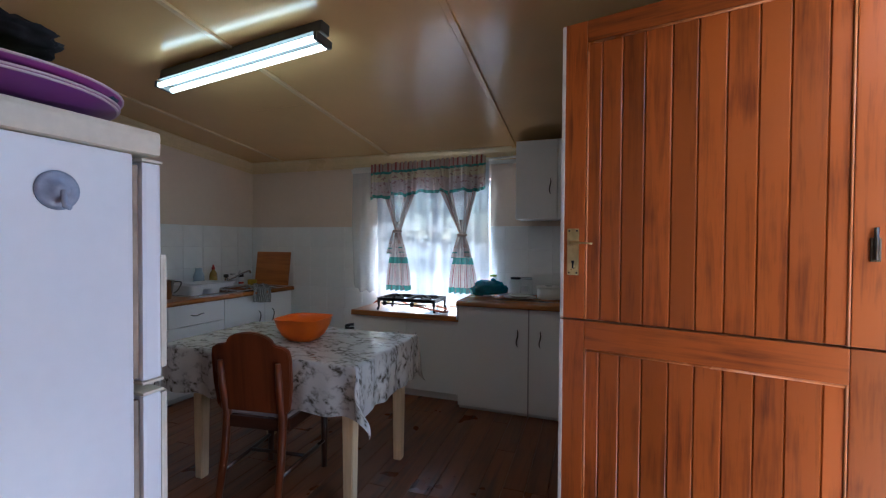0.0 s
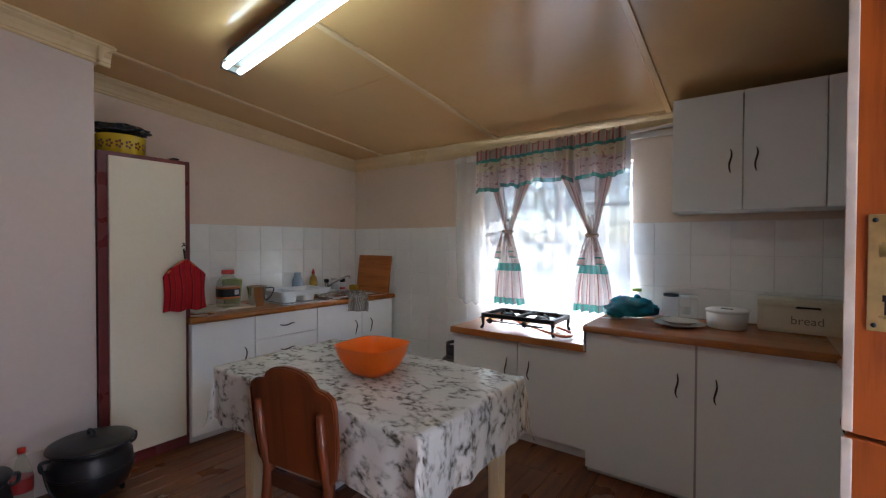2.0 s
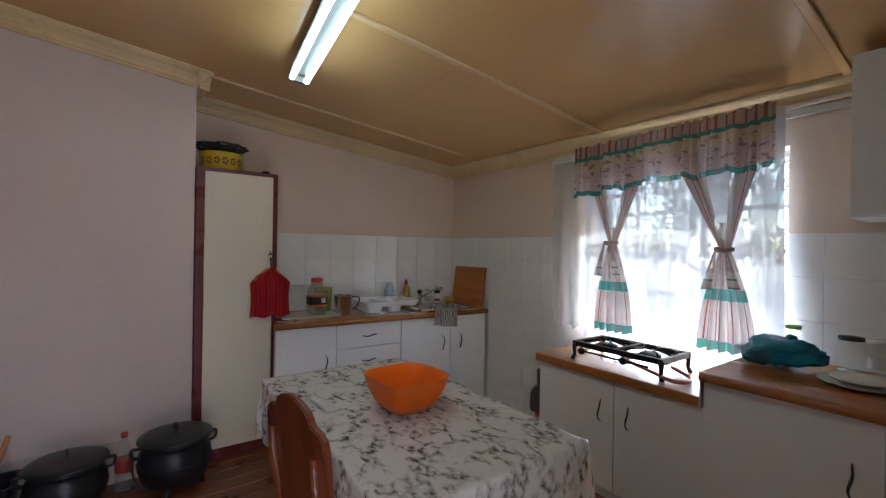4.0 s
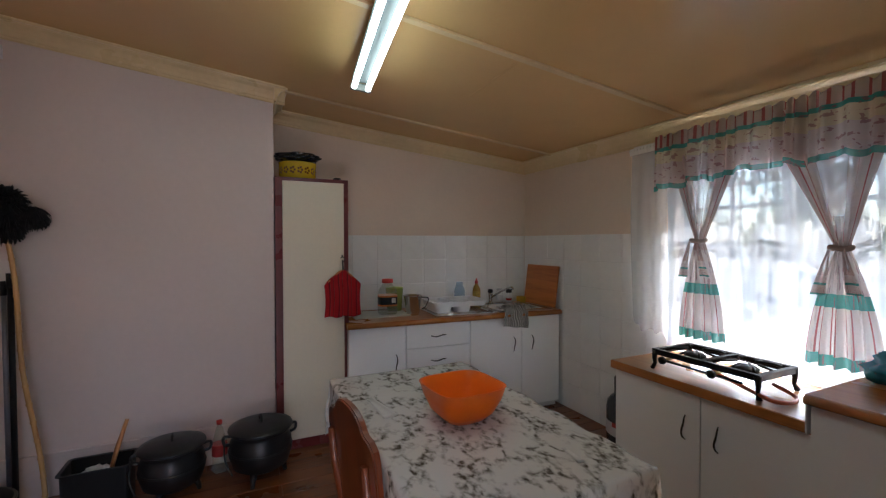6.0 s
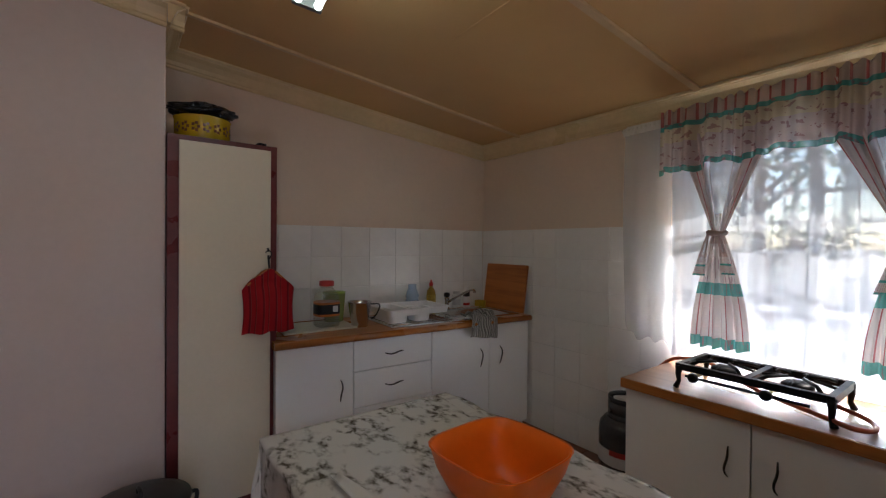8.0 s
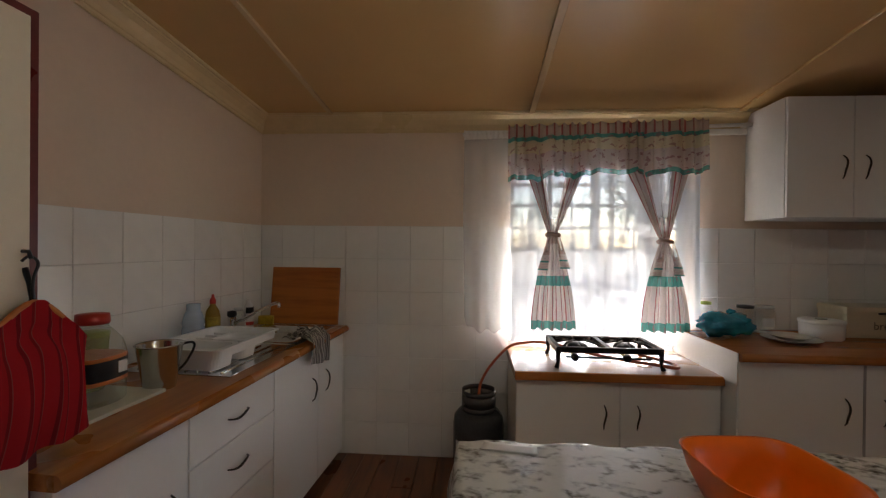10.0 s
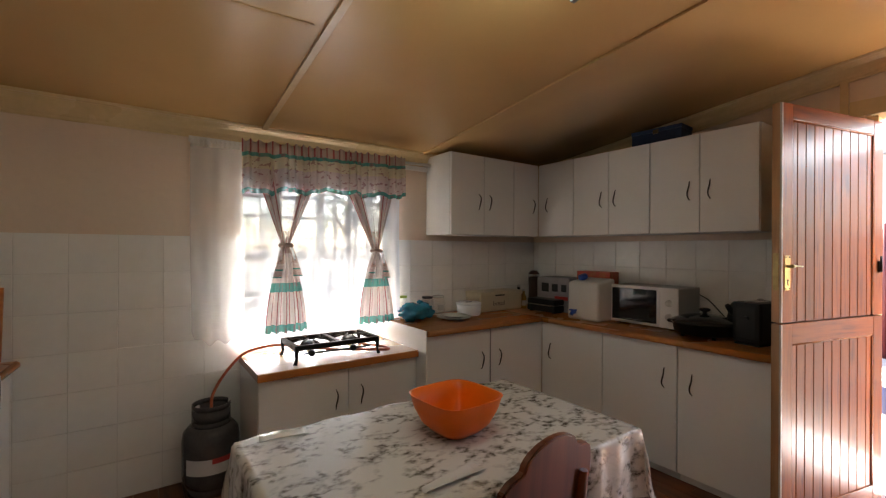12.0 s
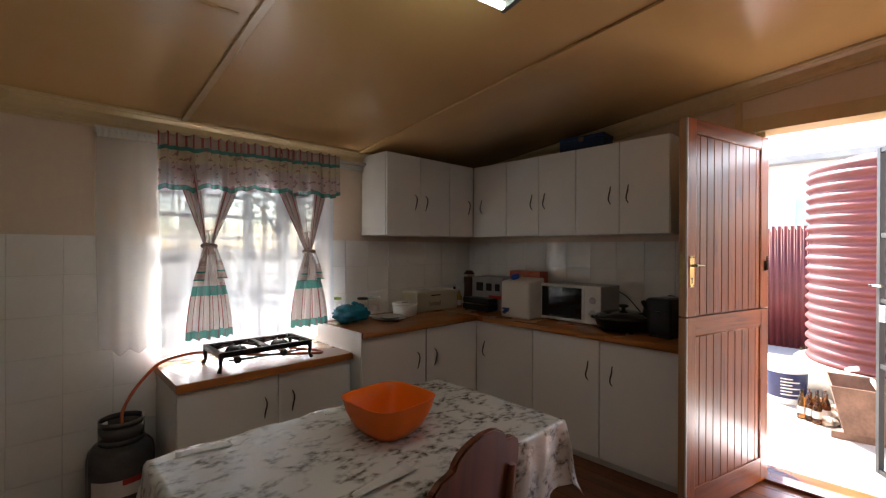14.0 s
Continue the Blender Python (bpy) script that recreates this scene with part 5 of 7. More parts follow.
part("front", uv_sheet(40, 30, peg(True)), M_PEG, pb)
part("back", uv_sheet(40, 30, peg(False)), M_PEG, pb)
part("hanger", tube(curve_pts([(0.004, -0.10, 0.24), (0.006, 0.0, 0.315), (0.004, 0.10, 0.24)], 6), 0.006, 8), M_CBOARD, pb)
part("hanger_hook", tube(curve_pts([(0.004, 0.0, 0.31), (0.004, 0.0, 0.36), (0.000, 0.014, 0.395), (-0.004, 0.0, 0.41), (-0.006, -0.014, 0.40)], 5), 0.003, 8), M_BLKP, pb, "wire hook")

yp = thing("enamel_pot", "yellow enamel pot with brown flower print on the cupboard", "pot", pose(-3.33, 1.865, 1.8105))
M_YEL = surf("yellow_enamel", (0.62, 0.42, 0.02), 0.22, var=0.08)
part("body", lathe([(0.0, 0.0), (0.112, 0.0), (0.122, 0.012), (0.124, 0.112), (0.128, 0.116), (0.122, 0.118), (0.118, 0.012), (0.0, 0.01)], 36), M_YEL, yp)
M_BROWN = surf("brown_print", (0.16, 0.06, 0.01), 0.3)
for i in range(7):
    a = -65 + i * 22
    for k in range(5):
        da, dz = 6 * math.cos(k * 1.257), 0.018 * math.sin(k * 1.257)
        part("print_petal", band(0.1255, 0.058 + dz - 0.007, 0.058 + dz + 0.007, a + da - 3, a + da + 3, 2), M_BROWN, yp)
bgs = thing("plastic_bag", "crumpled black plastic bag on the yellow pot", "bag", pose(-3.33, 1.865, 1.929))
M_BAG = surf("black_bag_film", (0.02, 0.022, 0.024), 0.22, var=0.3, scale=14)


def crumple(rx, ry, h, seed, flat=0.25):
    bm = bmesh.new()
    bmesh.ops.create_icosphere(bm, subdivisions=4, radius=1.0)
    for v in bm.verts:
        p = v.co.copy()
        n_ = noise.noise(p * 1.7 + Vector((seed, 0, 0))) * 0.35 + abs(noise.noise(p * 4.3 + Vector((0, seed, 0)))) * 0.28
        k = 1.0 + n_ - 0.1
        z = p.z * h / 2 * k + h / 2
        v.co = (p.x * rx * k, p.y * ry * k, max(0.0, z))
    for f in bm.faces:
        f.smooth = True
    return bm


part("film", crumple(0.115, 0.155, 0.075, 4.2), M_BAG, bgs)
od = thing("scissors", "small dark scissors and clutter on the cupboard top", "scissors", pose(-3.22, 2.06, 1.8105))
part("blade", bx(-0.008, 0.008, -0.09, 0.03, 0.0, 0.006, 0.002), M_CHROME, od)
for s in (-1, 1):
    part("grip", tube([(s * 0.014 + 0.014 * math.cos(a), 0.055 + 0.02 * math.sin(a), 0.012) for a in (k * math.pi / 6 for k in range(13))], 0.005, 6), M_BLKP, od)

# ---- table, cloth and what lies on it ----
M_PINE = wood("table_leg_pale_timber", (0.56, 0.40, 0.22), (0.74, 0.58, 0.36), 0.5, "z", 0.8, knots=0.2)
TX0, TX1, TY0, TY1, TZ = -2.245, -1.035, 1.892, 2.592, 0.722
tb = thing("table", "kitchen table with square pale timber legs", "table")
part("tabletop", bx(TX0, TX1, TY0, TY1, TZ - 0.025, TZ, 0.004), M_PINE, tb)
for y in (TY0 + 0.05, TY1 - 0.07):
    part("apron", bx(TX0 + 0.12, TX1 - 0.06, y, y + 0.02, TZ - 0.115, TZ - 0.026), M_PINE, tb)
for x in (TX0 + 0.10, TX1 - 0.06):
    part("apron", bx(x, x + 0.02, TY0 + 0.075, TY1 - 0.075, TZ - 0.115, TZ - 0.026), M_PINE, tb)
for x in (-2.03, -1.10):
    for y in (1.950, 2.492):
        bm = bx(x - 0.032, x + 0.032, y - 0.032, y + 0.032, 0.0, TZ - 0.026)
        for v in bm.verts:
            if v.co.z < 0.1:
                v.co.x, v.co.y = x + (v.co.x - x) * 0.75, y + (v.co.y - y) * 0.75
        bmesh.ops.bevel(bm, geom=bm.edges[:], offset=0.004, segments=2, affect="EDGES")
        part("leg", bm, M_PINE, tb)


def marble_cloth():
    """Off-white plastic cloth with broken grey-brown marbled veins."""
    m = bpy.data.materials.new("tablecloth_marbled_plastic")
    m.use_nodes = True
    n, l = m.node_tree.nodes, m.node_tree.links
    b = n["Principled BSDF"]
    tc = n.new("ShaderNodeTexCoord")
    mp = n.new("ShaderNodeMapping")
    mp.inputs["Rotation"].default_value = (0, 0, radians(28))
    mp.inputs["Scale"].default_value = (0.95, 1.35, 1.0)
    l.new(tc.outputs["UV"], mp.inputs["Vector"])
    a, c, d = (n.new("ShaderNodeTexNoise") for _ in range(3))
    a.inputs["Scale"].default_value, a.inputs["Detail"].default_value = 12.0, 5.0
    c.inputs["Scale"].default_value, c.inputs["Detail"].default_value = 9.0, 3.0
    d.inputs["Scale"].default_value, d.inputs["Detail"].default_value = 34.0, 4.0
    for k in (a, c, d):
        l.new(mp.outputs[0], k.inputs["Vector"])
    sw_, ad_ = n.new("ShaderNodeVectorMath"), n.new("ShaderNodeVectorMath")
    sw_.operation, ad_.operation = "SCALE", "ADD"
    sw_.inputs["Scale"].default_value = 0.20
    l.new(a.outputs["Color"], sw_.inputs[0])
    l.new(mp.outputs[0], ad_.inputs[0])
    l.new(sw_.outputs[0], ad_.inputs[1])
    vo = n.new("ShaderNodeTexVoronoi")
    vo.feature = "DISTANCE_TO_EDGE"
    vo.inputs["Scale"].default_value = 8.5
    l.new(ad_.outputs[0], vo.inputs["Vector"])
    r = n.new("ShaderNodeMapRange")
    r.interpolation_type = "SMOOTHSTEP"
    r.inputs["From Min"].default_value, r.inputs["From Max"].default_value = 0.0, 0.23
    r.inputs["To Min"].default_value, r.inputs["To Max"].default_value = 1.0, 0.0
    l.new(vo.outputs["Distance"], r.inputs["Value"])
    k = n.new("ShaderNodeMapRange")
    k.inputs["From Min"].default_value, k.inputs["From Max"].default_value = 0.40, 0.54
    l.new(c.outputs["Fac"], k.inputs["Value"])
    k2 = n.new("ShaderNodeMapRange")
    k2.inputs["From Min"].default_value, k2.inputs["From Max"].default_value = 0.38, 0.60
    l.new(d.outputs["Fac"], k2.inputs["Value"])
    f1, f2 = n.new("ShaderNodeMath"), n.new("ShaderNodeMath")
    f1.operation = f2.operation = "MULTIPLY"
    l.new(r.outputs[0], f1.inputs[0])
    l.new(k.outputs[0], f1.inputs[1])
    l.new(f1.outputs[0], f2.inputs[0])
    l.new(k2.outputs[0], f2.inputs[1])
    mx = n.new("ShaderNodeMix")
    mx.data_type = "RGBA"
    mx.inputs["A"].default_value, mx.inputs["B"].default_value = (0.63, 0.61, 0.57, 1), (0.085, 0.070, 0.050, 1)
    l.new(f2.outputs[0], mx.inputs["Factor"])
    l.new(mx.outputs["Result"], b.inputs["Base Color"])
    b.inputs["Roughness"].default_value = 0.17
    bp = n.new("ShaderNodeBump")
    bp.inputs["Strength"].default_value, bp.inputs["Distance"].default_value = 0.4, 0.006
    w = n.new("ShaderNodeTexNoise")
    w.inputs["Scale"].default_value, w.inputs["Detail"].default_value, w.inputs["Distortion"].default_value = 7.0, 3.0, 1.5
    l.new(tc.outputs["UV"], w.inputs["Vector"])
    l.new(w.outputs["Fac"], bp.inputs["Height"])
    l.new(bp.outputs[0], b.inputs["Normal"])
    return m


M_CLOTH = marble_cloth()


def table_fn(u, v):
    ov = 0.25
    x, y = TX0 - ov + (TX1 - TX0 + 2 * ov) * u, TY0 - ov + (TY1 - TY0 + 2 * ov) * v
    cx, cy = min(max(x, TX0 - 0.004), TX1 + 0.004), min(max(y, TY0 - 0.004), TY1 + 0.004)
    ox, oy = x - cx, y - cy
    d = math.hypot(ox, oy)
    if d < 1e-6:
        return (x, y, TZ + 0.004 + 0.0012 * noise.noise((x * 5, y * 5, 0)))
    nx, ny = ox / d, oy / d
    corner = min(abs(ox), abs(oy)) / ov
    s = cx * 13 + cy * 15
    wave = 0.018 * math.sin(s * 1.7) + 0.012 * math.sin(s * 3.4 + 1.0)
    out = 0.006 + (0.35 * wave + 0.008) * min(1, d / 0.1) + 0.20 * corner * d
    drop = d * (1.0 - 0.10 * corner) + 0.006 * math.sin(s * 2.1)
    r = 0.012
    z = TZ + 0.004 - max(0.0, drop - 0.003)
    tw = 0.055 * corner * math.sin(d * 16 + cx * 3)
    return (cx + nx * out - ny * tw, cy + ny * out + nx * tw, z)


tcl = thing("tablecloth", "white plastic tablecloth with grey-brown marbled print", "tablecloth")


def cloth_mesh():
    bm = sheet(110, 80, table_fn)
    uv = bm.loops.layers.uv.new("uv")
    bm.verts.index_update()
    for f in bm.faces:
        for lp in f.loops:
            i = lp.vert.index
            lp[uv].uv = ((i // 81) / 110 * 1.67, (i % 81) / 80 * 1.155)
    return bm


part("cloth", cloth_mesh(), M_CLOTH, tcl)

M_BOWL = surf("orange_plastic", (0.90, 0.155, 0.006), 0.36, var=0.06, scale=4, spec=0.3)
bo = thing("bowl", "square orange plastic bowl with rounded corners", "bowl", pose(-1.59, 2.25, 0.7275, 0, 0, 4) @ Matrix.Diagonal((1.04, 1.04, 1.0, 1)))


def square_bowl():
    bm = bmesh.new()
    prof = [(0.062, 0.0), (0.072, 0.002), (0.098, 0.030), (0.120, 0.080), (0.131, 0.125), (0.134, 0.128), (0.127, 0.126), (0.115, 0.080), (0.092, 0.034), (0.064, 0.008)]
    rings = []
    for i, (r, z) in enumerate(prof):
        e = 2.3 + 1.9 * min(1.0, r / 0.13)
        ring = []
        for k in range(48):
            a = 2 * math.pi * k / 48
            q = (abs(math.cos(a)) ** e + abs(math.sin(a)) ** e) ** (-1 / e)
            ring.append(bm.verts.new((r * q * math.cos(a), r * q * math.sin(a), z)))
        rings.append(ring)
    bm.faces.new(rings[0][::-1])
    for p, q in zip(rings, rings[1:]):
        for k in range(48):
            j = (k + 1) % 48
            bm.faces.new((p[k], p[j], q[j], q[k])).smooth = True
    bm.faces.new(rings[-1])
    return bm


part("shell", square_bowl(), M_BOWL, bo)
sw = thing("wrapper", "green and blue sweet wrappers lying in the orange bowl", "wrapper", pose(-1.60, 2.23, 0.737))
part("foil", crumple(0.035, 0.022, 0.028, 7.7), surf("wrapper_teal", (0.06, 0.22, 0.18), 0.3, var=0.3, scale=40), sw)
sw2 = thing("wrapper", "crumpled red and gold sweet wrapper in the bowl", "wrapper", pose(-1.555, 2.25, 0.737))
part("foil", crumple(0.026, 0.02, 0.025, 2.7), surf("wrapper_gold", (0.35, 0.22, 0.06), 0.3, var=0.4, scale=60, col2=(0.3, 0.02, 0.02)), sw2)
M_PAPER = surf("paper_white", (0.66, 0.64, 0.60), 0.20, var=0.04)


def slip(x, y, rz, w, d, label, bend=0.01, taper=0.45):
    p = thing("paper_napkin", label, "napkin", pose(x, y, 0.7285, 0, 0, rz), group="paper scraps on the table")
    part("sheet", sheet(8, 6, lambda u, v: ((u - 0.5) * w * (1 - taper * v), (v - 0.5) * d, 0.001 + bend * (u - 0.5) ** 2 * 4 * (0.4 + 0.6 * v)), 0.0003), M_PAPER, p)


slip(-1.795, 1.990, 98, 0.060, 0.21, "torn strip of white paper on the tablecloth", 0.012, 0.6)
slip(-2.10, 2.548, -8, 0.16, 0.05, "folded white paper napkin on the table corner", 0.0, 0.04)
slip(-1.184, 2.418, 86, 0.030, 0.09, "small torn piece of white paper", 0.004)
slip(-1.655, 2.532, 80, 0.022, 0.05, "tiny scrap of white paper beside the bowl", 0.002)

# ---- chair ----
M_CHAIR = wood("chair_dark_varnish", (0.060, 0.012, 0.004), (0.19, 0.045, 0.013), 0.30, "z", 0.6, coat=0.2, knots=0.5)
M_CHAIRD = wood("chair_seat_rail", (0.02, 0.008, 0.005), (0.06, 0.02, 0.01), 0.3, "x", 0.8, coat=0.3)
M_SEAT = surf("seat_white_vinyl", (0.55, 0.54, 0.55), 0.35, var=0.12, scale=5)
ch = thing("dining_chair", "varnished wooden chair with stepped panel back and pale seat", "chair", pose(-1.612, 2.060, 0, 0, 0, 7) @ Matrix.Diagonal((0.95, 1, 0.955, 1)))
_o = [(-0.165, 0.475), (0.165, 0.475), (0.185, 0.50), (0.198, 0.62), (0.200, 0.765), (0.192, 0.805), (0.165, 0.825), (0.128, 0.832)]
_o += [(0.118 * math.cos(radians(a)), 0.832 + 0.062 * math.sin(radians(a))) for a in range(8, 180, 12)]
_o += [(-0.128, 0.832), (-0.165, 0.825), (-0.192, 0.805), (-0.200, 0.765), (-0.198, 0.62), (-0.185, 0.50)]
bp_ = part("backrest", outline([(x * 1.14, z) for x, z in _o], -0.012, 0.012, 0.005), M_CHAIR, ch)
bp_.matrix_basis = pose(0, -0.205, 0, 0, 0, 0) @ Matrix.Rotation(radians(5), 4, "X") @ pose(0, 0.045, 0)
for s in (-1, 1):
    part("rear_leg", tube([(s * 0.168, -0.265, 0.0), (s * 0.165, -0.215, 0.25), (s * 0.163, -0.198, 0.46), (s * 0.165, -0.232, 0.62), (s * 0.166, -0.245, 0.745)], [0.019, 0.021, 0.023, 0.019, 0.013], 8), M_CHAIR, ch)
    part("front_leg", tube([(s * 0.18, 0.19, 0.0), (s * 0.18, 0.19, 0.40)], [0.016, 0.021], 8), M_CHAIRD, ch)
    part("side_rail", bx(s * 0.185 - 0.012, s * 0.185 + 0.012, -0.185, 0.20, 0.385, 0.445, 0.004), M_CHAIRD, ch)
    part("stretcher", tube([(s * 0.166, -0.22, 0.16), (s * 0.18, 0.19, 0.16)], 0.011, 8), M_CHAIRD, ch)
part("front_rail", bx(-0.172, 0.172, 0.185, 0.209, 0.385, 0.445, 0.004), M_CHAIRD, ch)
part("rear_rail", bx(-0.172, 0.172, -0.205, -0.186, 0.385, 0.445, 0.004), M_CHAIRD, ch)
part("cross_stretcher", tube([(-0.172, 0.0, 0.16), (0.172, 0.0, 0.16)], 0.010, 8), M_CHAIRD, ch)
part("seat", bx(-0.180, 0.180, -0.180, 0.205, 0.442, 0.468, 0.012), M_SEAT, ch, "pale vinyl drop-in seat")

# ---- fridge ----
M_FRIDGE = surf("fridge_white_enamel", (0.72, 0.73, 0.76), 0.38, var=0.04, scale=2.5, fine=40)
M_FRCAP = surf("fridge_yellowed_plastic", (0.66, 0.60, 0.48), 0.45, var=0.12, scale=9)
M_SEAL = surf("fridge_seal_grey", (0.40, 0.30, 0.22), 0.6, var=0.3, scale=12)
FX0, FX1, FY0, FY1 = -1.340, -0.796, 0.130, 0.722
fg = thing("fridge", "old white two-door fridge freezer with yellowed trim", "fridge")
part("cabinet", bx(FX0, FX1, FY0, FY1, 0.03, 1.450, 0.008), M_FRIDGE, fg)
part("top_cap", bx(FX0 - 0.006, FX1 + 0.012, FY0 - 0.002, FY1 + 0.044, 1.451, 1.496, 0.010), M_FRCAP, fg, "yellowed top panel")
for nm, z0, z1 in (("freezer_door", 1.040, 1.438), ("fridge_door", 0.07, 1.014)):
    d_ = part(nm, bx(FX0 + 0.002, FX1 + 0.004, FY1 + 0.012, FY1 + 0.048, z0, z1, 0.008), M_FRIDGE, fg)
    part("gasket", bx(FX0 + 0.01, FX1 - 0.004, FY1 + 0.001, FY1 + 0.0118, z0 + 0.006, z1 - 0.006, 0.004), M_SEAL, d_, "stained door seal")
    part("edge_trim", bx(FX0, FX1 + 0.007, FY1 + 0.010, FY1 + 0.050, z0 - 0.006, z0 - 0.0005, 0.002), M_FRCAP, d_)
    part("edge_trim", bx(FX0, FX1 + 0.007, FY1 + 0.010, FY1 + 0.050, z1 + 0.0005, z1 + 0.006, 0.002), M_FRCAP, d_)
    zh = (1.055, 1.27) if nm == "freezer_door" else (0.70, 1.01)
    part("handle", bx(FX1 - 0.030, FX1 + 0.002, FY1 + 0.0485, FY1 + 0.062, zh[0], zh[1], 0.007), M_FRCAP, d_, "long moulded handle")
for x in (FX0 + 0.05, FX1 - 0.05):
    part("foot", lathe([(0.0, 0.0), (0.02, 0.0), (0.02, 0.03), (0.0, 0.03)], 12, at=(x, FY1 - 0.05, 0)), M_BLKP, fg)
    part("foot", lathe([(0.0, 0.0), (0.02, 0.0), (0.02, 0.03), (0.0, 0.03)], 12, at=(x, FY0 + 0.05, 0)), M_BLKP, fg)
mg = thing("suction_hook", "round clear suction hook on the fridge side", "hook", pose(FX1 + 0.0005, 0.607, 1.372, 0, 90, 0))
M_SUCK = surf("suction_cup_blue_grey", (0.36, 0.42, 0.55), 0.2, var=0.2, scale=30)
part("cup", lathe([(0.0, 0.0), (0.030, 0.0), (0.030, 0.0015), (0.024, 0.004), (0.012, 0.009), (0.010, 0.014), (0.0, 0.015)], 28), M_SUCK, mg)
part("hook", tube([(0.0, 0.0, 0.014), (0.012, 0.0, 0.016), (0.024, 0.0, 0.018), (0.027, 0.004, 0.024)], 0.004, 8), M_SUCK, mg)

M_PURPLE = surf("purple_plastic", (0.22, 0.035, 0.20), 0.35, var=0.1)
M_PURPLED = surf("purple_plastic_dark", (0.12, 0.025, 0.15), 0.35, var=0.1)
M_RIM = surf("plate_pale_rim", (0.52, 0.42, 0.48), 0.4)
for i, (z, r) in enumerate(((1.4965, 0.176), (1.5005, 0.179), (1.5150, 0.184))):
    pl = thing("plate", "purple plastic plate in a stack on the fridge", "plate", pose(-0.935, 0.575, z), group="plates on the fridge")
    part("dish", lathe([(0.0, 0.0), (0.11, 0.0), (0.13, 0.004), (r, 0.026), (r + 0.002, 0.029), (r - 0.004, 0.029), (0.128, 0.008), (0.0, 0.005)], 48), (M_PURPLED, M_PURPLE, M_PURPLE)[i], pl)
    part("rim", lathe([(r - 0.003, 0.0275), (r + 0.0035, 0.0275), (r + 0.0035, 0.0305), (r - 0.003, 0.0305), (r - 0.003, 0.0275)], 48), M_RIM, pl, "pale worn rim")
lb = thing("bowl", "lime green plastic bowl upside down on the plates", "bowl", pose(-0.955, 0.560, 1.5205))
part("shell", lathe([(0.096, 0.0), (0.100, 0.002), (0.090, 0.04), (0.060, 0.075), (0.035, 0.085), (0.0, 0.086)], 32), surf("lime_bowl", (0.42, 0.50, 0.04), 0.35, var=0.08), lb)
bc = thing("cloth_bundle", "dark blue folded cloth on the stacked plates", "cloth", pose(-0.865, 0.655, 1.5210, 0, 0, 15))
part("cloth", crumple(0.075, 0.05, 0.045, 9.1), surf("navy_cloth", (0.02, 0.05, 0.10), 0.8, var=0.25, scale=20), bc)
bk = thing("cap", "black knitted cap on top of the pile", "cap", pose(-0.930, 0.600, 1.598))
part("wool", crumple(0.09, 0.075, 0.05, 3.3), surf("black_wool", (0.012, 0.012, 0.014), 0.95, var=0.3, scale=60), bk)

# ---- things on the corner worktop ----
CT = 0.8402
tg = thing("plastic_bag", "knotted turquoise plastic shopping bag, half full", "bag", pose(-0.835, 3.72, CT, 0, 0, 10))
M_TEALB = surf("turquoise_film", (0.008, 0.30, 0.46), 0.18, var=0.2, scale=16, bump=0.6, dist=0.008)
part("bag", crumple(0.150, 0.105, 0.135, 9.1), M_TEALB, tg)
part("knot", crumple(0.022, 0.020, 0.03, 1.4), M_TEALB, tg, loc=(0.03, 0.0, 0.118))


def jar(x, y, h, r, lid, label):
    j = thing("jar", label, "jar", pose(x, y, CT), group="jars by the window")
    part("glass", lathe([(0.0, 0.001), (r - 0.004, 0.001), (r, 0.006), (r, h * 0.74), (r * 0.8, h * 0.86), (r * 0.8, h * 0.93)], 24), M_GLASS, j)
    part("base", lathe([(0.0, 0.0005), (r - 0.006, 0.0005), (r - 0.005, 0.004), (0.0, 0.006)], 24), M_GLID, j, "thick glass base")
    part("lid", lathe([(0.0, h * 0.90), (r * 0.84, h * 0.90), (r * 0.86, h * 0.91), (r * 0.86, h), (0.0, h + 0.002)], 22), lid, j)
    return j


M_GLID = surf("glass_lid", (0.60, 0.62, 0.60), 0.15)
jar(-0.640, 3.875, 0.150, 0.050, M_BLKP, "clear glass jar with a black screw lid")
j2 = jar(-0.545, 3.860, 0.152, 0.054, M_GLID, "clear glass storage jar with a glass lid")
part("label", band(0.0545, 0.04, 0.085, -130, -70, 6), M_LABELW, j2, "pale paper label")
jar(-0.845, 3.905, 0.165, 0.036, M_GREENP, "slim clear bottle with a green cap behind the bag")
for i, (r, col) in enumerate(((0.132, (0.66, 0.62, 0.56)), (0.100, (0.60, 0.55, 0.47)))):
    pl = thing("plate", ("large white china plate on the worktop", "smaller cream plate lying in the larger one")[i], "plate", pose(-0.565, 3.625, CT + 0.012 * i), group="plates on the worktop")
    part("dish", lathe([(0.0, 0.0), (r * 0.55, 0.0), (r * 0.62, 0.003), (r * 0.97, 0.017), (r, 0.019), (r * 0.97, 0.020), (r * 0.60, 0.007), (0.0, 0.005)], 44), surf("china_glaze", col, 0.18, var=0.05), pl)
pt = thing("plastic_tub", "round white plastic tub with a lid", "tub", pose(-0.345, 3.72, CT))
part("tub", lathe([(0.0, 0.0), (0.088, 0.0), (0.094, 0.006), (0.098, 0.085), (0.0, 0.085)], 36), M_PLASTW, pt)
part("lid", lathe([(0.0, 0.086), (0.101, 0.086), (0.102, 0.098), (0.09, 0.103), (0.0, 0.101)], 36), M_PLASTW, pt)
part("lid_slot", bx(-0.028, 0.028, -0.006, 0.006, 0.1, 0.1045), M_BLKP, pt)

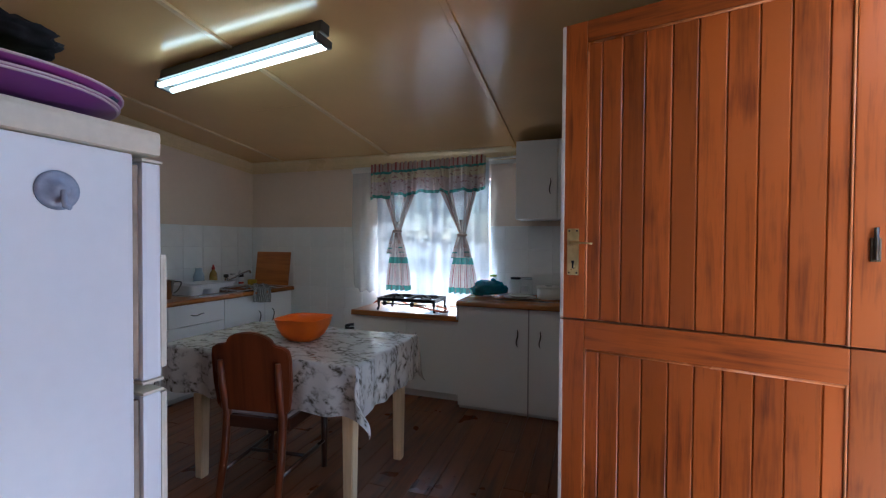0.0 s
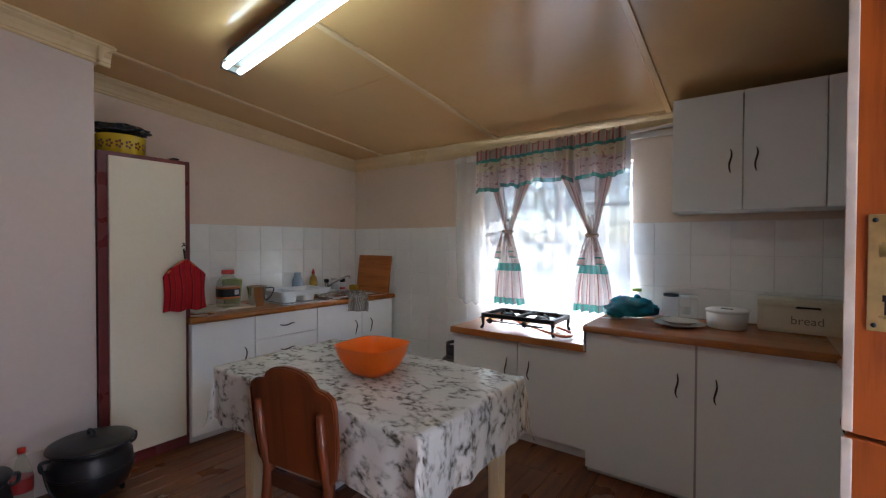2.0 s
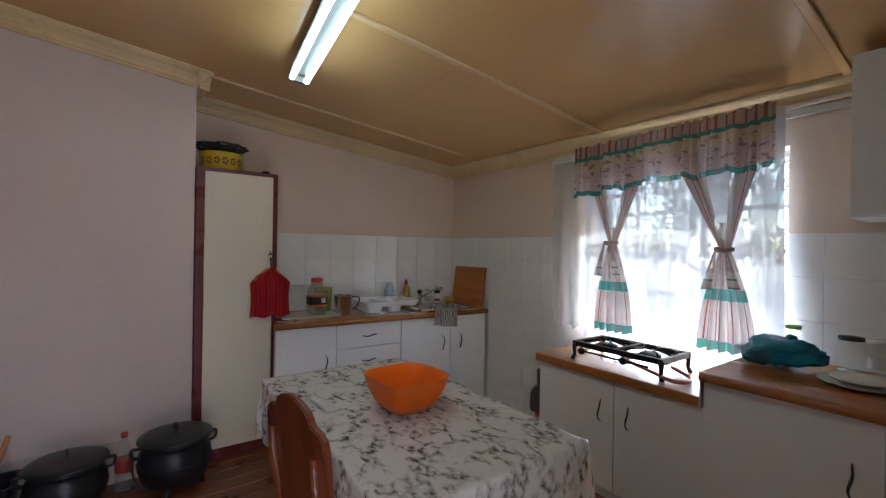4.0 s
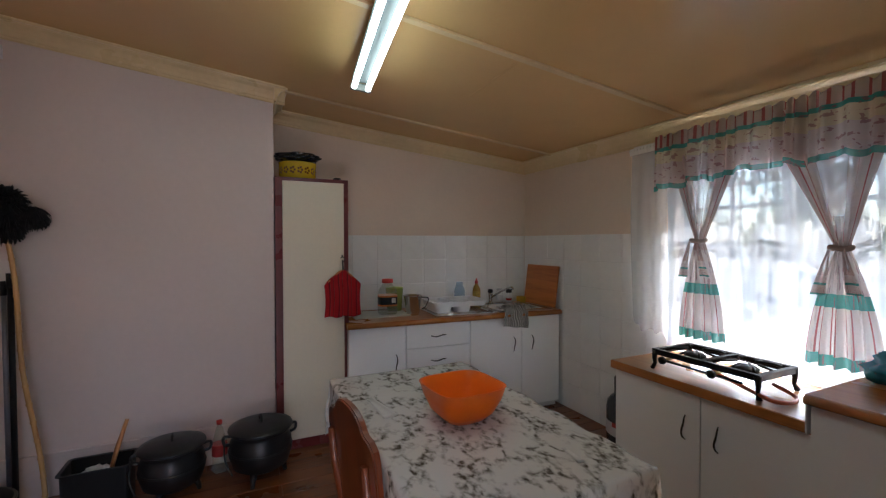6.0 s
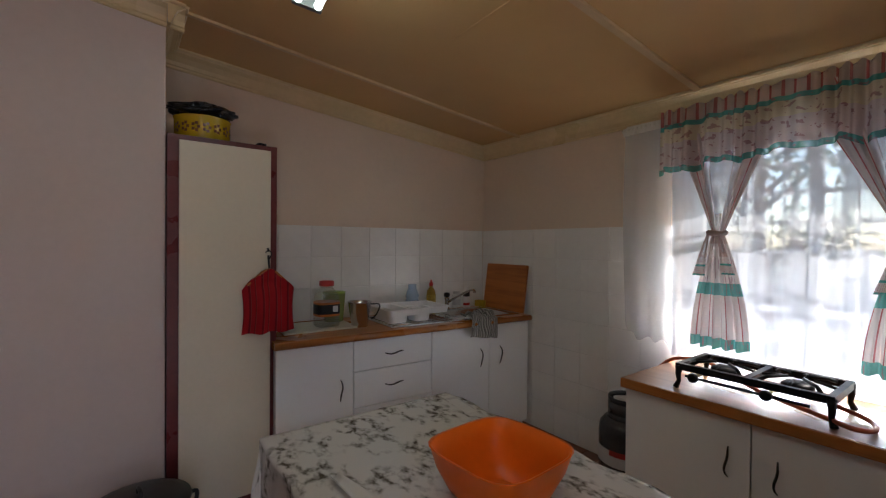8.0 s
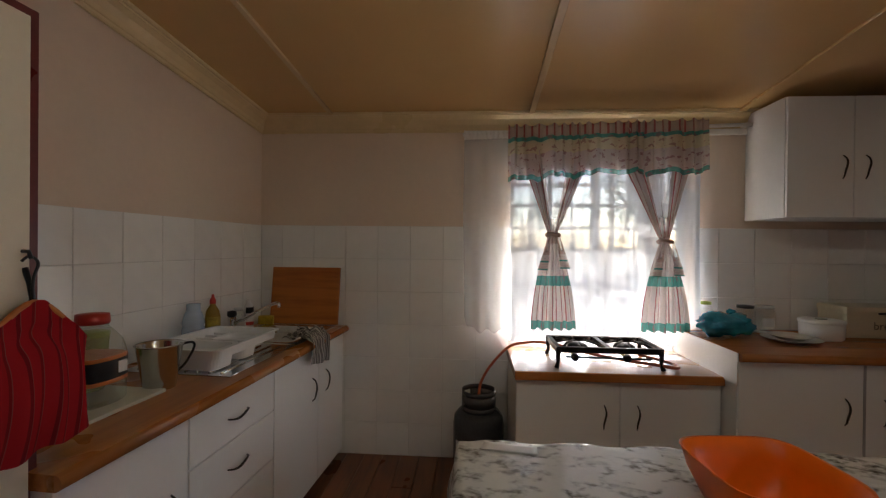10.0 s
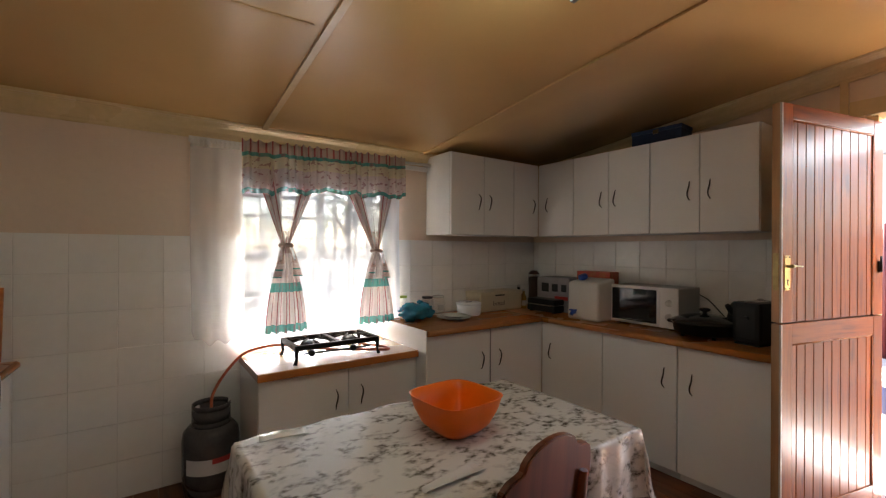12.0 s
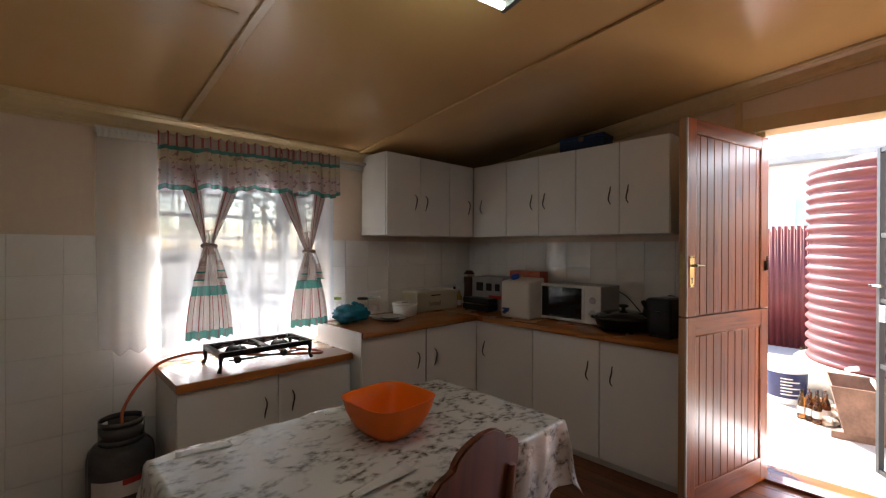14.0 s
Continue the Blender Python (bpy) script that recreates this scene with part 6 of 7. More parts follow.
M_BINC = surf("bread_bin_cream", (0.64, 0.57, 0.42), 0.35, var=0.05)
bn = thing("bread_bin", "cream metal bread bin lettered bread, with a black handle", "bread bin", pose(0.045, 3.825, CT))
part("box", bx(-0.255, 0.225, -0.095, 0.105, 0.0, 0.155, 0.022), M_BINC, bn)
part("lid", bx(-0.258, 0.228, -0.099, 0.108, 0.128, 0.170, 0.016), M_BINC, bn)
part("handle", tube([(-0.095, -0.100, 0.135), (-0.092, -0.113, 0.138), (-0.008, -0.113, 0.138), (-0.005, -0.100, 0.135)], 0.0055, 8), M_BLKP, bn, "short black handle")
_t = bpy.data.curves.new("lettering", "FONT")
_t.body, _t.size, _t.extrude, _t.align_x = "bread", 0.058, 0.0006, "CENTER"
_tm = bpy.data.objects.new("lettering_tmp", _t)
scene.collection.objects.link(_tm)
bpy.context.view_layer.update()
_me = bpy.data.meshes.new_from_object(_tm.evaluated_get(bpy.context.evaluated_depsgraph_get()))
_me.materials.clear()
_me.materials.append(surf("letter_brown", (0.18, 0.14, 0.10), 0.5))
bpy.data.objects.remove(_tm)
lt_ = new("lettering", _me)
lt_.parent = bn
lt_.matrix_basis = pose(-0.052, -0.0962, 0.050, 90, 0, 0)

# dark corner: bottles, grinder, coffee maker box
for x, y, h, r, m, lb_ in ((0.36, 3.86, 0.20, 0.028, M_BLKP, "dark sauce bottle in the corner"), (0.31, 3.75, 0.17, 0.024, M_AMBER, "small brown bottle with a pale label")):
    b_ = thing("bottle", lb_, "bottle", pose(x, y, CT), group="bottles in the corner")
    part("body", lathe([(0.0, 0.0), (r, 0.0), (r + 0.002, 0.005), (r + 0.002, h * 0.55), (r * 0.45, h * 0.78), (r * 0.45, h * 0.94), (0.0, h * 0.95)], 18), m, b_)
    part("cap", lathe([(0.0, h * 0.90), (r * 0.55, h * 0.90), (r * 0.55, h), (0.0, h)], 14), M_LABELW, b_)
    part("label", band(r + 0.0026, h * 0.15, h * 0.42, -170, -20), M_LABELW, b_)
gr = thing("grinder", "tall dark brown wooden pepper grinder", "grinder", pose(0.475, 3.78, CT))
part("body", lathe([(0.0, 0.0), (0.05, 0.0), (0.052, 0.02), (0.046, 0.16), (0.050, 0.24), (0.052, 0.30), (0.030, 0.33), (0.0, 0.332)], 24), M_CHAIRD, gr)
part("collar", lathe([(0.052, 0.275), (0.054, 0.277), (0.054, 0.296), (0.052, 0.298)], 24), M_CHROME, gr)
cbx = thing("appliance_box", "printed cardboard appliance box, grey with dark pictures", "box", pose(0.515, 3.49, CT, 0, 0, 4))
M_BOXG = surf("box_print_grey", (0.34, 0.31, 0.32), 0.55, var=0.12, scale=12)
part("carton", bx(-0.13, 0.12, -0.165, 0.165, 0.0, 0.285, 0.003), M_BOXG, cbx)
for y, z, w, h in ((0.08, 0.20, 0.075, 0.075), (-0.02, 0.20, 0.06, 0.065), (-0.11, 0.20, 0.05, 0.06)):
    part("picture", bx(-0.1318, -0.1305, y - w / 2, y + w / 2, z - h / 2, z + h / 2), M_BLKP, cbx, "dark printed picture")
part("picture", bx(-0.1318, -0.1305, -0.15, -0.02, 0.10, 0.13), M_REDP, cbx)
sm = thing("sandwich_maker", "black electric sandwich maker in front of the box", "appliance", pose(0.315, 3.50, CT, 0, 0, 0))
part("base", bx(-0.065, 0.06, -0.15, 0.15, 0.006, 0.06, 0.014), M_BLKP, sm)
part("lid", bx(-0.065, 0.06, -0.15, 0.15, 0.064, 0.112, 0.018), M_BLKP, sm)
part("trim", bx(-0.067, -0.064, -0.12, 0.12, 0.058, 0.066), M_CHROME, sm)
for s in (-1, 1):
    part("foot", bx(-0.05, 0.045, s * 0.12 - 0.012, s * 0.12 + 0.012, 0.0, 0.006), M_BLKP, sm)

rb = thing("carton", "red and yellow printed cereal carton", "box", pose(0.50, 3.12, CT))
part("carton", bx(-0.06, 0.06, -0.145, 0.155, 0.0, 0.352, 0.002), surf("carton_red_print", (0.50, 0.03, 0.02), 0.45, var=0.3, scale=22, col2=(0.46, 0.16, 0.04)), rb)
part("panel", bx(-0.0615, -0.0605, -0.10, 0.10, 0.02, 0.22), M_PAPER, rb)

wc = thing("water_container", "white plastic water container with blue cap and tap", "water container", pose(0.290, 3.015, CT))
M_MILK = surf("milky_plastic", (0.74, 0.71, 0.66), 0.42, var=0.05)


def canister():
    bm = bx(-0.105, 0.105, -0.120, 0.155, 0.0, 0.312)
    for v in bm.verts:
        if v.co.z > 0.3:
            v.co.y *= 0.97
            if v.co.x < 0:
                v.co.z -= 0.03
    bmesh.ops.bevel(bm, geom=bm.edges[:], offset=0.022, segments=3, profile=0.6, affect="EDGES")
    for f in bm.faces:
        f.smooth = True
    return bm


part("body", canister(), M_MILK, wc)
M_BLUEP = surf("blue_plastic", (0.015, 0.07, 0.38), 0.35, var=0.1)
part("cap", lathe([(0.0, 0.0), (0.034, 0.0), (0.036, 0.004), (0.034, 0.026), (0.0, 0.028)], 20), M_BLUEP, wc, "blue screw cap").matrix_basis = pose(-0.045, 0.055, 0.308, 0, -24, 0)
tp = part("tap", tube([(-0.104, 0.085, 0.055), (-0.135, 0.085, 0.055), (-0.150, 0.085, 0.040)], 0.014, 10), M_BLUEP, wc, "blue dispensing tap")
part("tap_lever", bx(-0.142, -0.112, 0.060, 0.110, 0.066, 0.078, 0.004), M_BLUEP, tp)

mw = thing("microwave", "white microwave oven with a dark glass door", "microwave", pose(0.475, 2.655, CT, 0, 0, 0))
part("case", bx(-0.125, 0.165, -0.240, 0.235, 0.012, 0.272, 0.006), surf("microwave_grey_case", (0.42, 0.41, 0.40), 0.4, var=0.06), mw)
part("front_panel", bx(-0.140, -0.126, -0.242, 0.237, 0.008, 0.276, 0.005), M_PLASTW, mw)
dw = part("door", bx(-0.148, -0.1405, -0.125, 0.232, 0.014, 0.270, 0.004), M_PLASTW, mw)
M_DKGLASS = surf("dark_oven_glass", (0.008, 0.008, 0.009), 0.06, var=0.1, bump=0.0, rvar=0.02)
part("window", bx(-0.1505, -0.1485, -0.105, 0.222, 0.030, 0.255, 0.001), M_DKGLASS, dw, "dark tinted glass")
for z in (0.085, 0.175):
    part("knob", lathe([(0.0, 0.0), (0.022, 0.0), (0.024, 0.003), (0.020, 0.018), (0.0, 0.019)], 20), M_LABELW, mw).matrix_basis = pose(-0.1405, -0.185, z, 0, -90, 0)
for y in (-0.2, 0.2):
    part("foot", bx(-0.11, 0.14, y - 0.015, y + 0.015, 0.0, 0.012), M_BLKP, mw)
cd_ = thing("power_cord", "black power cord between microwave and pan", "cord")
part("cord", tube(curve_pts([(0.648, 2.42, 1.06), (0.640, 2.36, 1.03), (0.60, 2.28, 0.97), (0.52, 2.20, 0.93), (0.45, 2.12, 0.90)], 6), 0.004, 6), M_BLKP, cd_)

fp = thing("electric_frying_pan", "black electric frying pan with a glass-topped lid", "frying pan", pose(0.315, 2.245, CT))
part("pan", lathe([(0.0, 0.02), (0.145, 0.02), (0.165, 0.028), (0.178, 0.085), (0.182, 0.088), (0.0, 0.088)], 40), M_BLACK, fp)
part("lid", lathe([(0.184, 0.088), (0.184, 0.094), (0.17, 0.104), (0.11, 0.126), (0.05, 0.136), (0.0, 0.137)], 40), surf("smoked_glass_lid", (0.03, 0.03, 0.03), 0.1, var=0.1), fp)
part("knob", lathe([(0.0, 0.136), (0.014, 0.136), (0.012, 0.150), (0.030, 0.158), (0.032, 0.168), (0.020, 0.174), (0.0, 0.175)], 20), M_BLKP, fp)
for y in (-1, 1):
    part("side_handle", tube(curve_pts([(-0.035, y * 0.17, 0.07), (-0.03, y * 0.205, 0.074), (0.03, y * 0.205, 0.074), (0.035, y * 0.17, 0.07)], 4), 0.009, 8), M_BLKP, fp)
for a in (45, 135, 225, 315):
    part("leg", tube([(0.12 * math.cos(radians(a)), 0.12 * math.sin(radians(a)), 0.022), (0.125 * math.cos(radians(a)), 0.125 * math.sin(radians(a)), 0.0)], 0.011, 8), M_BLKP, fp)
kt = thing("kettle", "black electric kettle beside the frying pan", "kettle", pose(0.545, 2.115, CT) @ Matrix.Diagonal((1.15, 1.15, 1.15, 1)))
part("body", lathe([(0.0, 0.0), (0.082, 0.0), (0.084, 0.02), (0.078, 0.10), (0.064, 0.165), (0.05, 0.18), (0.0, 0.185)], 30), M_BLKP, kt)
part("handle", tube(curve_pts([(0.05, -0.02, 0.175), (0.10, -0.05, 0.185), (0.125, -0.06, 0.13), (0.10, -0.05, 0.05), (0.075, -0.03, 0.04)], 5), 0.011, 8), M_BLKP, kt)
part("spout", tube([(-0.055, 0.03, 0.12), (-0.09, 0.05, 0.165)], [0.02, 0.012], 10), M_BLKP, kt)
ts = thing("toaster", "black two-slice toaster at the end of the worktop", "toaster", pose(0.325, 1.985, CT, 0, 0, -12) @ Matrix.Diagonal((1, 1, 1.2, 1)))
part("body", bx(-0.09, 0.15, -0.075, 0.075, 0.008, 0.20, 0.025), M_BLKP, ts)
part("slot", bx(-0.06, 0.12, -0.035, -0.012, 0.1985, 0.2015), M_CHROME, ts)
part("slot", bx(-0.06, 0.12, 0.012, 0.035, 0.1985, 0.2015), M_CHROME, ts)
part("lever", bx(-0.104, -0.0905, -0.02, 0.02, 0.12, 0.135, 0.003), M_BLKP, ts)
part("base", bx(-0.08, 0.14, -0.065, 0.065, 0.0, 0.008), M_BLKP, ts)
blx = thing("storage_box", "blue box with a dark clasp on the wall cabinets", "box", pose(0.50, 2.61, WT + 0.0005, 0, 0, 3))
part("box", bx(-0.085, 0.085, -0.165, 0.175, 0.0, 0.085, 0.006), surf("blue_case", (0.012, 0.035, 0.10), 0.4, var=0.2, scale=12), blx)
part("lid", bx(-0.088, 0.088, -0.168, 0.178, 0.086, 0.112, 0.006), surf("blue_case_lid", (0.015, 0.05, 0.14), 0.4, var=0.2, scale=12), blx)
part("clasp", bx(-0.095, -0.0885, -0.02, 0.02, 0.07, 0.10, 0.002), M_CHROME, blx)

# ---- along the west wall ----
M_POTIRON = surf("pot_iron_black", (0.014, 0.014, 0.016), 0.38, var=0.2, scale=10, fine=120, bump=0.3)


def iron_pot(x, y, s, label, rz=0, tilt=0):
    p = thing("iron_pot", label, "pot", pose(x, y, 0.0, 0, 0, rz) @ Matrix.Diagonal((s, s, s, 1)), group="iron pots by the wall")
    part("body", lathe([(0.0, 0.045), (0.09, 0.05), (0.145, 0.085), (0.165, 0.15), (0.160, 0.215), (0.145, 0.245), (0.150, 0.262), (0.163, 0.275), (0.158, 0.278), (0.14, 0.26), (0.0, 0.255)], 40), M_POTIRON, p)
    part("belly_rib", lathe([(0.1645, 0.168), (0.1675, 0.172), (0.1645, 0.178)], 40), M_POTIRON, p)
    ld = part("lid", lathe([(0.165, 0.279), (0.169, 0.283), (0.166, 0.291), (0.13, 0.303), (0.05, 0.315), (0.0, 0.317)], 40), M_POTIRON, p)
    part("lid_handle", tube(curve_pts([(-0.028, 0, 0.312), (-0.024, 0, 0.338), (0.024, 0, 0.338), (0.028, 0, 0.312)], 4), 0.007, 8), M_POTIRON, ld)
    for a in (90, 210, 330):
        c, q = math.cos(radians(a)), math.sin(radians(a))
        part("leg", tube([(0.10 * c, 0.10 * q, 0.075), (0.125 * c, 0.125 * q, 0.03), (0.130 * c, 0.130 * q, 0.0)], [0.022, 0.014, 0.012], 8), M_POTIRON, p)
    for q in (-1, 1):
        part("ear", tube(curve_pts([(0.0, q * 0.15, 0.26), (0.0, q * 0.188, 0.262), (0.0, q * 0.186, 0.225), (0.0, q * 0.158, 0.215)], 4), 0.008, 8), M_POTIRON, p)
    part("bail", tube(curve_pts([(0.0, -0.186, 0.25), (0.08, -0.19, 0.17), (0.12, -0.16, 0.10)], 5), 0.0045, 6), M_POTIRON, p, "thin wire bail hanging down")
    return p


iron_pot(-2.905, 1.600, 1.05, "black three-legged cast iron pot with its lid", 8)
iron_pot(-2.905, 1.155, 0.97, "smaller black cast iron pot with its lid", 4)
cbt = thing("soda_bottle", "empty clear plastic bottle with red cap and label", "bottle", pose(-3.075, 1.375, 0.0))
part("body", lathe([(0.0, 0.0), (0.036, 0.0), (0.042, 0.012), (0.040, 0.09), (0.042, 0.13), (0.040, 0.18), (0.018, 0.262), (0.013, 0.275), (0.013, 0.29), (0.0, 0.291)], 24), M_CLEAR, cbt)
part("label", lathe([(0.0425, 0.10), (0.0430, 0.102), (0.0430, 0.165), (0.0425, 0.167)], 24), M_LABELR, cbt)
part("cap", lathe([(0.0, 0.283), (0.016, 0.283), (0.016, 0.306), (0.0, 0.307)], 16), M_REDP, cbt)
M_BAMB = wood("bamboo_cane", (0.30, 0.15, 0.05), (0.55, 0.32, 0.12), 0.4, "z", 1.0, knots=0.3)
br_ = thing("duster", "feather duster with a jointed bamboo handle leaning on the wall", "duster")
_a, _b = Vector((-2.97, 0.600, 0.0)), Vector((-3.085, 0.425, 1.40))
_n = 15
_pts, _rs = [], []
for i in range(_n + 1):
    for off, rr in ((0.001, 0.0118), (0.007, 0.0150), (0.013, 0.0118)):
        t = i / _n * 0.985 + off
        _pts.append(_a.lerp(_b, t) + Vector((0, 0.010 * math.sin(t * 9), 0)))
        _rs.append(rr)
part("handle", tube(_pts, _rs, 8), M_BAMB, br_, "jointed bamboo cane")


def feathers(cx, cy, cz, rx, ry, rz, count, seed):
    """Many thin bent feathers in one clump."""
    rnd = random.Random(seed)
    bm = bmesh.new()
    for _ in range(count):
        th, ph_ = rnd.uniform(0, 6.283), math.acos(rnd.uniform(-1, 1))
        d = Vector((rx * math.sin(ph_) * math.cos(th), ry * math.sin(ph_) * math.sin(th), rz * math.cos(ph_)))
        ln = rnd.uniform(0.75, 1.15)
        side = d.cross(Vector((rnd.uniform(-1, 1), rnd.uniform(-1, 1), rnd.uniform(-1, 1)))).normalized() * rnd.uniform(0.003, 0.009)
        c = Vector((cx, cy, cz))
        p0, p1, p2 = c + d * 0.25, c + d * 0.7 * ln + Vector((0, 0, 0.01)), c + d * ln + Vector((0, 0, -0.02))
        vs = [bm.verts.new(p) for p in (p0 - side * 0.4, p0 + side * 0.4, p1 + side, p2 + side * 0.3, p2 - side * 0.3, p1 - side)]
        bm.faces.new((vs[0], vs[1], vs[2], vs[5]))
        bm.faces.new((vs[5], vs[2], vs[3], vs[4]))
    return bm


M_FEATH = surf("black_feathers", (0.010, 0.009, 0.010), 0.8, var=0.3, scale=30)
part("plume", feathers(-3.07, 0.43, 1.54, 0.055, 0.10, 0.14, 2600, 21), M_FEATH, br_, "black ostrich feathers")
part("plume", feathers(-3.07, 0.53, 1.515, 0.045, 0.075, 0.055, 1300, 22), M_FEATH, br_, "black ostrich feathers")
M_ALU = surf("mop_pole_grey", (0.30, 0.31, 0.34), 0.35, metal=0.7, var=0.15)
for i, (y0, y1, r, m, top, lb_) in enumerate(((0.445, 0.405, 0.011, M_ALU, 1.18, "grey metal mop pole leaning on the wall"), (0.475, 0.435, 0.013, M_BLKP, 1.22, "black broom stick leaning on the wall"))):
    po = thing("broom_stick", lb_, "broom", group="poles by the wall")
    part("pole", tube([(-3.02 + 0.02 * i, y0, 0.03), (-3.10 + 0.01 * i, y1, top)], r, 10), m, po)
    part("grip", tube([(-3.02 + 0.02 * i + (-0.08 - 0.01 * i) * 0.94, y0 + (y1 - y0) * 0.94, 0.03 + (top - 0.03) * 0.94), (-3.10 + 0.01 * i, y1, top + 0.005)], r + 0.003, 10), M_BLKP, po)
    part("head", bx(-3.06, -2.98, y0 - 0.12, y0 + 0.05, 0.0, 0.045, 0.012), M_BLKP, po)
ck = thing("bucket", "low black bucket with a lid beside the poles", "bucket", pose(-2.83, 0.36, 0.0))
part("tub", lathe([(0.0, 0.0), (0.13, 0.0), (0.14, 0.01), (0.165, 0.17), (0.172, 0.172), (0.172, 0.180), (0.15, 0.186), (0.0, 0.19)], 36), M_BLKP, ck)
part("rim", lathe([(0.168, 0.172), (0.176, 0.175), (0.168, 0.183)], 36), surf("bucket_rim_grey", (0.16, 0.14, 0.12), 0.5), ck)
cbxx = thing("crate", "black plastic crate with white scraps and a wooden handle", "crate", pose(-2.945, 0.825, 0.0, 0, 0, 0))
part("box", tray(0.20, 0.30, 0.235, 0.006, 0.012, 0.02), M_BLKP, cbxx)
sc_ = thing("paper_waste", "crumpled white paper lying in the crate", "waste", pose(-2.945, 0.81, 0.012))
part("paper", crumple(0.07, 0.10, 0.205, 5.5), M_PAPER, sc_)
hb = thing("hand_brush", "hand brush with a reddish wooden handle in the crate", "brush", pose(-2.93, 0.885, 0.02))
part("handle", tube([(0.0, -0.01, 0.16), (0.0, 0.02, 0.28), (-0.01, 0.062, 0.42)], [0.010, 0.012, 0.009], 8), wood("brush_handle", (0.26, 0.09, 0.03), (0.46, 0.20, 0.07), 0.5, "z"), hb)
part("bristles", bx(-0.03, 0.03, -0.06, 0.04, 0.0, 0.16, 0.01), M_BLKP, hb)
swt = thing("wall_socket", "small white conduit box high on the wall", "electrical box", pose(XJ + 0.001, 0.36, 2.37))
part("box", bx(0.0, 0.035, -0.05, 0.03, -0.035, 0.035, 0.005), M_PLASTW, swt)
part("plate", bx(0.0355, 0.040, -0.045, 0.025, -0.03, 0.03, 0.002), M_PLASTW, swt)

# ---- fittings of the stable door ----
def plate_lock(parent, side):
    """Lock plate with knob or lever; side -1 or +1 of the leaf."""
    y = side * 0.021
    xx = LEN - 0.040
    p = part("lock_plate", bx(xx - 0.020, xx + 0.020, min(y, y + side * 0.003), max(y, y + side * 0.003), 1.185, 1.345, 0.001), M_BRASS, parent, "worn brass lock plate")
    part("keyhole", boxes((xx - 0.003, xx + 0.003, min(y + side * 0.0031, y + side * 0.004), max(y + side * 0.0031, y + side * 0.004), 1.208, 1.230), (xx - 0.005, xx + 0.005, min(y + side * 0.0031, y + side * 0.004), max(y + side * 0.0031, y + side * 0.004), 1.226, 1.235)), M_BLKP, p)
    part("spindle", tube([(xx, y, 1.295), (xx, y + side * 0.022, 1.295)], 0.007, 10), M_BRASS, p)
    part("lever", tube(curve_pts([(xx + 0.006, y + side * 0.024, 1.296), (xx - 0.03, y + side * 0.028, 1.296), (xx - 0.070, y + side * 0.026, 1.294)], 4), [0.009, 0.008, 0.006, 0.004, 0.0035, 0.003, 0.003, 0.003, 0.003], 8), M_BRASS, p, "thin brass lever")
    for dx in (-0.013, 0.013):
        for z in (1.193, 1.337):
            part("screw", lathe([(0.0, 0.0), (0.0035, 0.0), (0.003, 0.0015), (0.0, 0.002)], 8), M_BLKP, p).matrix_basis = pose(xx + dx, y + side * 0.003, z, -90 * side, 0, 0)


plate_lock(up, 1)
part("lock_forend", bx(LEN + 0.0025, LEN + 0.0045, -0.011, 0.011, 1.185, 1.355), M_BRASS, up, "brass lock edge plate")
part("bolt_keep", bx(0.030, 0.050, 0.0215, 0.030, 1.255, 1.315, 0.003), M_HANDLE, up, "dark iron bolt plate")
part("bolt", tube([(0.040, 0.032, 1.34), (0.040, 0.034, 1.26)], 0.005, 8), M_HANDLE, up)
for z in (1.19, 1.93):
    part("hinge", tube([(-0.004, -0.022, z - 0.045), (-0.004, -0.022, z + 0.045)], 0.006, 8), M_HANDLE, up)
for z in (0.16, 0.88):
    part("hinge", tube([(-0.004, -0.022, z - 0.045), (-0.004, -0.022, z + 0.045)], 0.006, 8), M_HANDLE, lowr)


# ---- the yard ----
GZ = -0.10
solo("ground", bx(-400, 400, -400, 400, -0.5, GZ), M_GROUND, "sunlit pale concrete yard", "ground")
solo("step", bx(XE + 0.221, XE + 0.62, DY0 - 0.2, DY1 + 0.2, GZ - 0.05, -0.03, 0.01), M_GROUND, "worn concrete step outside the door", "step")

tank = thing("water_tank", "dark red corrugated rainwater tank on a low base", "water tank", pose(3.55, 0.93, 0.0))


def ribbed(r, z0, z1, ribs, seg=56):
    prof = [(0.0, z0), (r * 0.96, z0)]
    n = ribs * 6
    for i in range(n + 1):
        t = i / n
        prof.append((r + 0.018 * math.sin(t * ribs * 2 * math.pi), z0 + (z1 - z0) * t))
    prof += [(r * 0.96, z1 + 0.04), (r * 0.6, z1 + 0.12), (0.0, z1 + 0.16)]
    return lathe(prof, seg)


part("shell", ribbed(0.72, 0.26, 2.18, 19), M_RED, tank)
part("base", lathe([(0.0, GZ - 0.02), (0.85, GZ - 0.02), (0.83, 0.24), (0.80, 0.258), (0.0, 0.258)], 36), M_GROUND, tank, "rough concrete base")
part("outlet", tube([(2.78 - 3.55, 0.30, 0.33), (2.66 - 3.55, 0.36, 0.33)], 0.022, 10), M_WHITE, tank, "white outlet pipe")

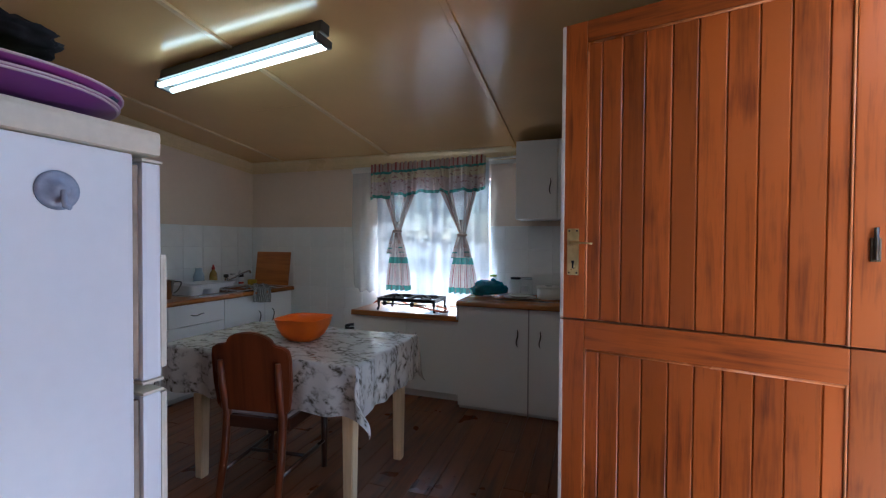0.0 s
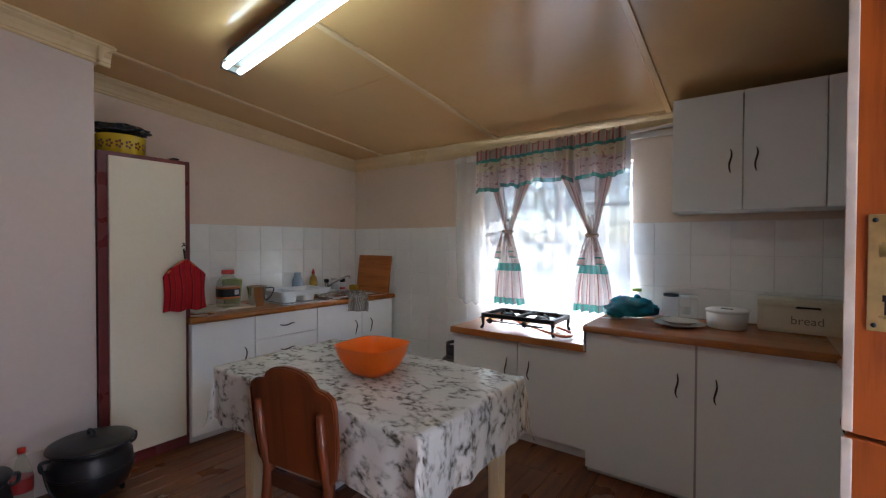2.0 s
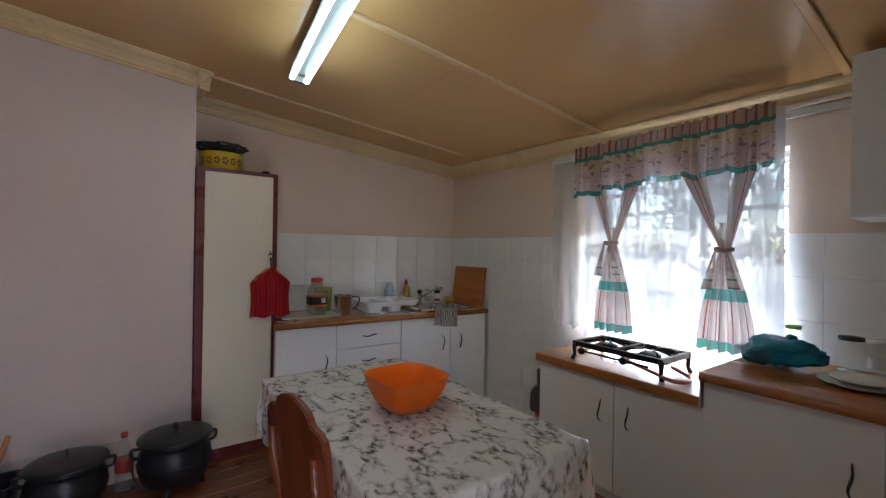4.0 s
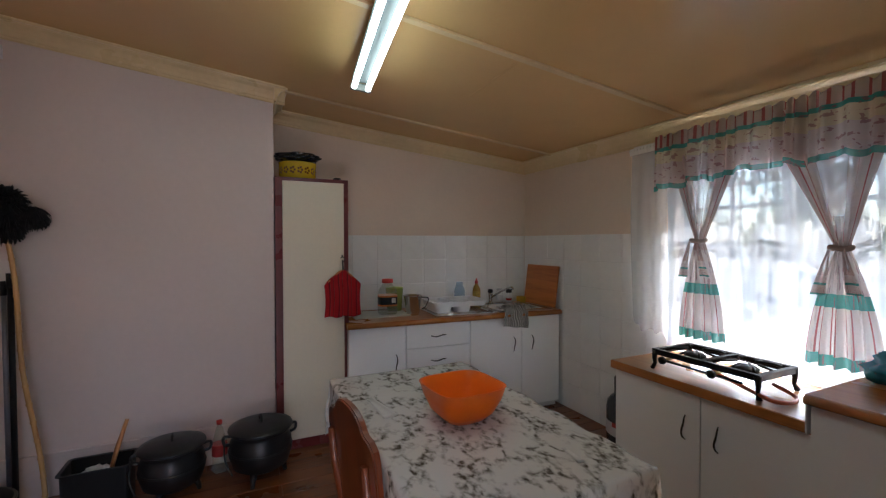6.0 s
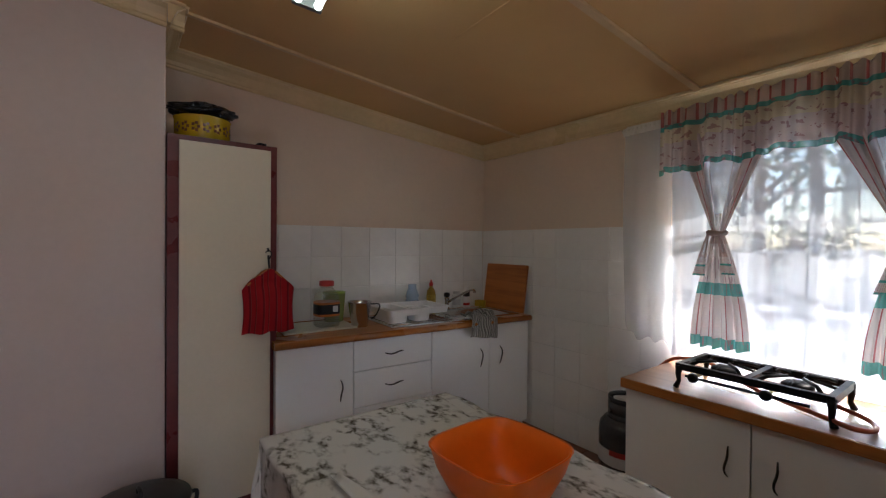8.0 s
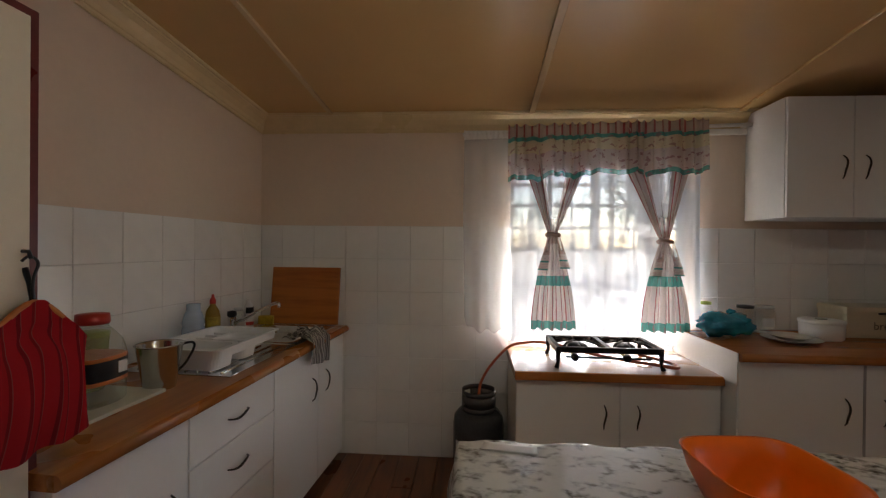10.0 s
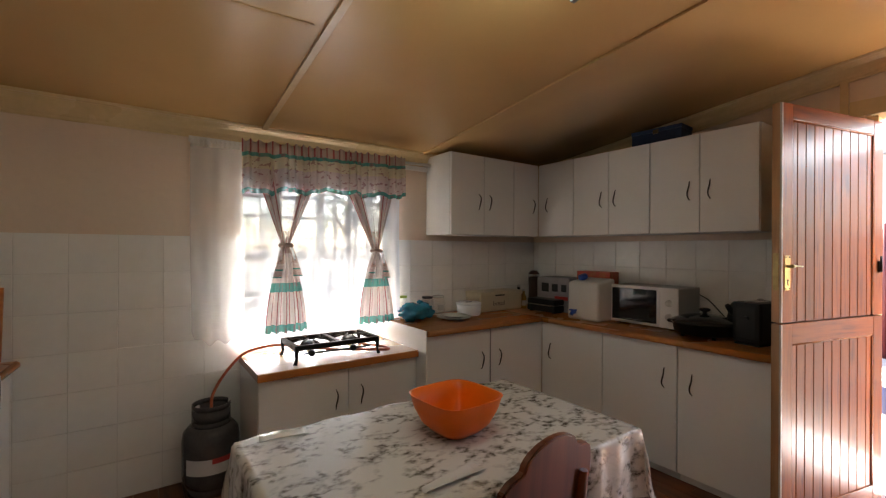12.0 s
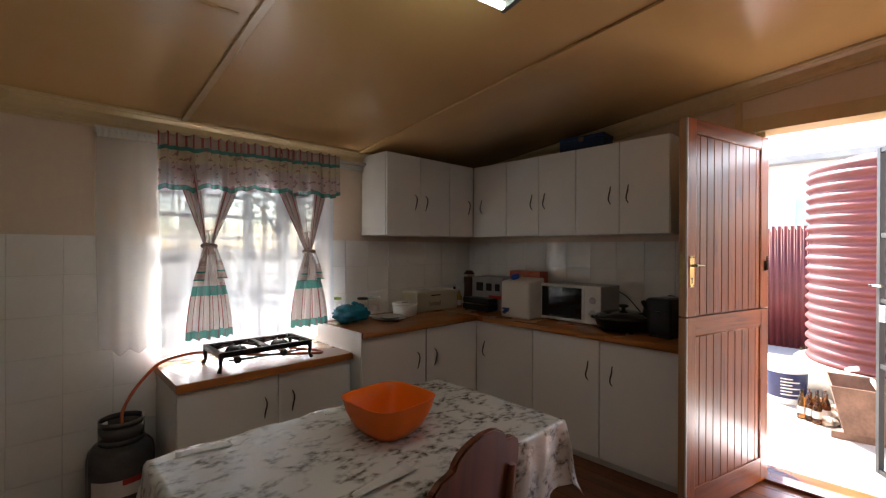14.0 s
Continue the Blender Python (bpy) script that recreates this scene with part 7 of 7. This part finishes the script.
fence = thing("fence", "rust-red corrugated iron sheet fence", "fence", pose(5.8, 0.0, GZ), kind="structure")
for k in range(10):
    y0 = -3.0 + 0.76 * k
    n = 60
    dz = random.uniform(-0.03, 0.03)
    part("sheet", sheet(n, 1, lambda u, v, y0=y0, dz=dz: (0.014 * math.sin(u * 10 * 2 * math.pi) + 0.004 * (k % 2), y0 + 0.77 * u, (1.82 + dz) * v), 0.002), M_RED, fence)
part("rail", bx(0.03, 0.08, -3.0, 4.6, 1.45, 1.52), M_SUB, fence)
part("rail", bx(0.03, 0.08, -3.0, 4.6, 0.40, 0.47), M_SUB, fence)

M_HOUSE = surf("house_white_render", (0.62, 0.62, 0.60), 0.8, var=0.06, scale=1.0)
M_TILER = surf("roof_sheet_grey", (0.35, 0.34, 0.33), 0.6, var=0.15)
M_GREEN = surf("window_pale_green", (0.36, 0.50, 0.46), 0.2, var=0.1)
house = thing("house", "white rendered house behind the fence", "house", pose(11.0, 3.0, GZ), kind="structure")
part("wall", bx(0.0, 6.0, -6.0, 6.0, 0.0, 3.6), M_HOUSE, house)
part("roof", bx(-0.4, 6.4, -6.4, 6.4, 3.6, 3.75), M_TILER, house)
for y in (-0.9, 2.6):
    wn_ = part("window", bx(-0.03, 0.05, y - 0.55, y + 0.55, 1.65, 2.75), M_GREEN, house, "pale green window")
    part("frame", boxes((-0.06, -0.031, y - 0.6, y - 0.55, 1.6, 2.8), (-0.06, -0.031, y + 0.55, y + 0.6, 1.6, 2.8), (-0.06, -0.031, y - 0.03, y + 0.03, 1.65, 2.75)), M_WHITE, wn_)
    part("sill", bx(-0.10, 0.0, y - 0.65, y + 0.65, 1.55, 1.60), M_WHITE, wn_)

pb_ = thing("paint_bucket", "white plastic bucket with a dark blue printed label", "bucket", pose(2.86, 1.74, GZ))
part("tub", lathe([(0.0, 0.0), (0.15, 0.0), (0.155, 0.01), (0.172, 0.33), (0.180, 0.335), (0.178, 0.365), (0.165, 0.365), (0.15, 0.02), (0.0, 0.015)], 36), M_PLASTW, pb_)
part("label", lathe([(0.1605, 0.06), (0.1615, 0.062), (0.1735, 0.295), (0.1725, 0.298)], 36), surf("bucket_label_navy", (0.012, 0.02, 0.09), 0.4, var=0.2, scale=14), pb_, "dark blue label")
for z in (0.10, 0.13, 0.16, 0.19, 0.22, 0.25):
    part("label_bar", band(0.1625 + z * 0.050 + 0.0015, z - 0.006, z + 0.006, 175, 225 - 20 * (int(z * 100) % 2), 8), M_LABELW, pb_)

M_RUST = surf("rusty_steel", (0.20, 0.11, 0.075), 0.7, var=0.3, scale=6, fine=50, bump=0.5)
bi = thing("steel_bin", "rusty open steel bin on a low frame", "bin", pose(2.28, 1.10, GZ, 0, 0, 8) @ Matrix.Diagonal((0.92, 0.92, 0.92, 1)))


def hopper():
    bm = bmesh.new()
    t = 0.012
    b0, b1, t0, t1 = 0.20, 0.22, 0.27, 0.31
    o = [[bm.verts.new((sx * a, sy * b, z)) for sx, sy in ((-1, -1), (1, -1), (1, 1), (-1, 1))] for a, b, z in ((b0, b1, 0.06), (t0, t1, 0.46), (t0 - t, t1 - t, 0.46), (b0 - t, b1 - t, 0.075))]
    bm.faces.new(o[0][::-1])
    for p, q in zip(o, o[1:]):
        for i in range(4):
            j = (i + 1) % 4
            bm.faces.new((p[i], p[j], q[j], q[i]))
    bm.faces.new(o[3])
    return bm


part("hopper", hopper(), M_RUST, bi)
part("brace", bx(-0.255, 0.255, -0.012, 0.012, 0.43, 0.455), M_WHITE, bi)
for sx in (-1, 1):
    part("runner", bx(sx * 0.17 - 0.02, sx * 0.17 + 0.02, -0.30, 0.30, 0.0, 0.059), M_RUST, bi)
M_BEER = glass("brown_glass", (0.30, 0.12, 0.03), 0.05)
for i in range(7):
    a = i * 2.4
    bt = thing("bottle", "empty brown glass bottle standing in the yard", "bottle", pose(2.42 + 0.10 * math.cos(a) * (0.5 + 0.1 * i), 1.47 + 0.09 * math.sin(a) * (0.5 + 0.1 * i), GZ), group="bottles in the yard")
    part("glass", lathe([(0.0, 0.0), (0.030, 0.0), (0.032, 0.006), (0.032, 0.15), (0.014, 0.20), (0.013, 0.25), (0.0, 0.251)], 16), M_BEER, bt)
    part("label", band(0.0326, 0.05, 0.11, 120, 260, 6), M_LABELW, bt)
M_ROCK = surf("pale_rock", (0.46, 0.42, 0.36), 0.85, var=0.2, scale=8, bump=0.5)
for x, y, s, sd in ((2.55, 1.32, 0.13, 2.0), (2.72, 1.16, 0.16, 5.0), (2.62, 0.98, 0.12, 8.0), (2.38, 1.38, 0.07, 11.0), (2.78, 1.45, 0.10, 13.0)):
    rk = thing("rock", "pale rough stone by the tank base", "rock", pose(x, y, GZ - 0.02), group="stones by the tank")
    part("stone", crumple(s, s * 0.8, s * 1.3, sd), M_ROCK, rk)


def tuft(n, w, h, seed):
    rnd = random.Random(seed)
    bm = bmesh.new()
    for _ in range(n):
        x, y, a = rnd.uniform(-w, w), rnd.uniform(-w, w), rnd.uniform(0, 6.28)
        hh, lean = h * rnd.uniform(0.4, 1.0), rnd.uniform(0.02, 0.12)
        c, s = math.cos(a), math.sin(a)
        vs = [bm.verts.new(p) for p in ((x - s * 0.005, y + c * 0.005, 0), (x + s * 0.005, y - c * 0.005, 0), (x + c * lean * 0.5, y + s * lean * 0.5, hh * 0.7), (x + c * lean, y + s * lean, hh))]
        bm.faces.new((vs[0], vs[1], vs[2]))
        bm.faces.new((vs[0], vs[2], vs[3]))
    return bm


tagged(new("grass", mesh_of("grass", tuft(70, 0.12, 0.16, 4), surf("grass_green", (0.08, 0.13, 0.03), 0.7, var=0.3))), "tuft of grass at the foot of the fence", "grass", "", "stuff").location = (5.3, 1.75, GZ)

# security gate, swung outward
M_GATE = surf("gate_steel_dark", (0.03, 0.035, 0.04), 0.4, metal=0.4, var=0.2)
gate = thing("security_gate", "dark steel security gate standing half open outside", "gate", pose(XE + 0.24, 0.735, -0.06, 0, 0, 31.5), kind="structure")
GL, GH = 0.66, 2.10
for x in (0.0, GL - 0.03):
    part("upright", bx(x, x + 0.03, -0.015, 0.015, 0.0, GH, 0.003), M_GATE, gate)
for z in (0.0, 0.68, 1.10, 1.52, GH - 0.03):
    part("rail", bx(0.0305, GL - 0.0305, -0.012, 0.012, z, z + 0.03), M_GATE, gate)
for i in range(5):
    x = 0.09 + i * 0.115
    part("bar", bx(x - 0.007, x + 0.007, -0.0065, 0.0065, 0.0305, GH - 0.0305), M_GATE, gate)
part("lock_box", bx(GL - 0.09, GL - 0.031, -0.02, 0.02, 0.98, 1.09, 0.003), M_CHROME, gate, "pale steel lock box")
part("bolt", tube([(GL - 0.07, 0.03, 1.21), (GL + 0.04, 0.03, 1.21)], 0.009, 8), M_CHROME, gate)

# garden side, seen through the net: a low wall and a bare tree
solo("garden_wall", bx(-9.0, 7.0, 9.0, 9.2, GZ - 0.05, 0.95), M_HOUSE, "low pale garden wall beyond the window", "wall")


def tree(x, y, h, seed):
    rnd = random.Random(seed)
    tr = thing("tree", "small garden tree with light foliage", "tree", pose(x, y, GZ))
    M_BARK = surf("bark_grey", (0.16, 0.12, 0.09), 0.9, var=0.3, scale=10, bump=0.6)
    M_LEAF = surf("leaves_green", (0.09, 0.14, 0.04), 0.6, var=0.3, scale=4)
    part("trunk", tube(curve_pts([(0, 0, -0.05), (0.05, 0.0, h * 0.25), (-0.03, 0.05, h * 0.5), (0.02, 0.0, h * 0.72)], 4), [0.10 - 0.0052 * i for i in range(13)], 10), M_BARK, tr)
    bm = bmesh.new()
    for i in range(9):
        a = i * 2.4
        z0 = h * rnd.uniform(0.35, 0.7)
        p0 = Vector((0, 0, z0))
        p1 = p0 + Vector((math.cos(a), math.sin(a), rnd.uniform(0.4, 0.9))) * h * rnd.uniform(0.18, 0.3)
        part("limb", tube(curve_pts([p0, p0.lerp(p1, 0.5) + Vector((0, 0, 0.05)), p1], 3), [0.035, 0.03, 0.026, 0.022, 0.018, 0.014, 0.010], 7), M_BARK, tr)
        for _ in range(160):
            c = p0.lerp(p1, rnd.uniform(0.45, 1.15)) + Vector((rnd.gauss(0, 0.18), rnd.gauss(0, 0.18), rnd.gauss(0, 0.15)))
            d = Vector((rnd.gauss(0, 1), rnd.gauss(0, 1), rnd.gauss(0, 1))).normalized() * 0.045
            e = d.orthogonal().normalized() * 0.02
            bm.faces.new([bm.verts.new(q) for q in (c - d, c + e, c + d, c - e)])
    part("crown", bm, M_LEAF, tr, "loose green leaves")


tree(-2.6, 7.2, 3.2, 5)
tree(0.4, 7.8, 3.6, 9)


# ---- floorboards ----
_boards = {}
_bw = 0.115
_x = XW
while _x < XE + 0.2:
    _y = YS
    while _y < YN:
        ln = min(random.choice((1.5, 1.9, 2.3, 2.8)), YN - _y)
        key = round(ln, 3)
        if key not in _boards:
            bm = bx(-_bw / 2 + 0.001, _bw / 2 - 0.001, -ln / 2 + 0.0008, ln / 2 - 0.0008, -0.0215, 0.0)
            bmesh.ops.bevel(bm, geom=[e for e in bm.edges if all(v.co.z > -0.001 for v in e.verts)], offset=0.002, segments=1, affect="EDGES")
            _boards[key] = mesh_of("plank", bm, M_FLOOR)
        ob = new("plank", _boards[key])
        ob.parent = floor
        ob.location = (_x + _bw / 2, _y + ln / 2, random.uniform(-0.0008, 0.0))
        _y += ln
    _x += _bw
